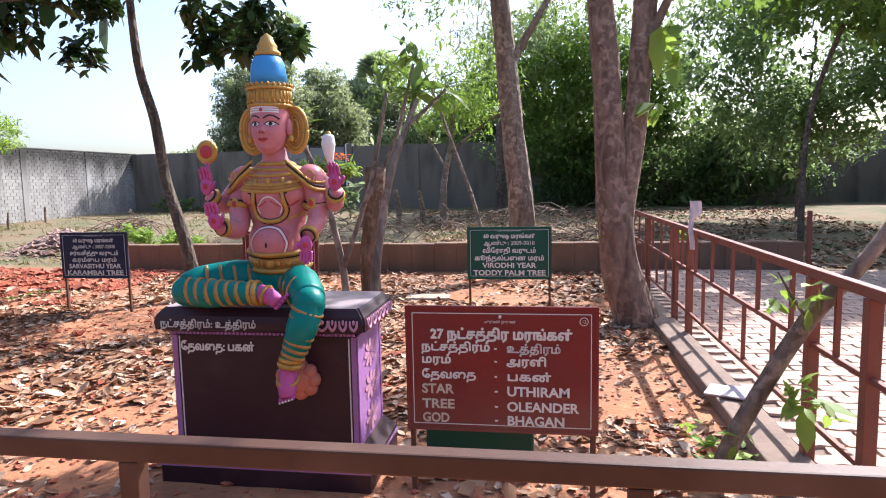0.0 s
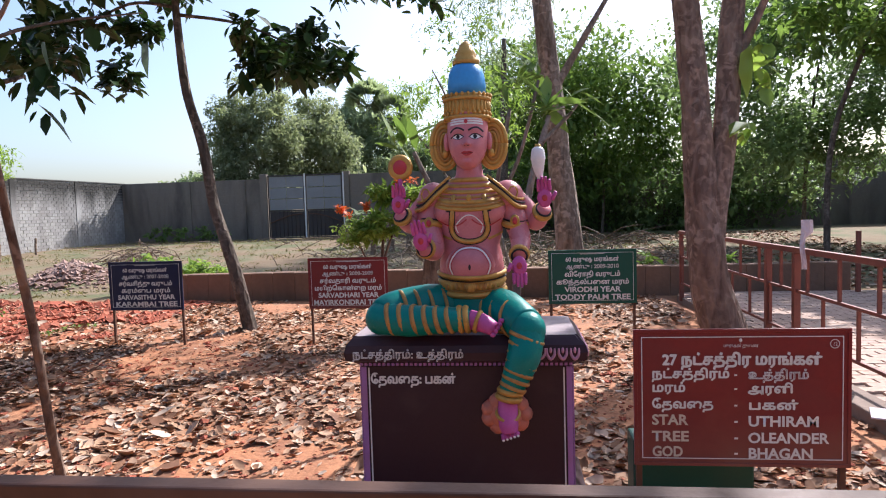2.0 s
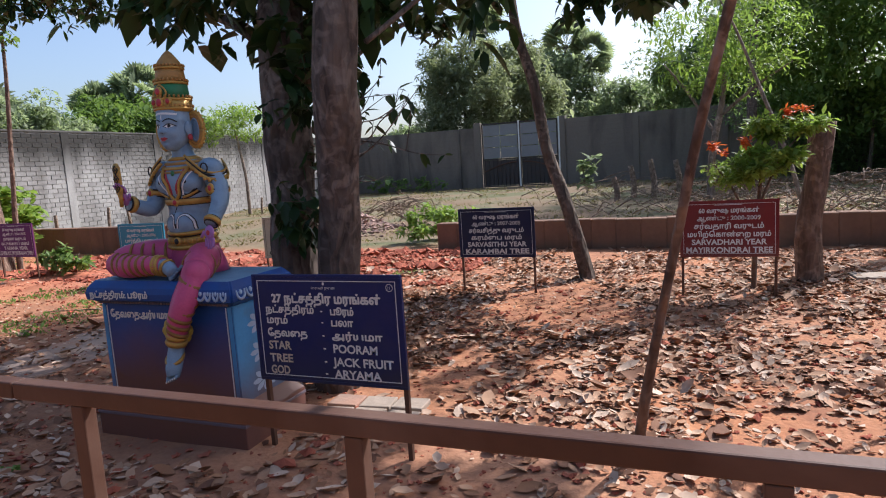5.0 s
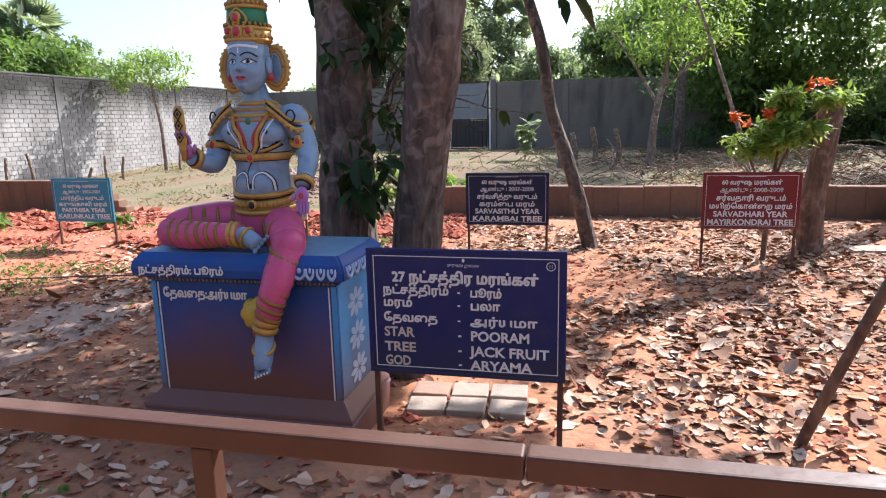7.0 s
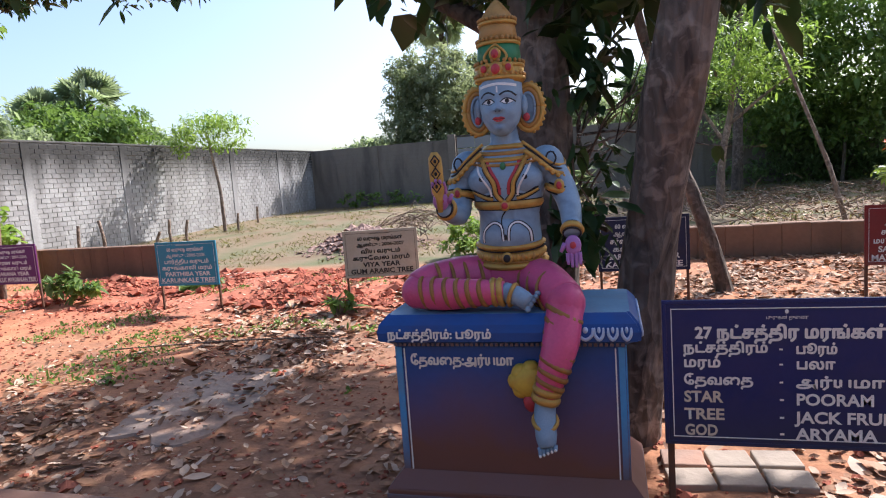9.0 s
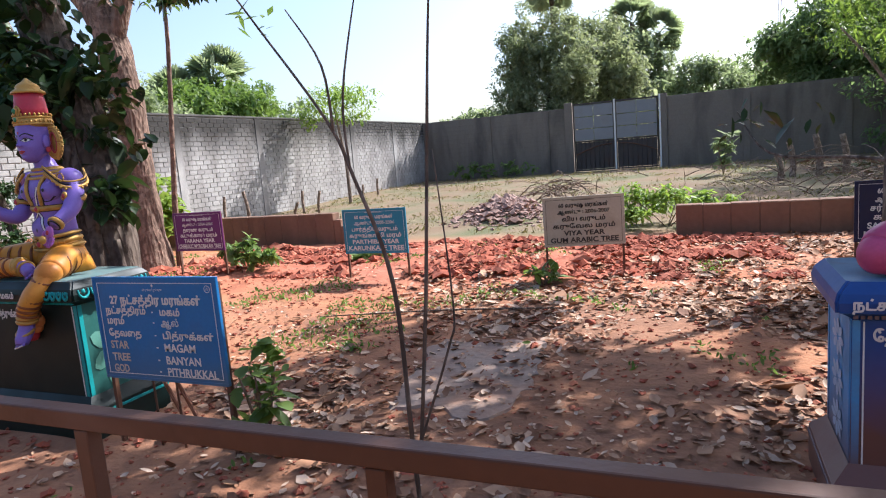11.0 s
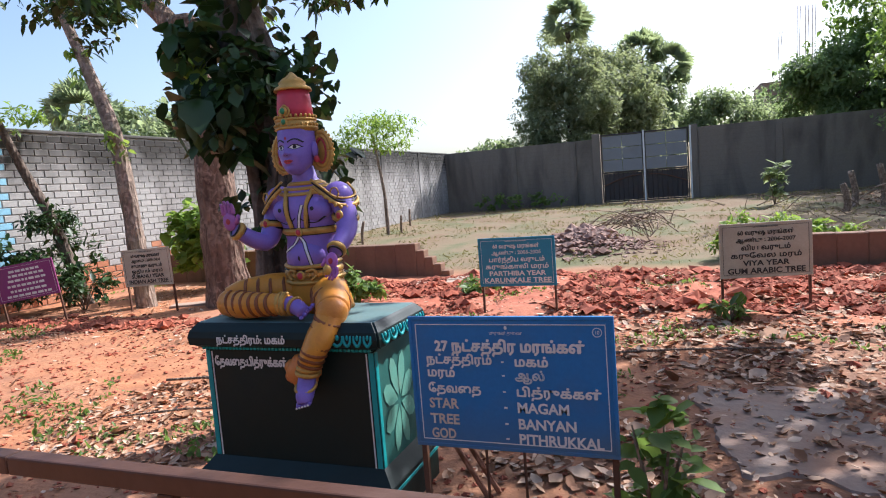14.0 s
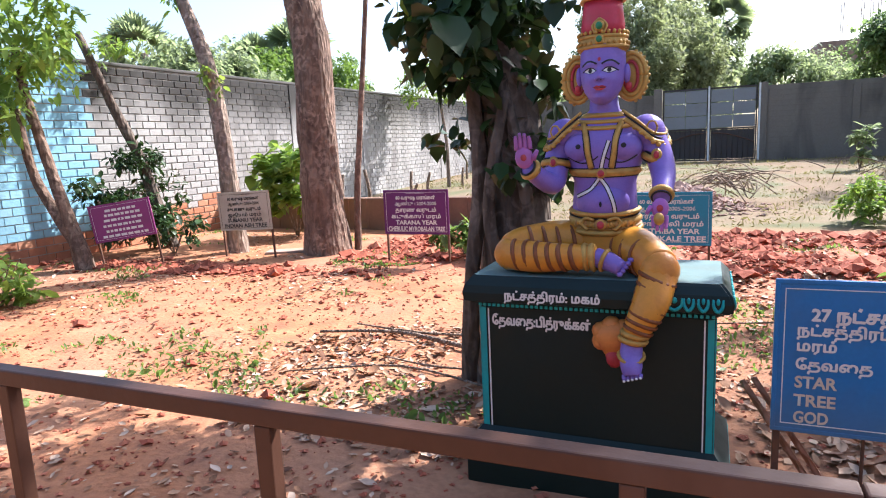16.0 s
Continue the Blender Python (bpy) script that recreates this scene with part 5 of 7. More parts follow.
ARMS1 = [
    ([(-0.17, 0.22, 1.60), (-0.205, 0.19, 1.48), (-0.175, 0.10, 1.345), (-0.205, -0.04, 1.36)], [0.066, 0.06, 0.05, 0.036],
     [((-0.20, 0.185, 1.46), (0.1, 0.2, 1), 0.062, 0), ((-0.20, -0.02, 1.36), (0.15, 1, 0), 0.039, 0)], ((-0.21, -0.07, 1.365), (-0.15, -0.15, 1), (0.1, -1, 0.1), True)),
    ([(0.17, 0.22, 1.60), (0.22, 0.20, 1.48), (0.245, 0.14, 1.38), (0.235, 0.02, 1.31)], [0.066, 0.06, 0.05, 0.036],
     [((0.22, 0.195, 1.46), (0.1, -0.2, 1), 0.062, 0), ((0.237, 0.035, 1.32), (0, 1, 0.5), 0.039, 0)], ((0.235, -0.01, 1.30), (0.02, -0.1, -1), (0, -1, 0.1), True)),
    ([(-0.18, 0.26, 1.61), (-0.26, 0.25, 1.53), (-0.305, 0.20, 1.465), (-0.34, 0.12, 1.52)], [0.06, 0.054, 0.046, 0.036],
     [((-0.332, 0.135, 1.505), (-0.3, -0.7, 0.5), 0.04, 0)], ((-0.345, 0.10, 1.535), (0.05, -0.1, 1), (0, -1, 0), False)),
    ([(0.18, 0.26, 1.61), (0.27, 0.25, 1.53), (0.325, 0.20, 1.465), (0.36, 0.12, 1.53)], [0.06, 0.054, 0.046, 0.036],
     [((0.352, 0.135, 1.51), (0.3, -0.7, 0.5), 0.04, 0)], ((0.365, 0.10, 1.545), (-0.05, -0.1, 1), (0, -1, 0), False)),
]
ARMS2 = [
    ([(-0.18, 0.22, 1.60), (-0.225, 0.20, 1.48), (-0.225, 0.12, 1.375), (-0.255, -0.02, 1.415)], [0.07, 0.062, 0.052, 0.038],
     [((-0.225, 0.195, 1.46), (0.05, 0.2, 1), 0.065, 0), ((-0.25, 0.0, 1.41), (0.2, 1, -0.2), 0.042, 0)], ((-0.262, -0.04, 1.42), (0, -0.25, 1), (0.2, -1, 0), False)),
    ([(0.18, 0.22, 1.60), (0.245, 0.21, 1.49), (0.285, 0.16, 1.39), (0.30, 0.05, 1.27)], [0.07, 0.062, 0.052, 0.038],
     [((0.245, 0.205, 1.47), (0.3, -0.2, 1), 0.064, 0), ((0.298, 0.065, 1.285), (0, 0.7, 0.7), 0.042, 0)], ((0.30, 0.03, 1.25), (0.05, -0.12, -1), (0, -1, 0.1), True)),
]
ARMS3 = [
    ([(-0.18, 0.22, 1.60), (-0.22, 0.20, 1.47), (-0.225, 0.10, 1.36), (-0.30, -0.04, 1.445)], [0.07, 0.062, 0.052, 0.038],
     [((-0.222, 0.19, 1.45), (0.05, 0.2, 1), 0.065, 0), ((-0.293, -0.025, 1.437), (-0.4, -0.7, 0.5), 0.042, 0)], ((-0.31, -0.06, 1.46), (-0.05, -0.05, 1), (0.1, -1, 0), True, 1, 1.15)),
    ([(0.18, 0.22, 1.60), (0.235, 0.20, 1.49), (0.265, 0.13, 1.385), (0.265, 0.0, 1.30)], [0.07, 0.062, 0.052, 0.038],
     [((0.235, 0.195, 1.47), (0.3, -0.2, 1), 0.064, 0), ((0.265, 0.02, 1.31), (0, 0.8, 0.6), 0.042, 0)], ((0.263, -0.03, 1.285), (0.0, -0.12, -1), (0, -1, 0.1), False)),
]
CROWN1 = [([(1.945, 0.097), (1.99, 0.101), (2.03, 0.099), (2.07, 0.104)], 0), ([(2.07, 0.086), (2.12, 0.085), (2.17, 0.079), (2.205, 0.066), (2.222, 0.045)], 1),
          ([(2.215, 0.058), (2.235, 0.062), (2.25, 0.045), (2.265, 0.048), (2.285, 0.036), (2.31, 0.028), (2.33, 0.006)], 0)]
CROWN2 = [([(1.955, 0.095), (1.985, 0.102), (2.03, 0.10)], 0), ([(2.03, 0.092), (2.08, 0.09), (2.13, 0.085)], 2), ([(2.13, 0.084), (2.18, 0.078), (2.22, 0.072)], 1),
          ([(2.22, 0.074), (2.245, 0.066), (2.265, 0.058), (2.29, 0.04), (2.315, 0.022), (2.33, 0.005)], 1)]
CROWN3 = [([(1.955, 0.093), (1.985, 0.10), (2.02, 0.097)], 0), ([(2.02, 0.088), (2.08, 0.086), (2.14, 0.080), (2.18, 0.075)], 1),
          ([(2.18, 0.092), (2.195, 0.088), (2.215, 0.062), (2.225, 0.066), (2.245, 0.05), (2.26, 0.028), (2.285, 0.006)], 0)]
statue((-1.405, 3.05, 0.95), LBL1, S_PINK, S_MAGENTA, S_TEAL, CROWN1, [(1.965, 0.10), (2.05, 0.103)], ARMS1, 0.012, held_disc_conch, (0.16, 0.575, 9), 0.93, 1.0, 0.015, 1.025, 1)
statue((-6.44, 3.01, 0.985), LBL2, S_GREY, S_PURPALM, S_ROSE, CROWN2, [(1.975, 0.10), (2.03, 0.098), (2.13, 0.086), (2.22, 0.074)], ARMS2, 0.0, held_staff, (0.105, 0.65, 8), 1.2, 0.95, -0.09, 1.0, 2)
statue((-11.535, 2.91, 1.0), LBL3, S_VIOLET, S_VIOPALM, S_AMBER, CROWN3, [(1.975, 0.098), (2.02, 0.095)], ARMS3, 0.0, held_bud, (0.09, 0.70, 7), 0.84, 0.92, -0.105, 0.965, 3)

# ---- sign boards ----


def board(place, turn, w, z0, z1, colour, label, group, lean=0.0, border=M_WHITE, roll=0.0):
    s = thing("sign_board", place, label, "sign", group, turn)
    s.rotation_euler = (radians(lean), radians(roll), radians(turn))
    bm = bmesh.new()
    box(bm, -w / 2, -0.012, z0, w / 2, 0.0, z1, 0.003)
    part("panel", bm, colour, s)
    for x in (-w / 2 + 0.012, w / 2 - 0.012):
        bm = bmesh.new()
        box(bm, x - 0.013, 0.003, -0.25, x + 0.013, 0.03, z1 - 0.02, 0.002)
        part("leg", bm, M_IRON, s, "rusty angle-iron leg")
    bm = bmesh.new()
    e = 0.012
    box(bm, -w / 2 - e, -0.016, z1 - 0.004, w / 2 + e, 0.004, z1 + e, 0.002)
    box(bm, -w / 2 - e, -0.016, z0 - e, w / 2 + e, 0.004, z0 + 0.004, 0.002)
    box(bm, -w / 2 - e, -0.0165, z0 + 0.004, -w / 2 + 0.004, 0.0035, z1 - 0.004, 0.002)
    box(bm, w / 2 - 0.004, -0.0165, z0 + 0.004, w / 2 + e, 0.0035, z1 - 0.004, 0.002)
    part("frame", bm, colour, s)
    bm = bmesh.new()
    i, t = 0.022, 0.0035
    for a, b_, c, d in ((-w / 2 + i, w / 2 - i, z1 - i - t, z1 - i), (-w / 2 + i, w / 2 - i, z0 + i, z0 + i + t), (-w / 2 + i, -w / 2 + i + t, z0 + i + t, z1 - i - t), (w / 2 - i - t, w / 2 - i, z0 + i + t, z1 - i - t)):
        box(bm, a, -0.0155, c, b_, -0.013, d)
    part("border_line", bm, border, s)
    return s


B_MAROON = paint("maroon_board", (0.19, 0.022, 0.022), 0.38, (0.12, 0.05, 0.04), 0.3, 4.0, 0.05, mud=(0.52, 0.86, (0.20, 0.075, 0.055)))
B_NAVY = paint("navy_board", (0.008, 0.02, 0.11), 0.38, (0.08, 0.06, 0.06), 0.3, 4.0, 0.05, mud=(0.52, 0.86, (0.045, 0.045, 0.055)))
B_BLUE = paint("bright_blue_board", (0.02, 0.18, 0.44), 0.38, (0.12, 0.12, 0.12), 0.3, 4.0, 0.05, mud=(0.52, 0.86, (0.10, 0.16, 0.20)))
B_GREEN = paint("green_board", (0.012, 0.085, 0.055), 0.38, (0.06, 0.07, 0.05), 0.3, 4.0, 0.05)
B_INK = paint("dark_navy_board", (0.018, 0.022, 0.06), 0.4, (0.07, 0.06, 0.05), 0.3, 4.0, 0.05)
B_AQUA = paint("turquoise_board", (0.03, 0.24, 0.36), 0.38, (0.12, 0.14, 0.14), 0.3, 4.0, 0.05)
B_CREAM = paint("cream_board", (0.50, 0.45, 0.34), 0.45, (0.25, 0.17, 0.1), 0.35, 4.0, 0.05)
B_PURPLE = paint("purple_board", (0.12, 0.02, 0.12), 0.4, (0.1, 0.05, 0.08), 0.3, 4.0, 0.05)
B_MAGENTA = paint("magenta_board", (0.25, 0.045, 0.17), 0.42, (0.15, 0.08, 0.1), 0.3, 4.0, 0.05)


def star_board(x, y, colour, label, number, rows, turn=0.0, z0=0.42, z1=1.0, props=False):
    w, h = 0.91, z1 - z0
    s = board((x, y, 0), turn, w, z0, z1, colour, label, "star and tree boards")
    def at(v):
        return z1 - v * h
    letter("முருகன் துணை", 0, at(0.115), 0.014, s, M_WHITE, "CENTER", bold=0.0)
    bm = bmesh.new()
    ball(bm, (0, -0.013, at(0.065)), (0.007, 0.003, 0.009), seg=8)
    part("emblem", bm, M_WHITE, s, "tiny white emblem")
    letter("27 நட்சத்திர மரங்கள்", 0, at(0.245), 0.046, s, M_WHITE, "CENTER", fill=0.68, bold=0.045)
    for (a, b_, la, lb), v in zip(rows, (0.345, 0.45, 0.575, 0.702, 0.828, 0.945)):
        size, weight = (0.046, 0.03) if a.isascii() else (0.038, 0.04)
        letter(a, -w / 2 + 0.066, at(v), size, s, M_WORN if a.isascii() else M_WHITE, fill=la, bold=weight)
        letter("-", -0.03, at(v), size, s, M_WHITE)
        letter(b_, 0.03, at(v + 0.008), size, s, M_WHITE, fill=lb, bold=weight)
    if props:
        for px in (-0.14, 0.04):
            bm = bmesh.new()
            tube(bm, [(px, 0.03, -0.2), (px, 0.02, z1 - 0.1)], 0.007, 0, 7, 2)
            part("inner_leg", bm, M_IRON, s)
    cx, cz = w / 2 - 0.058, at(0.095)
    bm = bmesh.new()
    ring_band(bm, (cx, -0.013, cz), (0, 1, 0), 0.019, 0.0018, 0, 1.0, 20)
    part("number_ring", bm, M_WHITE, s)
    letter(number, cx, cz - 0.008, 0.017, s, M_WHITE, "CENTER", bold=0.0)
    return s


def year_board(x, y, colour, label, lines, ink=M_WHITE, turn=0.0, w=0.92, z0=0.44, z1=1.01, lean=0.0, roll=0.0, z=0.0):
    s = board((x, y, z), turn, w, z0, z1, colour, label, "year and tree boards", border=ink, lean=lean, roll=roll)
    h = z1 - z0
    for (t, f), v, size in zip(lines, (0.20, 0.335, 0.49, 0.64, 0.79, 0.94), (0.045, 0.042, 0.05, 0.05, 0.056, 0.058)):
        letter(t, 0, z1 - v * h, size, s, ink, "CENTER", fill=f * w, y=-0.017, bold=0.03)
    bm = bmesh.new()
    box(bm, -0.13, -0.0165, z1 - 0.036, 0.13, -0.0135, z1 - 0.031)
    part("heading_bar", bm, ink, s, "small unreadable heading")
    return s


HEAD = "60 வருஷ மரங்கள்"
star_board(-0.195, 3.02, B_MAROON, "maroon metal board with white bilingual lettering, stands beside a pedestal", "12",
           [("நட்சத்திரம்", "உத்திரம்", 0.334, 0.256), ("மரம்", "அரளி", 0.14, 0.186), ("தேவதை", "பகன்", 0.264, 0.205), ("STAR", "UTHIRAM", 0.160, 0.298), ("TREE", "OLEANDER", 0.163, 0.345), ("GOD", "BHAGAN", 0.134, 0.273)], z0=0.36, z1=0.965)
star_board(-5.32, 2.95, B_NAVY, "navy metal board with white bilingual lettering, stands beside a pedestal", "11",
           [("நட்சத்திரம்", "பூரம்", 0.314, 0.140), ("மரம்", "பலா", 0.135, 0.133), ("தேவதை", "அர்யமா", 0.258, 0.305), ("STAR", "POORAM", 0.150, 0.270), ("TREE", "JACK FRUIT", 0.155, 0.370), ("GOD", "ARYAMA", 0.126, 0.291)], z0=0.42, z1=1.01)
star_board(-10.37, 2.79, B_BLUE, "bright blue metal board with white bilingual lettering, stands beside a pedestal", "10",
           [("நட்சத்திரம்", "மகம்", 0.312, 0.145), ("மரம்", "ஆல்", 0.130, 0.133), ("தேவதை", "பித்ருக்கள்", 0.252, 0.365), ("STAR", "MAGAM", 0.145, 0.229), ("TREE", "BANYAN", 0.144, 0.256), ("GOD", "PITHRUKKAL", 0.120, 0.370)], z0=0.425, z1=1.02, props=True)
year_board(-5.66, 7.32, B_INK, "dark navy board with white lettering on rusty legs", [(HEAD, .62), ("ஆண்டு : 2007-2008", .66), ("சர்வசித்து வருடம்", .74), ("கரம்பை மரம்", .68), ("SARVASITHU YEAR", .8), ("KARAMBAI TREE", .86)])
year_board(-3.12, 7.25, B_MAROON, "maroon board with white lettering on rusty legs", [(HEAD, .62), ("ஆண்டு : 2008-2009", .66), ("சர்வதாரி வருடம்", .72), ("மயிற்கொன்றை மரம்", .86), ("SARVADHARI YEAR", .78), ("MAYIRKONDRAI TREE", .9)])
year_board(-0.35, 7.12, B_GREEN, "dark green board with white lettering on rusty legs", [(HEAD, .62), ("ஆண்டு : 2009-2010", .62), ("விரோதி வருடம்", .64), ("கூந்தல்பனை மரம்", .84), ("VIRODHI YEAR", .66), ("TODDY PALM TREE", .88)], z0=0.48, z1=1.05)
year_board(-11.51, 7.52, B_AQUA, "turquoise blue board with white lettering on rusty legs", [(HEAD, .62), ("ஆண்டு : 2005-2006", .66), ("பார்த்திப வருடம்", .74), ("கருங்காலி மரம்", .84), ("PARTHIBA YEAR", .76), ("KARUNKALE TREE", .9)], z0=0.38, z1=0.95)
year_board(-8.80, 7.70, B_CREAM, "weathered cream board with black lettering on rusty legs", [(HEAD, .62), ("ஆண்டு : 2006-2007", .66), ("விய வருடம்", .54), ("கருவேல மரம்", .78), ("VIYA YEAR", .52), ("GUM ARABIC TREE", .86)], M_INK, 12.0, z0=0.40, z1=0.97)
year_board(-14.66, 7.68, B_PURPLE, "purple board with white lettering on rusty legs", [(HEAD, .62), ("ஆண்டு : 2004-2005", .66), ("தாரண வருடம்", .64), ("கடுக்காய் மரம்", .78), ("TARANA YEAR", .66), ("CHEBULIC MYROBALAN TREE", .9)])
year_board(-17.62, 7.86, B_CREAM, "pale board with dark lettering, legs splayed in loose earth", [(HEAD, .62), ("ஆண்டு : 2003-2004", .62), ("சுபானு வருடம்", .66), ("ஒதியம் மரம்", .66), ("SUBANU YEAR", .7), ("INDIAN ASH TREE", .84)], M_INK, 3.0, roll=-2.0)
mg = board((-19.12, 7.0, 0), 22.0, 0.92, 0.42, 0.96, B_MAGENTA, "tilted magenta board with faded unreadable lettering", "year and tree boards", roll=-7.0)
for k, (v, wd) in enumerate(((0.17, 0.5), (0.30, 0.55), (0.44, 0.6), (0.59, 0.66), (0.74, 0.6), (0.88, 0.75))):
    bm = bmesh.new()
    zz = 0.96 - v * 0.54
    rr = random.Random(k)
    x = -wd / 2 * 0.9
    while x < wd / 2 * 0.9:
        dx = rr.uniform(0.03, 0.09)
        box(bm, x, -0.0165, zz - 0.018, x + dx, -0.0135, zz + 0.018)
        x += dx + 0.02
    part("faded_line", bm, M_WHITE, mg, "faded unreadable lettering")

finish_lettering()

# ---- trees ----


def tree(name, place, label, bark_mat, stems, crown=None, category="tree"):
    """stems: lists of (points, radii) from the base; crown: (points, size, material, aspect, droop)."""
    t = thing(name, place, label, category)
    bm = bmesh.new()
    for pts, radii in stems[:1]:
        tube(bm, pts, radii, 0, 14, 6, rough=0.16)
    trunk = part("trunk", bm, bark_mat, t)
    for pts, radii in stems[1:]:
        bm = bmesh.new()
        tube(bm, pts, radii, 0, 9, 5, rough=0.12)
        part("limb", bm, bark_mat, t)
    for i, (p, size, mat, aspect, droop) in enumerate(crown or []):
        rng = np.random.default_rng(len(p) + i)
        ob = leaf_cloud("crown" if i == 0 else "foliage", p, size, mat, rng, aspect, droop, t)
    return t


def local(c, place):
    return np.asarray(c) - np.asarray(place)


def cloud(seed, centre, radius, clumps, clump_r, per, low=-1.0, flat=0.8):
    rng = np.random.default_rng(seed)
    cc = crown_centres(rng, centre, radius, clumps, low)
    return clump_points(rng, cc, rng.uniform(0.6, 1.25, clumps) * clump_r, per, flat)



def rooted(name, place, label, bark_mat, stems, crown=None, category="tree"):
    """A tree whose stems and leaves are given in world places."""
    b = Vector(place)
    return tree(name, place, label, bark_mat, [([Vector(p) - b for p in pts], r) for pts, r in stems],
                [(np.asarray(p) - np.asarray(place), sz, m, a, d) for p, sz, m, a, d in (crown or [])], category)


def joined(*clouds):
    return np.concatenate(clouds)


def twig_tangle(seed, start, spread, count):
    """Crooked fine twigs growing out of a trunk, forking once."""
    rng = random.Random(seed)
    out, tips = [], []
    for _ in range(count):
        p = Vector(start) + Vector((rng.uniform(-0.03, 0.03), rng.uniform(-0.05, 0.05), rng.uniform(-0.35, 0.4)))
        d = Vector((spread[0] * rng.uniform(0.4, 1.1), spread[1] * rng.uniform(-0.3, 1.0), rng.uniform(-0.15, 0.5))).normalized()
        pts = [p]
        for k in range(5):
            d = (d + Vector((rng.uniform(-0.5, 0.5), rng.uniform(-0.4, 0.4), rng.uniform(-0.35, 0.5)))).normalized()
            p = p + d * rng.uniform(0.12, 0.26)
            pts.append(p)
        out.append((pts, [0.010, 0.008, 0.006, 0.005, 0.004, 0.002]))
        side = (d + Vector((rng.uniform(-1, 1), rng.uniform(-0.5, 0.5), rng.uniform(-0.3, 0.8)))).normalized()
        out.append(([pts[3], pts[3] + side * 0.16, pts[3] + side * 0.3 + Vector((0, 0, 0.05))], [0.005, 0.004, 0.002]))
        tips += [pts[-1], pts[-2], pts[3] + side * 0.3]
    return out, np.array([tuple(t) for t in tips for _ in range(2)])


# twin-trunked jackfruit behind the blue pedestal
TWIGS, TWIG_TIPS = twig_tangle(5, (-6.15, 4.45, 1.45), (0.25, 1.0), 13)
rooted("jackfruit_tree", (-6.2, 4.2, 0), "twin-trunked dark jackfruit tree with glossy leaves", M_BARK_JACK, [
    ([(-6.40, 4.28, -0.1), (-6.38, 4.26, 0.88), (-6.37, 4.25, 1.42), (-6.36, 4.25, 2.0), (-6.37, 4.3, 2.6), (-6.5, 4.6, 3.6), (-6.7, 5.0, 5.0)], [0.25, 0.20, 0.185, 0.175, 0.175, 0.15, 0.1]),
    ([(-5.93, 3.98, -0.1), (-5.83, 3.93, 0.7), (-5.76, 3.91, 1.2), (-5.69, 3.84, 1.65), (-5.64, 3.79, 1.9), (-5.58, 3.71, 2.25), (-5.42, 3.68, 3.2), (-5.2, 3.8, 4.4)], [0.19, 0.155, 0.145, 0.148, 0.165, 0.15, 0.12, 0.08]),
    ([(-6.35, 4.6, 2.3), (-7.2, 4.9, 2.9), (-8.1, 5.2, 3.3)], [0.09, 0.06, 0.02]),
    ([(-5.45, 3.9, 2.4), (-4.9, 4.6, 3.0), (-4.3, 5.3, 3.3)], [0.02, 0.014, 0.006]),
    ([(-6.3, 4.6, 1.9), (-6.3, 5.3, 2.6), (-6.0, 6.0, 3.0)], [0.07, 0.04, 0.02]),
    ([(-6.0, 4.2, 1.2), (-6.5, 4.9, 1.35), (-7.0, 5.6, 1.4), (-7.2, 6.2, 1.75)], [0.018, 0.013, 0.009, 0.004]),
] + TWIGS, [
    (joined(cloud(11, (-6.2, 4.7, 4.1), (2.3, 1.6, 1.1), 44, 0.5, 70), cloud(12, (-6.4, 4.5, 3.0), (1.2, 0.8, 0.4), 18, 0.34, 42), cloud(13, (-6.1, 4.3, 2.45), (0.6, 0.5, 0.3), 9, 0.22, 20), cloud(15, (-5.1, 4.7, 2.85), (0.6, 0.5, 0.3), 6, 0.25, 20), cloud(19, (-7.2, 4.9, 3.2), (0.5, 0.4, 0.25), 4, 0.26, 26)), 0.17, M_LEAF_DARK, 0.5, 0.5),
    (joined(cloud(14, (-6.15, 4.05, 1.7), (0.28, 0.25, 0.75), 22, 0.16, 12), cloud(16, (-7.0, 5.7, 1.6), (0.35, 0.4, 0.3), 5, 0.15, 5), TWIG_TIPS), 0.10, M_LEAF_DARK, 0.5, 0.6),
])
# thin leaning tree with a broad dark crown
rooted("leaning_tree", (-4.72, 8.15, 0), "thin dark leaning tree with a spreading leafy crown", M_BARK_DARK, [
    ([(-4.70, 8.15, -0.1), (-4.92, 8.2, 0.8), (-5.22, 8.3, 1.7), (-5.36, 8.35, 2.5), (-5.6, 8.4, 3.4), (-5.75, 8.5, 5.0)], [0.105, 0.085, 0.075, 0.07, 0.06, 0.04]),
    ([(-5.68, 8.45, 4.3), (-4.9, 8.7, 4.2), (-4.2, 8.9, 3.9)], [0.025, 0.02, 0.01]),
    ([(-5.7, 8.45, 4.4), (-6.4, 8.5, 4.5), (-7.3, 8.6, 4.2)], [0.025, 0.02, 0.01]),
    # limb and clumps 23, 25: added out of view to shade the ground
    ([(-5.7, 8.5, 4.6), (-4.4, 7.8, 5.0), (-2.8, 6.8, 5.3)], [0.035, 0.025, 0.01]),
], [(joined(cloud(21, (-4.2, 8.9, 3.85), (1.1, 0.9, 0.5), 17, 0.3, 55), cloud(22, (-7.3, 8.7, 4.05), (1.0, 0.9, 0.55), 15, 0.33, 50), cloud(23, (-6.2, 8.4, 5.4), (2.8, 2.0, 0.6), 48, 0.5, 65), cloud(24, (-2.8, 9.2, 5.0), (1.2, 1.0, 0.5), 8, 0.35, 45), cloud(25, (-2.7, 6.6, 5.35), (1.8, 1.3, 0.4), 44, 0.42, 70)), 0.17, M_LEAF_DARK, 0.55, 0.4)])
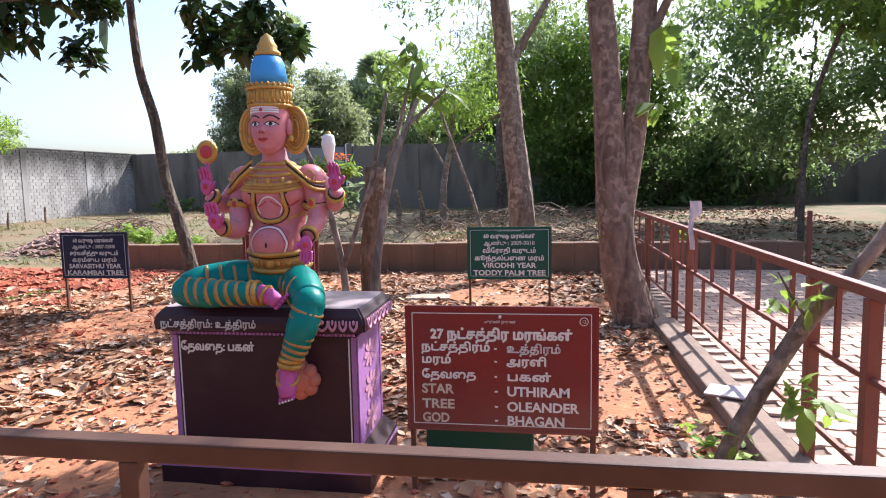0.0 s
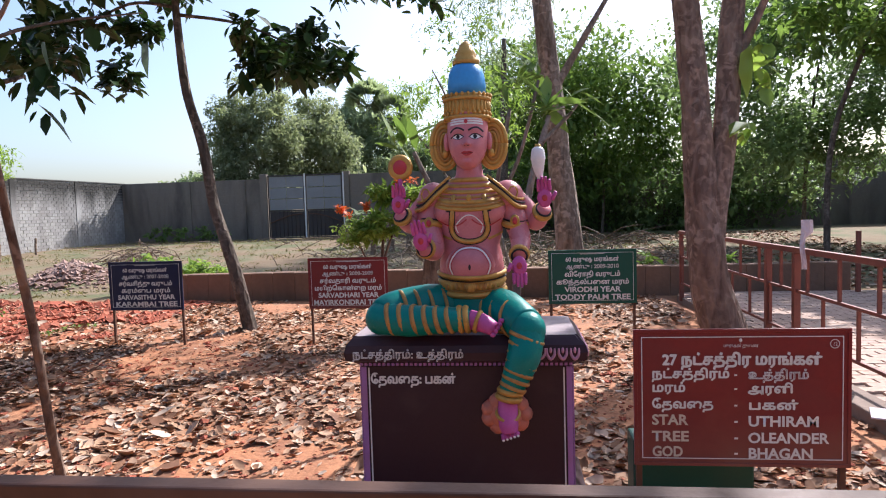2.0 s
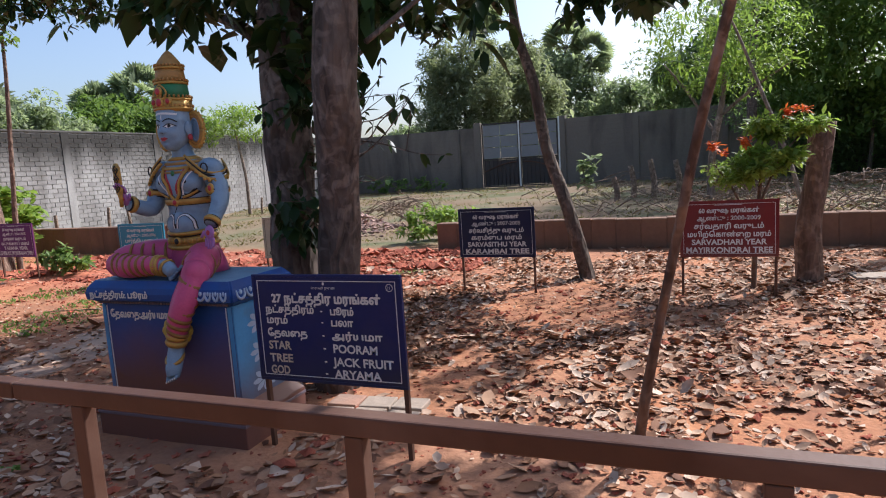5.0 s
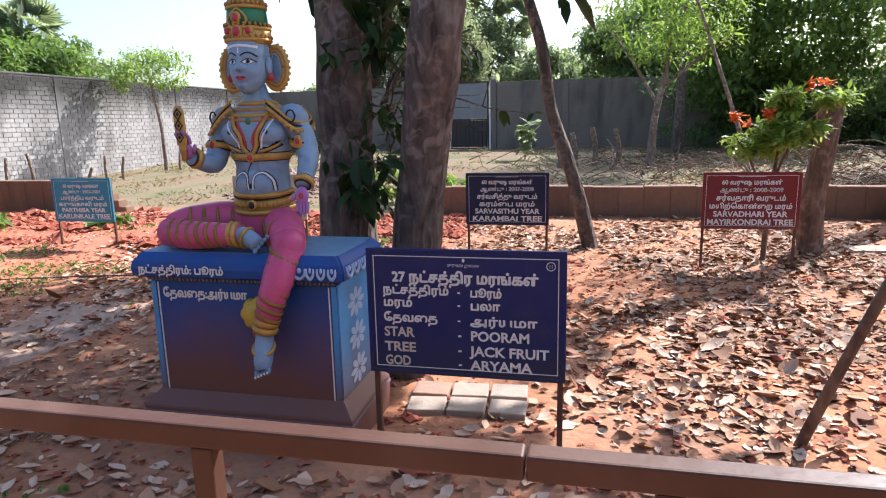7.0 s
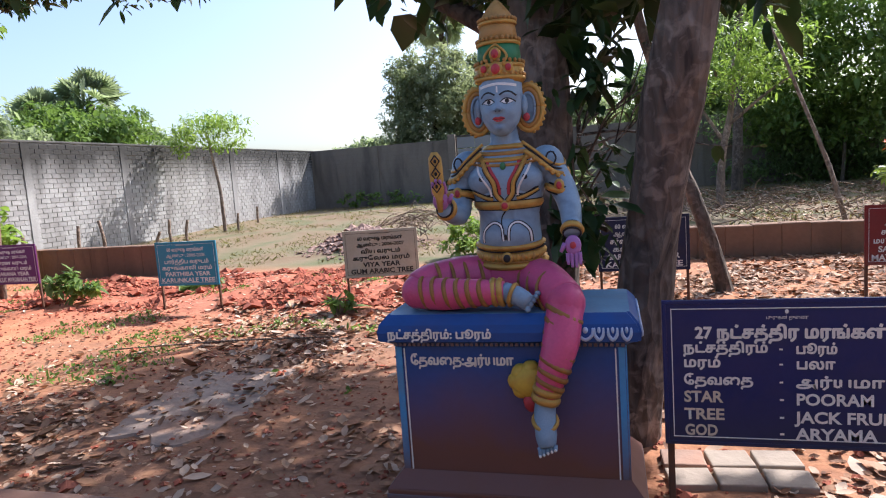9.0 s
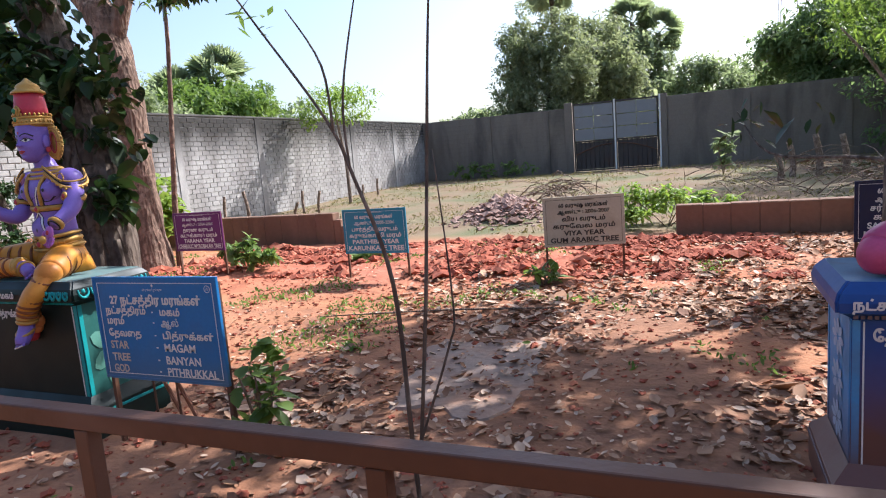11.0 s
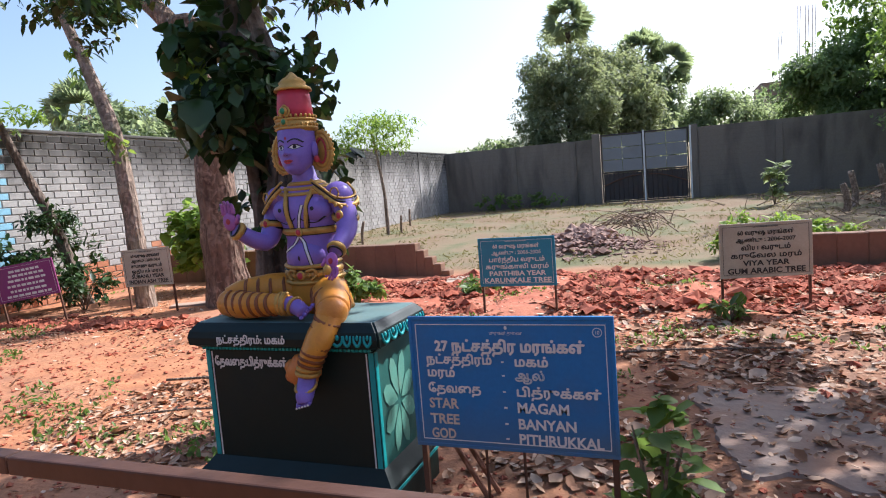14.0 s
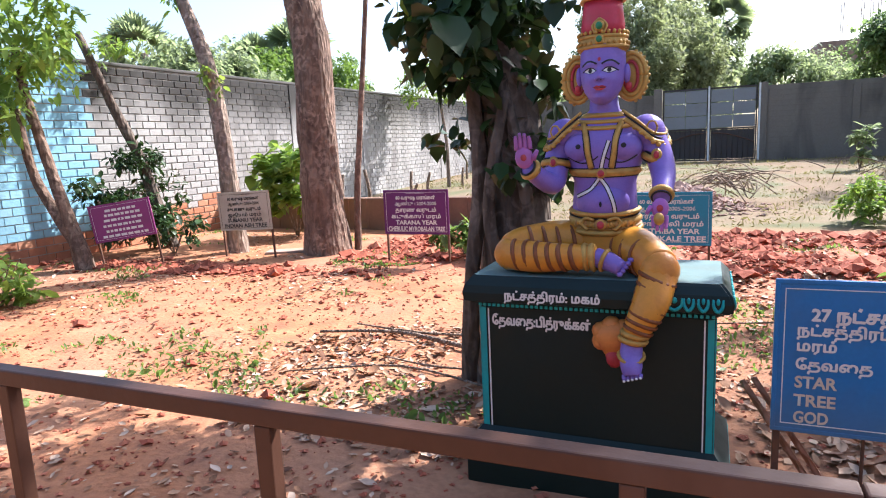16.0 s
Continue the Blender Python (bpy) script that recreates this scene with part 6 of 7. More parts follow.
# bare sapling by the rail
rooted("sapling", (-3.75, 3.3, 0), "slender leaning sapling with a forked bare stem", M_BARK_BROWN, [
    ([(-3.76, 3.34, -0.1), (-3.66, 3.12, 0.5), (-3.55, 2.92, 1.05), (-3.44, 2.68, 1.6), (-3.295, 2.41, 2.2), (-3.15, 2.15, 2.9)], [0.028, 0.024, 0.021, 0.019, 0.019, 0.014]),
    ([(-3.31, 2.44, 2.12), (-3.42, 2.46, 2.35), (-3.58, 2.5, 2.5)], [0.012, 0.008, 0.004]),
    ([(-3.29, 2.40, 2.22), (-3.14, 2.42, 2.42), (-3.06, 2.4, 2.7)], [0.012, 0.008, 0.004]),
], [(cloud(31, (-3.45, 2.46, 2.42), (0.2, 0.14, 0.14), 5, 0.08, 5), 0.07, M_LEAF_MID, 0.35, 0.2)])
# pollarded stump with young flowering shoots
rooted("pollarded_trunk", (-2.24, 8.15, 0), "pollarded brown trunk with a sawn top", M_BARK_BROWN, [
    ([(-2.24, 8.15, -0.1), (-2.25, 8.15, 0.6), (-2.18, 8.15, 1.2), (-2.14, 8.15, 1.78)], [0.15, 0.125, 0.12, 0.14]),
])
rooted("flowering_shrub", (-2.85, 7.7, 0), "light green shrub with orange-red flowers", M_BARK_BROWN, [
    ([(-2.85, 7.7, -0.1), (-2.82, 7.7, 0.7), (-2.75, 7.68, 1.5)], [0.03, 0.025, 0.012]),
    ([(-2.84, 7.7, 0.6), (-3.05, 7.65, 1.1), (-3.25, 7.6, 1.4)], [0.018, 0.012, 0.006]),
    ([(-2.80, 7.7, 0.9), (-2.6, 7.68, 1.4), (-2.35, 7.65, 1.72)], [0.016, 0.011, 0.005]),
], [(joined(cloud(33, (-2.55, 7.6, 1.74), (0.42, 0.35, 0.10), 16, 0.14, 90, -1.0, 0.45), cloud(34, (-3.0, 7.6, 1.30), (0.40, 0.35, 0.12), 16, 0.14, 90, -1.0, 0.45), cloud(37, (-2.72, 7.6, 1.48), (0.5, 0.35, 0.08), 14, 0.13, 80, -1.0, 0.45)), 0.07, M_LEAF_LIGHT, 0.42, 0.1),
    (joined(cloud(35, (-3.22, 7.5, 1.56), (0.1, 0.08, 0.07), 4, 0.05, 24), cloud(36, (-2.48, 7.55, 1.88), (0.12, 0.08, 0.06), 4, 0.05, 24), cloud(38, (-2.95, 7.5, 1.60), (0.08, 0.06, 0.05), 3, 0.04, 20)), 0.05, M_FLOWER, 0.6, 0.0)])
# young frangipanis behind the pink statue
rooted("frangipani", (-1.55, 5.0, 0), "young frangipani with bare forked stems and long leaves", M_BARK_GREY, [
    ([(-1.55, 5.0, -0.1), (-1.6, 5.0, 0.8), (-1.75, 5.0, 1.5), (-1.95, 5.0, 2.0)], [0.035, 0.03, 0.024, 0.016]),
    ([(-1.6, 5.0, 0.9), (-1.35, 5.0, 1.6), (-1.2, 5.0, 2.3)], [0.022, 0.018, 0.013]),
    ([(-1.42, 5.0, 1.4), (-1.15, 5.0, 1.9), (-0.98, 5.0, 2.5)], [0.02, 0.015, 0.011]),
], [(joined(cloud(41, (-1.97, 5.0, 2.05), (0.1, 0.1, 0.1), 4, 0.06, 3), cloud(42, (-1.2, 5.0, 2.4), (0.08, 0.08, 0.1), 4, 0.06, 3), cloud(43, (-0.98, 5.0, 2.6), (0.1, 0.1, 0.1), 4, 0.06, 4)), 0.2, M_LEAF_MID, 0.24, -0.5)])
rooted("frangipani", (-1.2, 4.45, 0), "slanting young frangipani with a leafy tip", M_BARK_GREY, [
    ([(-1.25, 4.4, -0.1), (-1.2, 4.45, 0.8), (-1.09, 4.55, 1.6), (-0.92, 4.8, 2.2)], [0.038, 0.032, 0.027, 0.018]),
    ([(-0.98, 4.7, 2.0), (-0.78, 4.85, 2.2), (-0.70, 4.9, 2.3)], [0.018, 0.013, 0.009]),
], [(joined(cloud(44, (-0.92, 4.8, 2.25), (0.06, 0.06, 0.06), 5, 0.05, 4), cloud(45, (-0.70, 4.9, 2.32), (0.06, 0.06, 0.05), 4, 0.05, 3)), 0.22, M_LEAF_MID, 0.26, -0.2)])
rooted("thin_leaning_tree", (-1.26, 15.0, 0), "thin bare leaning stem in the pasture behind the signs", M_BARK_GREY, [
    ([(-1.26, 15.0, -0.1), (-1.6, 15.0, 1.2), (-2.1, 15.0, 2.6), (-2.6, 15.0, 3.96), (-3.0, 15.0, 4.8)], [0.055, 0.045, 0.036, 0.026, 0.012])],
    [(cloud(47, (-2.7, 15.0, 4.3), (0.6, 0.5, 0.5), 7, 0.2, 10), 0.13, M_LEAF_MID, 0.4, 0.3)])
# straight trunk by the low wall, double trunk by the path
rooted("straight_tree", (-0.3, 10.55, 0), "tall straight brown tree trunk with a thin high crown", M_BARK_GREY, [
    ([(-0.22, 10.55, -0.1), (-0.29, 10.55, 0.82), (-0.40, 10.55, 2.0), (-0.52, 10.55, 3.3), (-0.7, 10.55, 5.2), (-0.9, 10.6, 7.5)], [0.24, 0.215, 0.19, 0.17, 0.14, 0.08]),
    ([(-0.5, 10.55, 3.4), (0.1, 10.7, 4.4), (0.7, 11.0, 5.4)], [0.07, 0.05, 0.02]),
], [(joined(cloud(51, (-0.9, 10.6, 6.4), (2.2, 1.6, 1.0), 18, 0.45, 55), cloud(52, (-1.9, 10.8, 4.6), (1.0, 0.8, 0.4), 11, 0.3, 55)), 0.085, M_LEAF_MID, 0.35, 0.3)])
rooted("double_tree", (0.95, 6.9, 0), "grey-brown double-trunked tree with yellow-green shoots", M_BARK_WARM, [
    ([(1.06, 6.95, -0.1), (0.95, 6.9, 0.25), (0.83, 6.9, 0.7), (0.76, 6.9, 1.3), (0.73, 6.9, 1.9), (0.68, 6.9, 2.6), (0.6, 6.9, 3.5), (0.4, 7.0, 5.0)], [0.25, 0.215, 0.19, 0.175, 0.155, 0.14, 0.13, 0.09]),
    ([(0.82, 6.9, 1.0), (0.90, 6.93, 1.6), (1.0, 6.95, 2.3), (1.08, 7.0, 3.4), (1.3, 7.1, 5.0)], [0.13, 0.135, 0.125, 0.12, 0.08]),
    ([(1.05, 7.0, 2.9), (1.25, 6.9, 3.3), (1.5, 6.8, 3.9)], [0.06, 0.045, 0.02]),
], [(joined(cloud(53, (0.9, 6.4, 5.6), (2.2, 1.8, 0.8), 24, 0.45, 55), cloud(54, (2.4, 7.6, 4.6), (1.2, 1.2, 0.6), 10, 0.4, 50)), 0.13, M_LEAF_MID, 0.5, 0.3),
    (joined(cloud(55, (1.28, 6.8, 2.85), (0.1, 0.1, 0.3), 5, 0.08, 3), cloud(56, (1.18, 6.8, 2.2), (0.06, 0.06, 0.12), 3, 0.06, 3)), 0.17, M_LEAF_LIGHT, 0.65, 0.7)])
rooted("slanting_sapling", (0.9, 3.3, 0), "slanting sapling by the path kerb with fresh leaves at its foot", M_BARK_GREY, [
    ([(0.85, 3.3, -0.1), (0.95, 3.3, 0.2), (1.13, 3.3, 0.57), (1.3, 3.28, 0.88), (1.52, 3.22, 1.19), (1.75, 3.2, 1.6), (2.1, 3.2, 2.3)], [0.05, 0.045, 0.042, 0.042, 0.034, 0.03, 0.02]),
    ([(1.3, 3.28, 0.86), (1.2, 3.25, 1.0), (1.12, 3.2, 1.12)], [0.01, 0.008, 0.004]),
], [(joined(cloud(57, (0.85, 3.3, 0.18), (0.25, 0.2, 0.12), 7, 0.1, 8), cloud(58, (1.35, 3.2, 0.5), (0.22, 0.15, 0.12), 5, 0.08, 6), cloud(59, (1.2, 3.22, 1.0), (0.12, 0.1, 0.12), 4, 0.07, 5)), 0.09, M_LEAF_LIGHT, 0.5, 0.3)])
# bare sapling beside the rail between the pedestals
rooted("bare_sapling", (-8.4, 2.02, 0), "thin many-stemmed leafless sapling", M_BARK_DARK, [
    ([(-8.40, 2.02, -0.1), (-8.41, 2.0, 0.6), (-8.43, 2.0, 1.17), (-8.54, 2.0, 1.53), (-8.62, 2.0, 1.72), (-8.85, 2.0, 2.05), (-9.1, 2.0, 2.4)], [0.009, 0.0085, 0.0075, 0.0065, 0.005, 0.0035, 0.002]),
    ([(-8.40, 2.02, 0.5), (-8.33, 2.03, 1.1), (-8.29, 2.05, 1.6), (-8.25, 2.05, 2.0), (-8.2, 2.05, 2.4)], [0.007, 0.0065, 0.006, 0.004, 0.002]),
    ([(-8.55, 2.0, 1.55), (-8.55, 2.0, 1.8), (-8.47, 2.02, 2.15)], [0.0045, 0.004, 0.002]),
    ([(-8.41, 2.02, 0.55), (-8.25, 2.0, 0.95), (-8.22, 2.0, 1.1), (-8.25, 2.0, 1.6)], [0.005, 0.004, 0.0035, 0.002]),
    ([(-8.6, 2.0, 1.68), (-8.62, 2.0, 1.9), (-8.75, 2.02, 2.1)], [0.005, 0.004, 0.002]),
], [(cloud(60, (-8.85, 2.02, 2.06), (0.12, 0.06, 0.05), 3, 0.05, 4), 0.06, M_LEAF_MID, 0.3, 0.1)])
# banyan with climbing vines behind the green pedestal
banyan = rooted("banyan_tree", (-12.45, 4.5, 0), "banyan with twisted aerial roots wrapped in climbing vines", M_BARK_DARK, [
    ([(-12.45, 4.55, -0.1), (-12.42, 4.5, 0.8), (-12.45, 4.5, 1.6), (-12.6, 4.5, 2.4), (-12.78, 4.45, 3.2), (-12.9, 4.5, 5.0)], [0.33, 0.24, 0.21, 0.195, 0.18, 0.12]),
    ([(-12.75, 4.4, -0.05), (-12.68, 4.3, 0.7), (-12.6, 4.3, 1.4), (-12.65, 4.3, 2.2)], [0.07, 0.05, 0.05, 0.04]),
    ([(-12.2, 4.35, -0.05), (-12.28, 4.3, 0.7), (-12.3, 4.28, 1.3), (-12.45, 4.3, 2.0)], [0.07, 0.05, 0.045, 0.04]),
    ([(-12.5, 4.3, -0.05), (-12.42, 4.22, 0.6), (-12.52, 4.22, 1.2), (-12.4, 4.25, 1.9)], [0.05, 0.04, 0.04, 0.03]),
    ([(-12.05, 4.5, -0.05), (-12.18, 4.45, 0.5), (-12.2, 4.4, 1.1)], [0.05, 0.04, 0.03]),
    ([(-12.7, 4.5, 2.8), (-13.2, 4.7, 3.2), (-13.5, 4.9, 3.6)], [0.10, 0.08, 0.06]),
    # this limb and clumps 70, 79 are unseen foliage put in to darken the foreground
    ([(-12.86, 4.48, 4.4), (-11.6, 5.4, 5.0), (-10.0, 6.1, 5.35), (-8.2, 6.4, 5.5)], [0.11, 0.09, 0.07, 0.03]),
], [(joined(cloud(61, (-12.55, 4.4, 2.15), (0.55, 0.5, 0.65), 30, 0.22, 30), cloud(62, (-12.6, 4.3, 2.9), (0.42, 0.4, 0.45), 12, 0.2, 22), cloud(63, (-12.3, 4.3, 1.45), (0.3, 0.3, 0.3), 8, 0.14, 14), cloud(64, (-12.9, 4.3, 2.6), (0.3, 0.3, 0.4), 8, 0.16, 14)), 0.115, M_LEAF_DARK, 0.75, 0.6),
    (cloud(65, (-12.95, 4.2, 2.5), (0.3, 0.25, 0.45), 6, 0.12, 6), 0.11, M_LEAF_LIGHT, 0.75, 0.6),
    (joined(cloud(66, (-12.9, 5.0, 5.0), (2.2, 1.8, 0.7), 20, 0.45, 55), cloud(70, (-9.6, 5.3, 5.2), (1.5, 0.9, 0.4), 16, 0.42, 55), cloud(79, (-9.8, 6.4, 5.5), (3.4, 1.0, 0.4), 40, 0.42, 60), cloud(67, (-12.5, 6.0, 3.65), (0.8, 0.6, 0.3), 12, 0.26, 60), cloud(68, (-15.9, 6.0, 4.05), (1.1, 0.7, 0.4), 16, 0.3, 60), cloud(69, (-10.9, 6.0, 3.75), (1.2, 0.6, 0.3), 16, 0.26, 60)), 0.11, M_LEAF_DARK, 0.5, 0.4)])
banyan.location = (-12.27, 4.08, 0)                        # rooted a little nearer the pedestal
# far end by the block wall
rooted("thick_tree", (-16.58, 8.45, 0), "thick straight tree trunk with knobbly grey-brown bark", M_BARK_BROWN, [
    ([(-16.58, 8.45, -0.1), (-16.58, 8.45, 0.3), (-16.62, 8.45, 1.2), (-16.62, 8.45, 2.0), (-16.6, 8.45, 3.0), (-16.72, 8.45, 3.8), (-16.9, 8.45, 4.6)], [0.42, 0.35, 0.31, 0.30, 0.28, 0.27, 0.2]),
    ([(-16.75, 8.45, 3.9), (-17.3, 8.5, 4.7), (-18.2, 8.7, 5.4)], [0.2, 0.17, 0.12]),
    ([(-16.7, 8.45, 3.9), (-16.4, 8.6, 4.8), (-16.2, 8.8, 6.0)], [0.17, 0.14, 0.1]),
], [(joined(cloud(71, (-17.0, 9.0, 6.5), (3.0, 2.4, 1.2), 40, 0.6, 70),), 0.13, M_LEAF_MID, 0.5, 0.3)])
rooted("slender_tree", (-18.2, 8.25, 0), "slender pale-barked tree with leafy shoots along its stem", M_BARK_GREY, [
    ([(-18.15, 8.25, -0.1), (-18.2, 8.25, 0.5), (-18.27, 8.25, 1.8), (-18.4, 8.25, 2.9), (-18.8, 8.25, 4.0), (-19.4, 8.25, 5.4)], [0.17, 0.15, 0.135, 0.12, 0.10, 0.07]),
], [(joined(cloud(72, (-18.35, 8.15, 2.7), (0.15, 0.15, 0.5), 7, 0.12, 9), cloud(73, (-18.9, 8.2, 4.2), (0.3, 0.2, 0.5), 6, 0.14, 8)), 0.12, M_LEAF_LIGHT, 0.55, 0.7)])
rooted("thin_pole_tree", (-16.2, 8.75, 0), "thin straight pole-like stem", M_BARK_BROWN, [([(-16.22, 8.75, -0.1), (-16.15, 8.75, 1.0), (-16.0, 8.75, 2.2), (-15.8, 8.75, 3.8), (-15.75, 8.75, 4.6)], [0.06, 0.05, 0.042, 0.035, 0.025])],
       [(cloud(74, (-15.75, 8.7, 4.5), (0.3, 0.3, 0.2), 5, 0.14, 10), 0.12, M_LEAF_MID, 0.5, 0.4)])
rooted("forked_tree", (-19.6, 6.6, 0), "forked young tree with bright green leaves by the blue wall", M_BARK_BROWN, [
    ([(-19.62, 6.6, -0.1), (-19.7, 6.6, 0.25), (-19.85, 6.6, 0.75), (-20.1, 6.6, 1.5), (-20.4, 6.6, 2.6), (-20.5, 6.6, 3.4)], [0.15, 0.13, 0.09, 0.08, 0.07, 0.04]),
    ([(-19.8, 6.6, 0.4), (-20.2, 6.6, 0.95), (-20.5, 6.6, 1.5), (-20.65, 6.6, 2.4)], [0.09, 0.08, 0.07, 0.05]),
], [(joined(cloud(75, (-20.0, 6.2, 3.3), (1.0, 0.9, 0.7), 36, 0.3, 34), cloud(76, (-20.3, 6.0, 2.4), (0.6, 0.7, 0.5), 18, 0.24, 26)), 0.17, M_LEAF_LIGHT, 0.38, 0.4)])
rooted("wall_tree", (-20.0, 8.9, 0), "leaning tree against the block wall with vines", M_BARK_DARK, [
    ([(-19.9, 8.6, -0.1), (-20.0, 8.4, 0.8), (-20.05, 8.2, 1.6), (-20.2, 7.9, 2.5), (-20.4, 7.6, 3.6)], [0.11, 0.10, 0.09, 0.08, 0.06]),
], [(cloud(77, (-20.1, 8.0, 1.0), (0.5, 1.2, 0.9), 55, 0.22, 45), 0.10, M_LEAF_DARK, 0.5, 0.4),
    (cloud(78, (-20.5, 7.9, 3.4), (0.6, 0.8, 0.4), 8, 0.2, 22), 0.13, M_LEAF_LIGHT, 0.4, 0.4)])

# ---- shrubs ----


def shrub(place, radius, mat, size, clumps, per, label, aspect=0.5, seed=1, flat=0.8):
    x, y = place
    z = height(x, y)
    s = thing("shrub", (x, y, z), label, "shrub")
    rng = np.random.default_rng(seed)
    bm = bmesh.new()
    for k in range(5):
        a = k * 1.3
        tube(bm, [(0, 0, -0.05), (0.3 * radius[0] * math.cos(a), 0.3 * radius[1] * math.sin(a), radius[2] * 0.7), (0.6 * radius[0] * math.cos(a), 0.6 * radius[1] * math.sin(a), radius[2] * 1.3)], [0.012, 0.009, 0.004], 0, 6, 3)
    part("woody_base", bm, M_TWIG, s)
    cc = crown_centres(rng, (0, 0, radius[2] * 0.85), radius, clumps, -0.7)
    leaf_cloud("foliage", clump_points(rng, cc, rng.uniform(0.7, 1.2, clumps) * 0.35 * min(radius), per, flat), size, mat, rng, aspect, 0.1, s)
    return s


shrub((-18.25, 10.0), (0.85, 0.55, 1.0), M_LEAF_LIGHT, 0.17, 40, 26, "bright broad-leaved shrub against the block wall", 0.8, 1)
shrub((-19.3, 8.0), (0.6, 0.6, 0.45), M_LEAF_DARK, 0.10, 18, 30, "dark ivy-like shrub by the wall", 0.5, 2)
shrub((-14.15, 8.2), (0.45, 0.4, 0.24), M_LEAF_MID, 0.13, 16, 30, "low dark green leafy shrub", 0.4, 3)
shrub((-8.1, 12.2), (1.25, 0.8, 0.40), M_LEAF_LIGHT, 0.10, 40, 60, "wide light green shrub in the pasture", 0.45, 4)
shrub((-12.5, 9.2), (0.55, 0.35, 0.14), M_LEAF_MID, 0.10, 12, 26, "low green weed patch in dug earth", 0.5, 5)
shrub((-9.76, 2.85), (0.20, 0.18, 0.40), M_LEAF_MID, 0.10, 15, 6, "leafy green sapling beside the blue board", 0.6, 6)
shrub((-18.5, 4.6), (0.5, 0.45, 0.4), M_LEAF_LIGHT, 0.14, 16, 26, "bright green shrub in the corner", 0.45, 7)
shrub((-16.6, 28.6), (2.2, 0.6, 0.45), M_LEAF_MID, 0.14, 30, 30, "green weeds along the back wall", 0.5, 8)
shrub((-9.2, 7.2), (0.22, 0.2, 0.16), M_LEAF_MID, 0.12, 8, 10, "young green sapling near the cream board", 0.5, 9)
shrub((1.3, 12.2), (0.2, 0.2, 0.35), M_LEAF_LIGHT, 0.14, 8, 14, "fresh green weed behind the low wall", 0.4, 10)
shrub((2.6, 12.0), (0.2, 0.2, 0.4), M_LEAF_LIGHT, 0.14, 8, 14, "fresh green weed behind the low wall", 0.4, 11)
shrub((-2.5, 12.2), (1.6, 0.5, 0.16), M_LEAF_MID, 0.10, 24, 30, "green weeds and grass behind the low wall", 0.3, 12)
shrub((-6.9, 22.5), (0.35, 0.3, 0.75), M_LEAF_GREY, 0.22, 12, 16, "tall grey-green broad-leaved milkweed shrub", 0.55, 13)
shrub((1.2, 2.2), (0.35, 0.25, 0.16), M_LEAF_MID, 0.08, 10, 24, "low green weeds by the kerb", 0.5, 14)

# young trees inside the pasture
rooted("young_tree", (-19.0, 19.6, 0), "slender young tree with a feathery light crown", M_BARK_GREY, [([(-19.0, 19.6, -0.1), (-19.02, 19.6, 1.5), (-19.1, 19.5, 2.6), (-19.2, 19.4, 3.6)], [0.07, 0.055, 0.045, 0.02])],
       [(cloud(81, (-19.1, 19.4, 3.6), (1.5, 1.3, 0.75), 36, 0.4, 70), 0.12, M_LEAF_LIGHT, 0.4, 0.3)])
rooted("feathery_tree", (-3.0, 19.5, 0.15), "slender tree with a feathery light green crown", M_BARK_GREY, [
    ([(-3.0, 19.5, -0.1), (-2.95, 19.5, 1.5), (-2.7, 19.5, 2.8), (-2.6, 19.5, 4.2)], [0.12, 0.10, 0.08, 0.04]),
    ([(-2.9, 19.5, 2.0), (-3.6, 19.6, 3.2), (-4.2, 19.6, 4.0)], [0.05, 0.04, 0.02]),
    ([(-2.8, 19.5, 2.4), (-1.8, 19.4, 3.2), (-1.0, 19.4, 3.7)], [0.05, 0.04, 0.02])],
       [(joined(cloud(82, (-3.0, 19.4, 4.4), (2.4, 1.6, 1.6), 60, 0.5, 80),), 0.14, M_LEAF_LIGHT, 0.3, 0.3)])

# ---- trees beyond the walls ----


def far_tree(name, place, label, mat, size, centre, radius, clumps, clump_r, per, seed, aspect=0.5, trunk_r=0.2):
    x, y = place
    top = centre[2]
    rooted(name, (x, y, 0), label, M_BARK_DARK, [([(x, y, -0.1), (x + 0.1, y, top * 0.5), (centre[0], centre[1], top)], [trunk_r, trunk_r * 0.8, trunk_r * 0.4])],
           [(cloud(seed, centre, radius, clumps, clump_r, per), size, mat, aspect, 0.4)])


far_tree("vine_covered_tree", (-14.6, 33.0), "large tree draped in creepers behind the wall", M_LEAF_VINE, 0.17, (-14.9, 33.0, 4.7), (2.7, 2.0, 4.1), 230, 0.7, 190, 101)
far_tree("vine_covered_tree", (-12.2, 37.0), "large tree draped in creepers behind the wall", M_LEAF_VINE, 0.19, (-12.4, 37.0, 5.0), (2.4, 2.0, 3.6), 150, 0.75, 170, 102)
far_tree("vine_covered_tree", (-11.8, 46.0), "large tree behind the back wall, leaves coloured pale as haze", M_LEAF_GREY, 0.22, (-11.6, 46.0, 5.4), (3.0, 2.0, 4.0), 130, 0.8, 150, 115)
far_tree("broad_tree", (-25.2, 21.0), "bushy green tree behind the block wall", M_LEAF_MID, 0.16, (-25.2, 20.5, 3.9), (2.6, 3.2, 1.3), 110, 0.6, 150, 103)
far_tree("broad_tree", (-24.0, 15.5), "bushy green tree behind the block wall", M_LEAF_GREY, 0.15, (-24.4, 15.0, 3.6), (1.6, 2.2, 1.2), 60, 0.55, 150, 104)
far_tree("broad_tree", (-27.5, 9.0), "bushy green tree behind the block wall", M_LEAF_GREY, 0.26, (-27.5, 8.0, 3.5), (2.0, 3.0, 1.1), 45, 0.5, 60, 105)
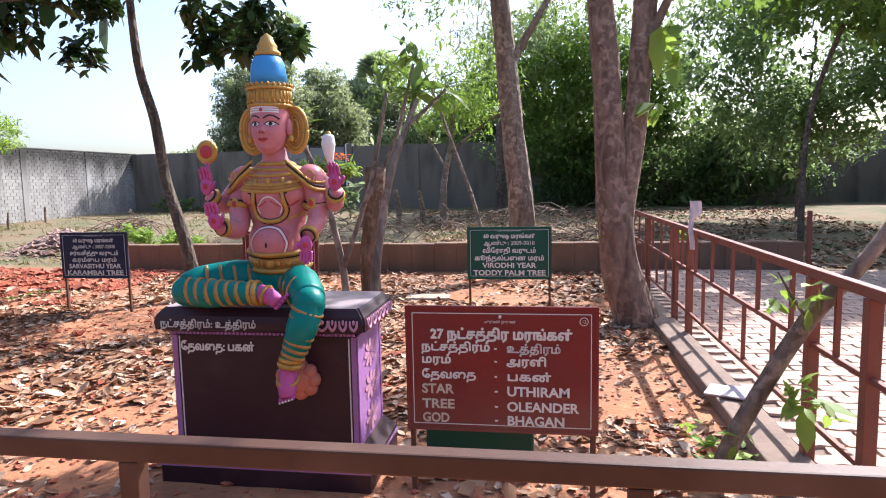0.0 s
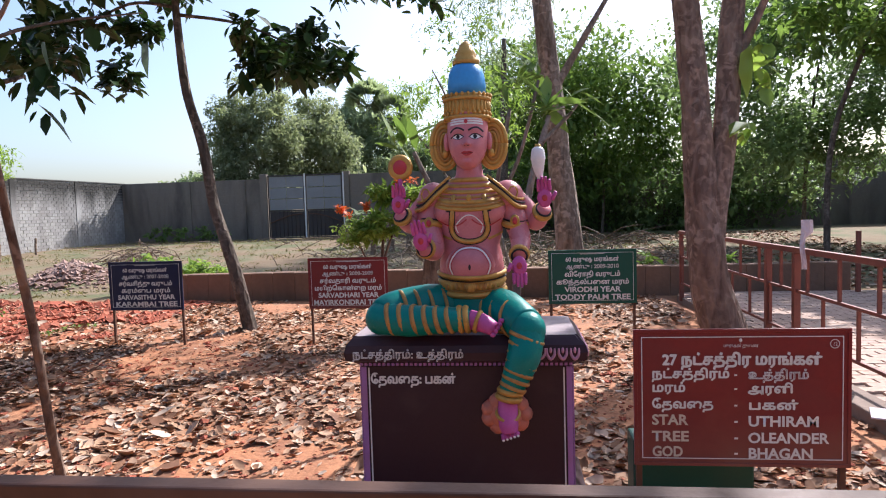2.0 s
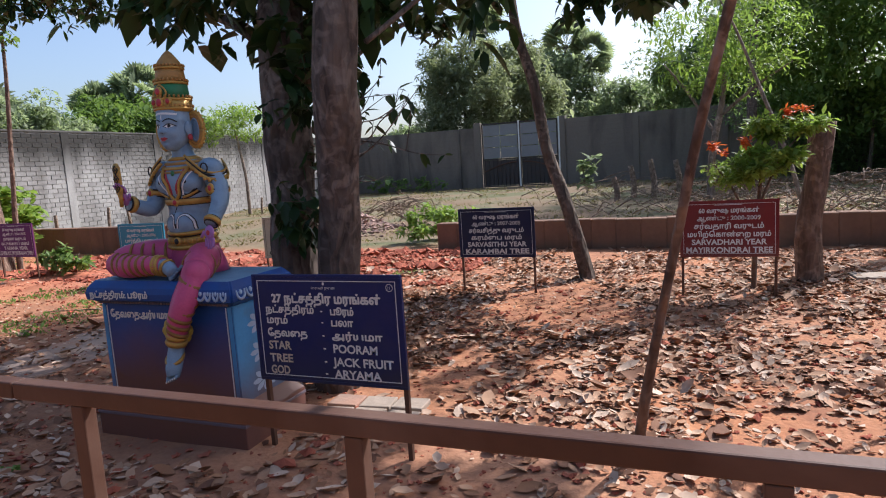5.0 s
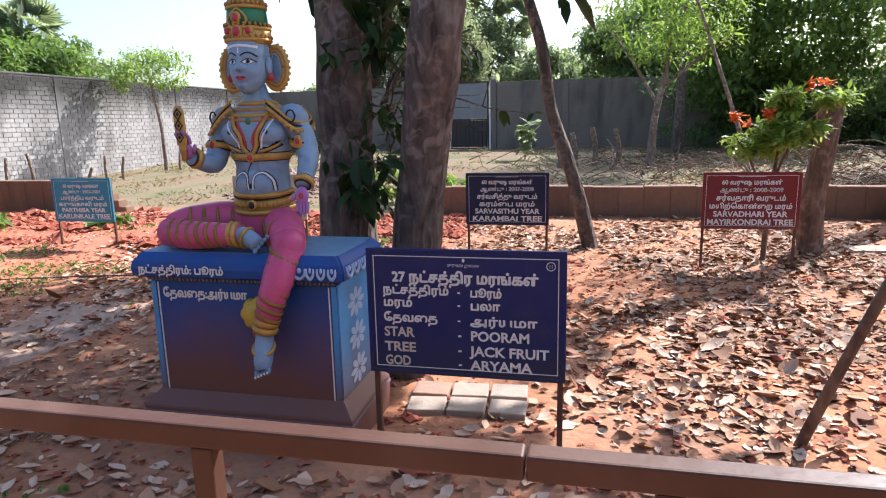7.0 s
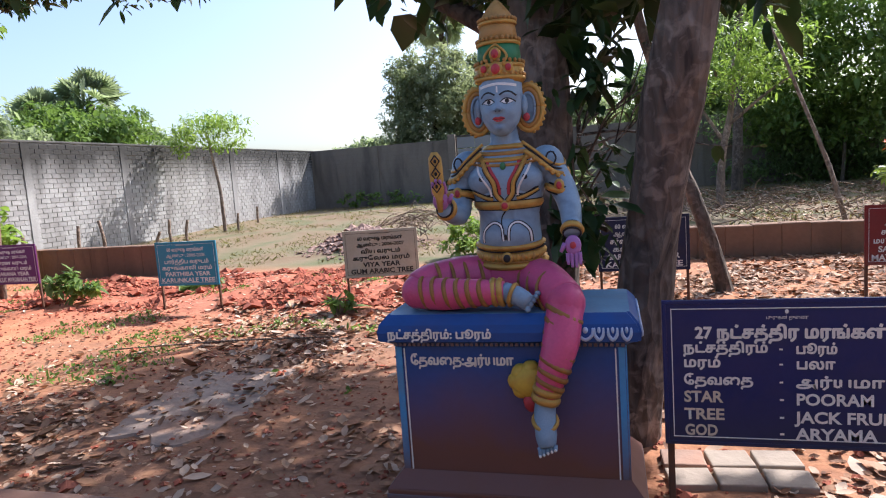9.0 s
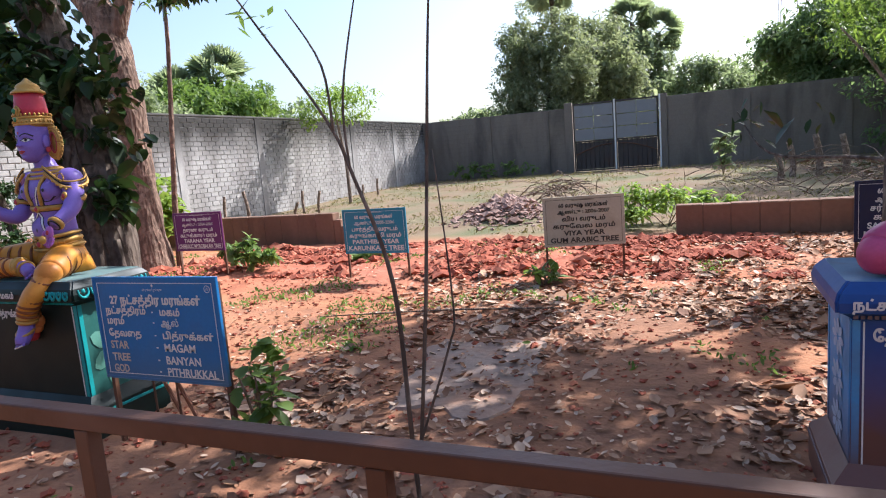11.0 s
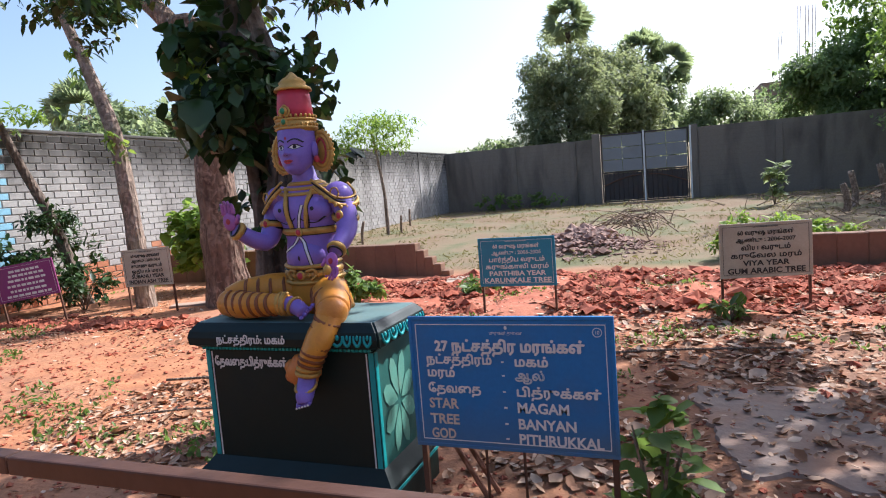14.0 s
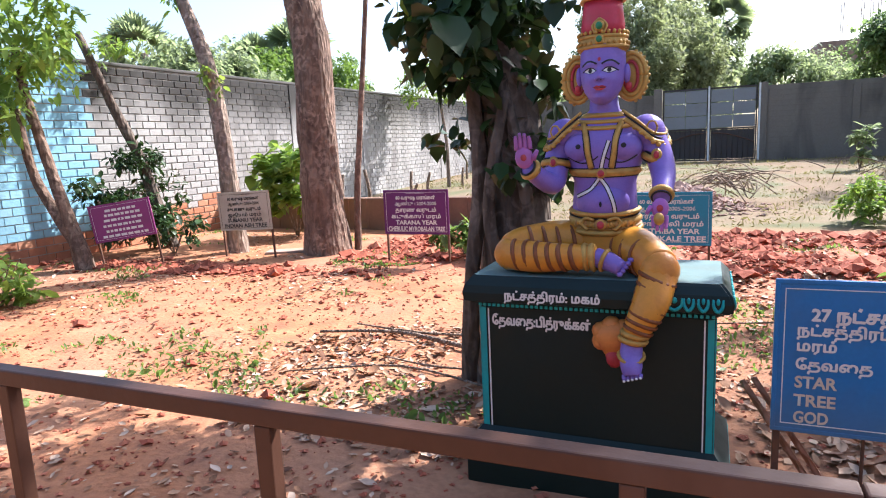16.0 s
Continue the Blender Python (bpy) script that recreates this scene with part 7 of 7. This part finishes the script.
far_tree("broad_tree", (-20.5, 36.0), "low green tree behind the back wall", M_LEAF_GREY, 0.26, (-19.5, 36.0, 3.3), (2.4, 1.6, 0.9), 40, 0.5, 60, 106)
far_tree("broad_tree", (-7.5, 44.0), "green tree behind the back wall, leaves coloured pale as haze", M_LEAF_GREY, 0.24, (-6.5, 44.0, 4.4), (4.2, 2.5, 1.7), 90, 0.9, 130, 107)
far_tree("broad_tree", (-3.5, 33.0), "dense green tree behind the back wall", M_LEAF_HEDGE, 0.19, (-2.0, 33.0, 4.6), (3.6, 2.0, 2.4), 140, 0.75, 140, 108)
far_tree("dense_tree", (2.5, 27.5), "dense dark tree along the boundary", M_LEAF_MID, 0.19, (2.0, 27.0, 5.4), (5.4, 2.4, 3.6), 200, 0.9, 105, 109, 0.5, 0.07)
far_tree("dense_tree", (8.0, 21.5), "dense dark tree along the boundary", M_LEAF_HEDGE, 0.18, (8.0, 20.5, 5.6), (4.2, 3.4, 3.8), 200, 0.9, 150, 110, 0.5, 0.07)
far_tree("dense_tree", (11.5, 14.0), "dense dark tree along the boundary", M_LEAF_HEDGE, 0.17, (11.0, 13.5, 5.4), (3.0, 4.0, 3.6), 180, 0.85, 140, 111, 0.5, 0.07)
far_tree("dense_tree", (5.5, 14.5), "spreading green tree over the path", M_LEAF_MID, 0.19, (6.4, 13.8, 5.8), (3.0, 2.0, 1.7), 70, 0.6, 70, 112, 0.5, 0.07)
far_tree("hedge", (5.0, 28.6), "dense dark hedge against the boundary wall", M_LEAF_HEDGE, 0.17, (4.6, 28.4, 2.3), (7.4, 0.8, 2.5), 220, 0.8, 130, 116, 0.5, 0.05)
far_tree("hedge", (14.2, 18.0), "dense dark hedge against the boundary wall", M_LEAF_HEDGE, 0.24, (14.0, 18.0, 2.6), (0.9, 8.0, 2.6), 150, 0.8, 70, 117, 0.5, 0.05)
far_tree("dense_tree", (0.5, 34.0), "tall dark tree behind the back wall", M_LEAF_MID, 0.22, (0.5, 34.0, 6.0), (4.6, 2.2, 4.2), 140, 0.95, 100, 118, 0.5, 0.2)
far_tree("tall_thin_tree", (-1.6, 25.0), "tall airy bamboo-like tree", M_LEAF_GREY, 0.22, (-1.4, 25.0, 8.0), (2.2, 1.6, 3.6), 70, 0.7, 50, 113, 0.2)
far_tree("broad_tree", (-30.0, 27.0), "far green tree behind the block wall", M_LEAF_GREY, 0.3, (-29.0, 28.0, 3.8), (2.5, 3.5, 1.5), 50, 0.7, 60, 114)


def fan_palm(place, tall, r, label, seed):
    x, y = place
    p = thing("fan_palm", (x, y, 0), label, "palm tree")
    bm = bmesh.new()
    tube(bm, [(0, 0, -0.1), (0.1, 0, tall * 0.5), (0, 0, tall)], [0.22, 0.17, 0.16], 0, 10, 5, rough=0.1)
    part("trunk", bm, M_BARK_DARK, p)
    rng = random.Random(seed)
    bm = bmesh.new()
    for k in range(46):
        a, e = rng.uniform(0, 6.28), rng.uniform(-0.9, 1.5)
        d = Vector((math.cos(a) * math.cos(e), math.sin(a) * math.cos(e), math.sin(e)))
        c = Vector((0, 0, tall)) + d * r * 0.42
        side = d.orthogonal().normalized()
        side.rotate(Matrix.Rotation(rng.uniform(0, 6.28), 3, d))
        o = d.cross(side)
        for i in range(15):
            t = -1.35 + 2.7 * i / 14
            f = (d * math.cos(t) + side * math.sin(t)).normalized()
            q = f.cross(o).normalized() * r * 0.045
            ln = r * (0.52 - 0.06 * abs(t)) * rng.uniform(0.85, 1.1)
            mid = c + f * ln * 0.6 + o * 0.02
            tip = c + f * ln + Vector((0, 0, -0.05 * r))
            bm.faces.new([bm.verts.new(v) for v in (c, mid + q, tip, mid - q)])
        bm.faces.new([bm.verts.new(v) for v in (Vector((0, 0, tall - 0.1)), c + o * 0.02, c - o * 0.02)])
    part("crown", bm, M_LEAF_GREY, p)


fan_palm((-26.0, 21.8), 5.4, 1.7, "fan palm rising behind the block wall", 1)
fan_palm((-27.2, 20.6), 4.8, 1.5, "fan palm rising behind the block wall", 2)
fan_palm((-28.5, 16.5), 5.0, 1.6, "fan palm rising behind the block wall", 3)
fan_palm((-15.5, 38.5), 10.6, 1.9, "tall fan palm rising behind creepers", 4)
fan_palm((-11.9, 47.5), 9.6, 2.3, "tall fan palm rising behind creepers", 5)
fan_palm((-10.2, 47.0), 8.6, 2.0, "tall fan palm rising behind creepers", 6)
fan_palm((-13.4, 46.5), 7.4, 2.2, "tall fan palm rising behind creepers", 7)


def unfinished_building():
    b = thing("unfinished_building", (0, 60, 0), "far unfinished concrete building with bare column rods", "building")
    bm = bmesh.new()
    box(bm, -3.2, 0, 0, 2.6, 5, 8.2, 0.05)
    part("storey", bm, M_CONCRETE, b)
    for x in (-1.7, -0.35, 0.25, 0.75):
        for dx, dy in ((0, 0), (0.14, 0), (0, 0.14), (0.14, 0.14)):
            bm = bmesh.new()
            tube(bm, [(x + dx, 0.3 + dy, 8.2), (x + dx * 1.3, 0.3 + dy, 11.0), (x + dx * 1.6 + 0.08, 0.3 + dy, 12.2 if x < -1 else 14.0)], 0.02, 0, 5, 2)
            part("column_rod", bm, M_IRON, b)


unfinished_building()

# ---- ground cover ----


def scatter(name, n, region, size, mat, seed, label, category, keep=None, aspect=0.5, lift=0.006, pitch=0.25, curl=0.25):
    """Loose leaves lying on the earth: curled blades of six points."""
    rng = np.random.default_rng(seed)
    pts = []
    while len(pts) < n:
        x, y = rng.uniform(region[0], region[1]), rng.uniform(region[2], region[3])
        d = noise.noise(Vector((x * 0.7, y * 0.7, seed))) + 0.6 * noise.noise(Vector((x * 2.2, y * 2.2, seed + 5)))
        if keep and not keep(x, y, d, rng):
            continue
        pts.append((x, y, height(x, y) + lift))
    p = np.array(pts)
    a = rng.uniform(0, 6.283, n)
    tilt, roll = rng.normal(0, pitch, n), rng.normal(0, pitch, n)
    s = size * np.exp(rng.normal(0, 0.32, n))
    d = np.stack([np.cos(a) * np.cos(tilt), np.sin(a) * np.cos(tilt), np.sin(tilt)], 1)
    sd = np.stack([-np.sin(a), np.cos(a), roll], 1)
    up = np.cross(d, sd)
    up[up[:, 2] < 0] *= -1
    w = (s * aspect * 0.5)[:, None]
    s = s[:, None]
    cu = rng.uniform(-0.3, 1.0, n)[:, None] * curl * s
    base = p + np.array([0, 0, 1]) * np.abs(np.sin(tilt))[:, None] * s * 0.3
    v = np.stack([base - d * s * 0.5 + up * cu * 0.6, base - d * s * 0.12 + sd * w + up * cu * 0.8, base + d * s * 0.22 + sd * w * 0.8 + up * cu * 0.8, base + d * s * 0.5 + up * cu * 0.7,
                  base + d * s * 0.22 - sd * w * 0.8 + up * cu * 0.8, base - d * s * 0.12 - sd * w + up * cu * 0.8, base - d * s * 0.1, base + d * s * 0.2], 1).reshape(-1, 3)
    faces = []
    for tri in ((0, 1, 6), (1, 2, 7), (1, 7, 6), (2, 3, 7), (3, 4, 7), (4, 5, 6), (4, 6, 7), (5, 0, 6)):
        faces.append(np.arange(n)[:, None] * 8 + np.array([tri]))
    f = np.stack(faces, 1).reshape(-1, 3)
    me = bpy.data.meshes.new(name)
    me.vertices.add(len(v))
    me.vertices.foreach_set("co", v.ravel())
    me.loops.add(f.size)
    me.loops.foreach_set("vertex_index", f.ravel().astype(np.int32))
    me.polygons.add(len(f))
    me.polygons.foreach_set("loop_start", np.arange(len(f), dtype=np.int32) * 3)
    me.update()
    me.validate()
    me.materials.append(mat)
    return tagged(new(name, me), label, category, kind="stuff")


def off_pedestal(x, y):
    return not any(abs(x - c) < 0.62 and 2.6 < y < 3.75 for c in (-1.44, -6.445, -11.555))


def dense_zone(x, y, d, rng):
    if not off_pedestal(x, y) or x > 1.15 or (((x + 9.1) / 0.75) ** 2 + ((y - 4.3) / 0.95) ** 2 < 1 and rng.uniform() < 0.9):
        return False
    k = 0.75
    if x < -7.5:
        k *= 0.95 * max(0.0, 1 - (-7.5 - x) / 4.0) ** 0.6
    if y > 10.2:
        k *= 0.4
    if y < 3.3:
        k *= 0.45
    return rng.uniform() < k * (0.62 + 1.5 * d)


def sparse_zone(x, y, d, rng):
    return off_pedestal(x, y) and not (1.1 < x < 5) and rng.uniform() < 0.25 + 0.9 * d


scatter("leaf_litter", 27000, (-11.5, 1.15, 1.1, 10.9), 0.076, M_LITTER, 3, "thick litter of curled dry brown leaves on red earth", "leaf litter", dense_zone, 0.55)
scatter("leaf_litter", 13000, (-20.0, 1.15, 0.9, 10.5), 0.045, M_LITTER, 4, "scattered dry leaves and chips on bare earth", "leaf litter", sparse_zone, 0.5)
scatter("leaf_litter", 420, (-9.9, -8.2, 3.2, 5.4), 0.05, M_LITTER, 9, "dry leaves scattered over a concrete patch", "leaf litter", None, 0.5, 0.02)
scatter("leaf_litter", 11000, (-4.5, 9.0, 11.4, 26.0), 0.10, M_LITTER, 11, "brown leaf litter under the dense trees", "leaf litter", lambda x, y, d, r: d > -0.25 and x + 0.25 * y > 1.0, 0.55)
scatter("leaf_litter", 1500, (-14.6, -11.6, 2.3, 5.2), 0.06, M_LITTER, 12, "patch of dry leaves and twigs beside the green pedestal", "leaf litter", lambda x, y, d, r: off_pedestal(x, y) and d > 0.05 and ((x + 13.0) / 1.4) ** 2 + ((y - 3.9) / 1.2) ** 2 < 1, 0.5)
scatter("weeds", 5000, (-20.5, -1.0, 1.0, 10.8), 0.04, M_LEAF_MID, 5, "tiny green weeds on bare earth", "weeds", lambda x, y, d, r: off_pedestal(x, y) and d > 0.36 and x < -7, 0.4, 0.02, 0.7, 0.4)
scatter("pasture_grass", 16000, (-20.3, 4.0, 11.4, 29.0), 0.075, M_STRAW, 6, "short dry grass tufts in the pasture", "grass", lambda x, y, d, r: d > -0.05, 0.14, 0.04, 0.8, 0.3)


def clods():
    """Lumps of freshly dug red earth, gravel and stones."""
    rng = random.Random(8)

    def heap(name, n, place, size, mat, label, category):
        verts, faces = [], []
        for _ in range(n):
            x, y = place()
            r = size * math.exp(rng.gauss(0, 0.5))
            c = Vector((x, y, height(x, y) + r * 0.2))
            base = len(verts)
            for sx, sy, sz in ((1, 0, 0), (-1, 0, 0), (0, 1, 0), (0, -1, 0), (0, 0, 0.6), (0, 0, -0.6), (0.65, 0.6, 0.32), (-0.6, 0.65, 0.32), (0.6, -0.65, 0.32), (-0.65, -0.6, 0.32)):
                verts.append(c + Vector((sx, sy, sz)) * r * rng.uniform(0.45, 1.45))
            for f in ((4, 0, 6), (4, 6, 2), (4, 2, 7), (4, 7, 1), (4, 1, 9), (4, 9, 3), (4, 3, 8), (4, 8, 0), (0, 5, 6), (6, 5, 2), (2, 5, 7), (7, 5, 1), (1, 5, 9), (9, 5, 3), (3, 5, 8), (8, 5, 0)):
                faces.append([base + i for i in f])
        me = bpy.data.meshes.new(name)
        me.from_pydata(verts, [], faces)
        me.materials.append(mat)
        tagged(new(name, me), label, category, kind="stuff")

    def dug():
        while True:
            x, y = rng.uniform(-16, -6.5), rng.uniform(7.6, 10.8)
            if noise.noise(Vector((x * 0.9, y * 0.9, 1))) > -0.2:
                return x, y

    def bank():
        return rng.gauss(-18.0, 1.4), rng.gauss(6.9, 0.22)

    heap("earth_clods", 9000, dug, 0.034, M_CLOD, "clods of freshly dug red earth", "earth")
    heap("earth_clods", 800, bank, 0.033, M_CLOD, "ridge of red earth clods", "earth")
    heap("gravel_heap", 2200, lambda: (rng.gauss(-11.5, 0.55), rng.gauss(14.0, 0.5)), 0.04, M_STONE, "heap of grey-pink gravel", "gravel")
    heap("earth_crumbs", 14000, lambda: (rng.uniform(-19, 1.0), rng.uniform(1.1, 7.5)), 0.012, M_CLOD, "small crumbs of red earth", "earth")


M_CLOD = masonry("red_clod", (0.38, 0.105, 0.058), (0.20, 0.055, 0.032), grey=(0.46, 0.18, 0.105))
M_STONE = masonry("grey_stone", (0.34, 0.22, 0.175), (0.19, 0.115, 0.09), grey=(0.38, 0.27, 0.225))
clods()

# ---- small things ----


def slab_stones(place, n, size, label, seed, turn=0.0):
    rng = random.Random(seed)
    x, y = place
    s = thing("stone_slabs", (x, y, height(x, y)), label, "stone", turn=turn)
    for i in range(n[0]):
        for j in range(n[1]):
            bm = bmesh.new()
            w, h = size
            box(bm, -w / 2 + 0.008, -h / 2 + 0.008, -0.03, w / 2 - 0.008, h / 2 - 0.008, 0.03 + rng.uniform(-0.006, 0.006), 0.008)
            bmesh.ops.rotate(bm, verts=bm.verts, matrix=Matrix.Rotation(radians(rng.uniform(-4, 4)), 3, "Z"))
            bmesh.ops.translate(bm, verts=bm.verts, vec=((i - (n[0] - 1) / 2) * w, (j - (n[1] - 1) / 2) * h, 0.01))
            part("slab", bm, M_SLAB, s)


slab_stones((-5.42, 3.55), (3, 2), (0.23, 0.2), "cracked pale paving slabs lying behind the navy board", 1, 4)
slab_stones((-15.4, 3.15), (1, 1), (0.4, 0.24), "flat pale stone slab sunk in bare earth", 5, 15)
slab_stones((-1.5, 8.3), (1, 1), (0.6, 0.35), "flat pale stone slab on leaf litter", 2)
slab_stones((-17.2, 8.35), (1, 1), (0.8, 0.3), "long stone slab at a tree's foot", 3, 25)
slab_stones((-13.2, 10.2), (3, 2), (0.5, 0.3), "broken stone lumps by the wall's end", 4, 20)
bm = bmesh.new()
rim, top_rim = [], []
for k in range(96):
    a = 2 * math.pi * k / 96
    q = max(abs(math.cos(a)) / 0.46, abs(math.sin(a)) / 0.76)
    r = (1 / q) * (1 + 0.30 * noise.noise(Vector((math.cos(a) * 2.2, math.sin(a) * 2.2, 7))) + 0.12 * noise.noise(Vector((math.cos(a) * 6, math.sin(a) * 6, 3))))
    rim.append(bm.verts.new((r * math.cos(a), r * math.sin(a), -0.04)))
    top_rim.append(bm.verts.new((r * 0.95 * math.cos(a), r * 0.95 * math.sin(a), 0.010)))
bm.faces.new(top_rim)
for k in range(96):
    bm.faces.new((rim[k], rim[(k + 1) % 96], top_rim[(k + 1) % 96], top_rim[k]))
cp = new("concrete_patch", mesh_object("concrete_patch", bm, M_ASH))
cp.location, cp.rotation_euler = (-9.05, 4.35, 0.0), (0, 0, radians(6))
tagged(cp, "weathered grey concrete patch strewn with leaves", "concrete slab")


def stick(pts, r, label, name="stick", mat=None):
    bm = bmesh.new()
    tube(bm, pts, r, 0, 7, 4, rough=0.2)
    tagged(new(name, mesh_object(name, bm, mat or M_TWIG)), label, "stick")


stick([(-14.2, 4.6, 0.03), (-13.5, 4.7, 0.05), (-12.8, 4.5, 0.04), (-12.4, 4.4, 0.05)], [0.012, 0.016, 0.02, 0.015], "dry fallen branch on bare earth", "fallen_branch")
stick([(-14.0, 4.9, 0.03), (-13.2, 4.75, 0.04), (-12.6, 4.9, 0.03)], [0.008, 0.012, 0.01], "dry fallen branch on bare earth", "fallen_branch")
stick([(-11.2, 5.6, 0.02), (-9.9, 5.9, 0.04), (-8.8, 6.1, 0.03)], [0.006, 0.010, 0.008], "dry stick on bare earth", "fallen_branch")
stick([(-13.9, 3.7, 0.02), (-13.1, 3.95, 0.05), (-12.3, 3.75, 0.03)], [0.006, 0.010, 0.007], "dry fallen twig on leaf litter", "fallen_branch")
stick([(-13.4, 4.2, 0.02), (-12.8, 4.0, 0.05), (-12.2, 4.15, 0.03)], [0.005, 0.009, 0.006], "dry fallen twig on leaf litter", "fallen_branch")
M_PLANK = bark("red_plank", (0.22, 0.09, 0.05), (0.38, 0.18, 0.11), 18)
for dx in (0.0, 0.05):
    bm = bmesh.new()
    box(bm, -0.014, -0.007, 0, 0.014, 0.007, 0.56, 0.003)
    o = new("plank", mesh_object("plank", bm, M_PLANK))
    o.location, o.rotation_euler = (-10.62 + dx, 3.12 + dx, 0.0), (radians(-4), radians(-33), 0)
    tagged(o, "reddish wooden plank leaning on the pedestal", "plank", "leaning planks")
# fence stakes along the block wall
rng_st = random.Random(12)
for x, y, h in ((-19.6, 13.9, 0.95), (-18.9, 14.0, 1.05), (-19.0, 16.8, 0.85), (-18.6, 17.0, 0.8), (-19.2, 11.9, 0.9), (-18.6, 19.8, 0.8), (-19.4, 22.5, 0.9), (-18.2, 15.2, 0.6)):
    stick([(x, y, -0.1), (x + rng_st.uniform(-0.06, 0.06), y, h * 0.5), (x + rng_st.uniform(-0.12, 0.12), y, h)], [0.05, 0.045, 0.04], "weathered wooden fence stake", "fence_stake")
for x, y, h in ((-5.2, 20.5, 1.2), (-4.6, 20.2, 1.35), (-3.9, 20.6, 1.3), (-5.6, 19.5, 0.9)):
    stick([(x, y, 0.0), (x + 0.05, y, h * 0.5), (x - 0.06, y, h)], [0.10, 0.09, 0.08], "sawn tree stump in the pasture", "tree_stump")


def brushwood(centre, n, spread, label, seed):
    rng = random.Random(seed)
    bm = bmesh.new()
    for _ in range(n):
        a, ln = rng.uniform(0, 6.28), rng.uniform(0.5, 1.6)
        c = Vector((centre[0] + rng.gauss(0, spread[0]), centre[1] + rng.gauss(0, spread[1]), centre[2] + abs(rng.gauss(0, spread[2]))))
        d = Vector((math.cos(a), math.sin(a), rng.uniform(-0.2, 0.5))) * ln
        tube(bm, [c - d * 0.5, c + Vector((0, 0, 0.12)), c + d * 0.5], [0.014, 0.010, 0.004], 0, 5, 2)
    tagged(new("brushwood_pile", mesh_object("brushwood_pile", bm, M_TWIG)), label, "brushwood", kind="stuff")


brushwood((0.3, 13.4, 0.2), 90, (1.0, 0.6, 0.35), "heap of dry cut branches behind the low wall", 1)
brushwood((-3.0, 17.0, 0.2), 130, (2.2, 1.6, 0.3), "tangle of dry cut branches in the pasture", 2)
brushwood((-10.6, 15.2, 0.4), 60, (0.4, 0.4, 0.15), "small heap of dry twigs beside gravel", 3)


def cloth_flag():
    bm = bmesh.new()
    rows = []
    for i in range(9):
        z = 1.36 - i * 0.055
        rows.append([bm.verts.new((0.015 * j * (1 if i > 2 else 2.2) - 0.03 + 0.01 * math.sin(i), 0.012 * math.sin(j * 2 + i * 0.8), z)) for j in range(4)])
    for a, b_ in zip(rows, rows[1:]):
        for j in range(3):
            bm.faces.new((a[j], a[j + 1], b_[j + 1], b_[j]))
    me = mesh_object("cloth_strip", bm, M_CLOTH)
    o = new("cloth_strip", me)
    o.location = (1.36, 6.0, 0)
    m = o.modifiers.new("thickness", "SOLIDIFY")
    m.thickness = 0.003
    tagged(o, "pale pinkish cloth strip tied to the railing", "cloth")


M_CLOTH = paint("pale_cloth", (0.62, 0.54, 0.56), 0.9, (0.4, 0.3, 0.3), 0.3, 8.0)
cloth_flag()
bm = bmesh.new()
box(bm, -0.16, -0.12, 0.0, 0.16, 0.12, 0.012, 0.003)
box(bm, -0.05, -0.15, 0.014, 0.2, 0.10, 0.026, 0.003)
o = new("broken_tile", mesh_object("broken_tile", bm, M_CLOTH))
o.location, o.rotation_euler = (1.29, 4.45, 0.102), (0, 0, radians(-25))
tagged(o, "pale broken tile pieces on the kerb", "tile")

bm = bmesh.new()
box(bm, -0.29, -0.09, -0.05, 0.29, 0.09, 0.37, 0.012)
o = new("low_block", mesh_object("low_block", bm, B_GREEN))
o.location = (-0.33, 3.36, 0.0)
tagged(o, "low dark green painted block behind the maroon board", "block")

lay_blocks(WALL_CORE, WALL_LEN)
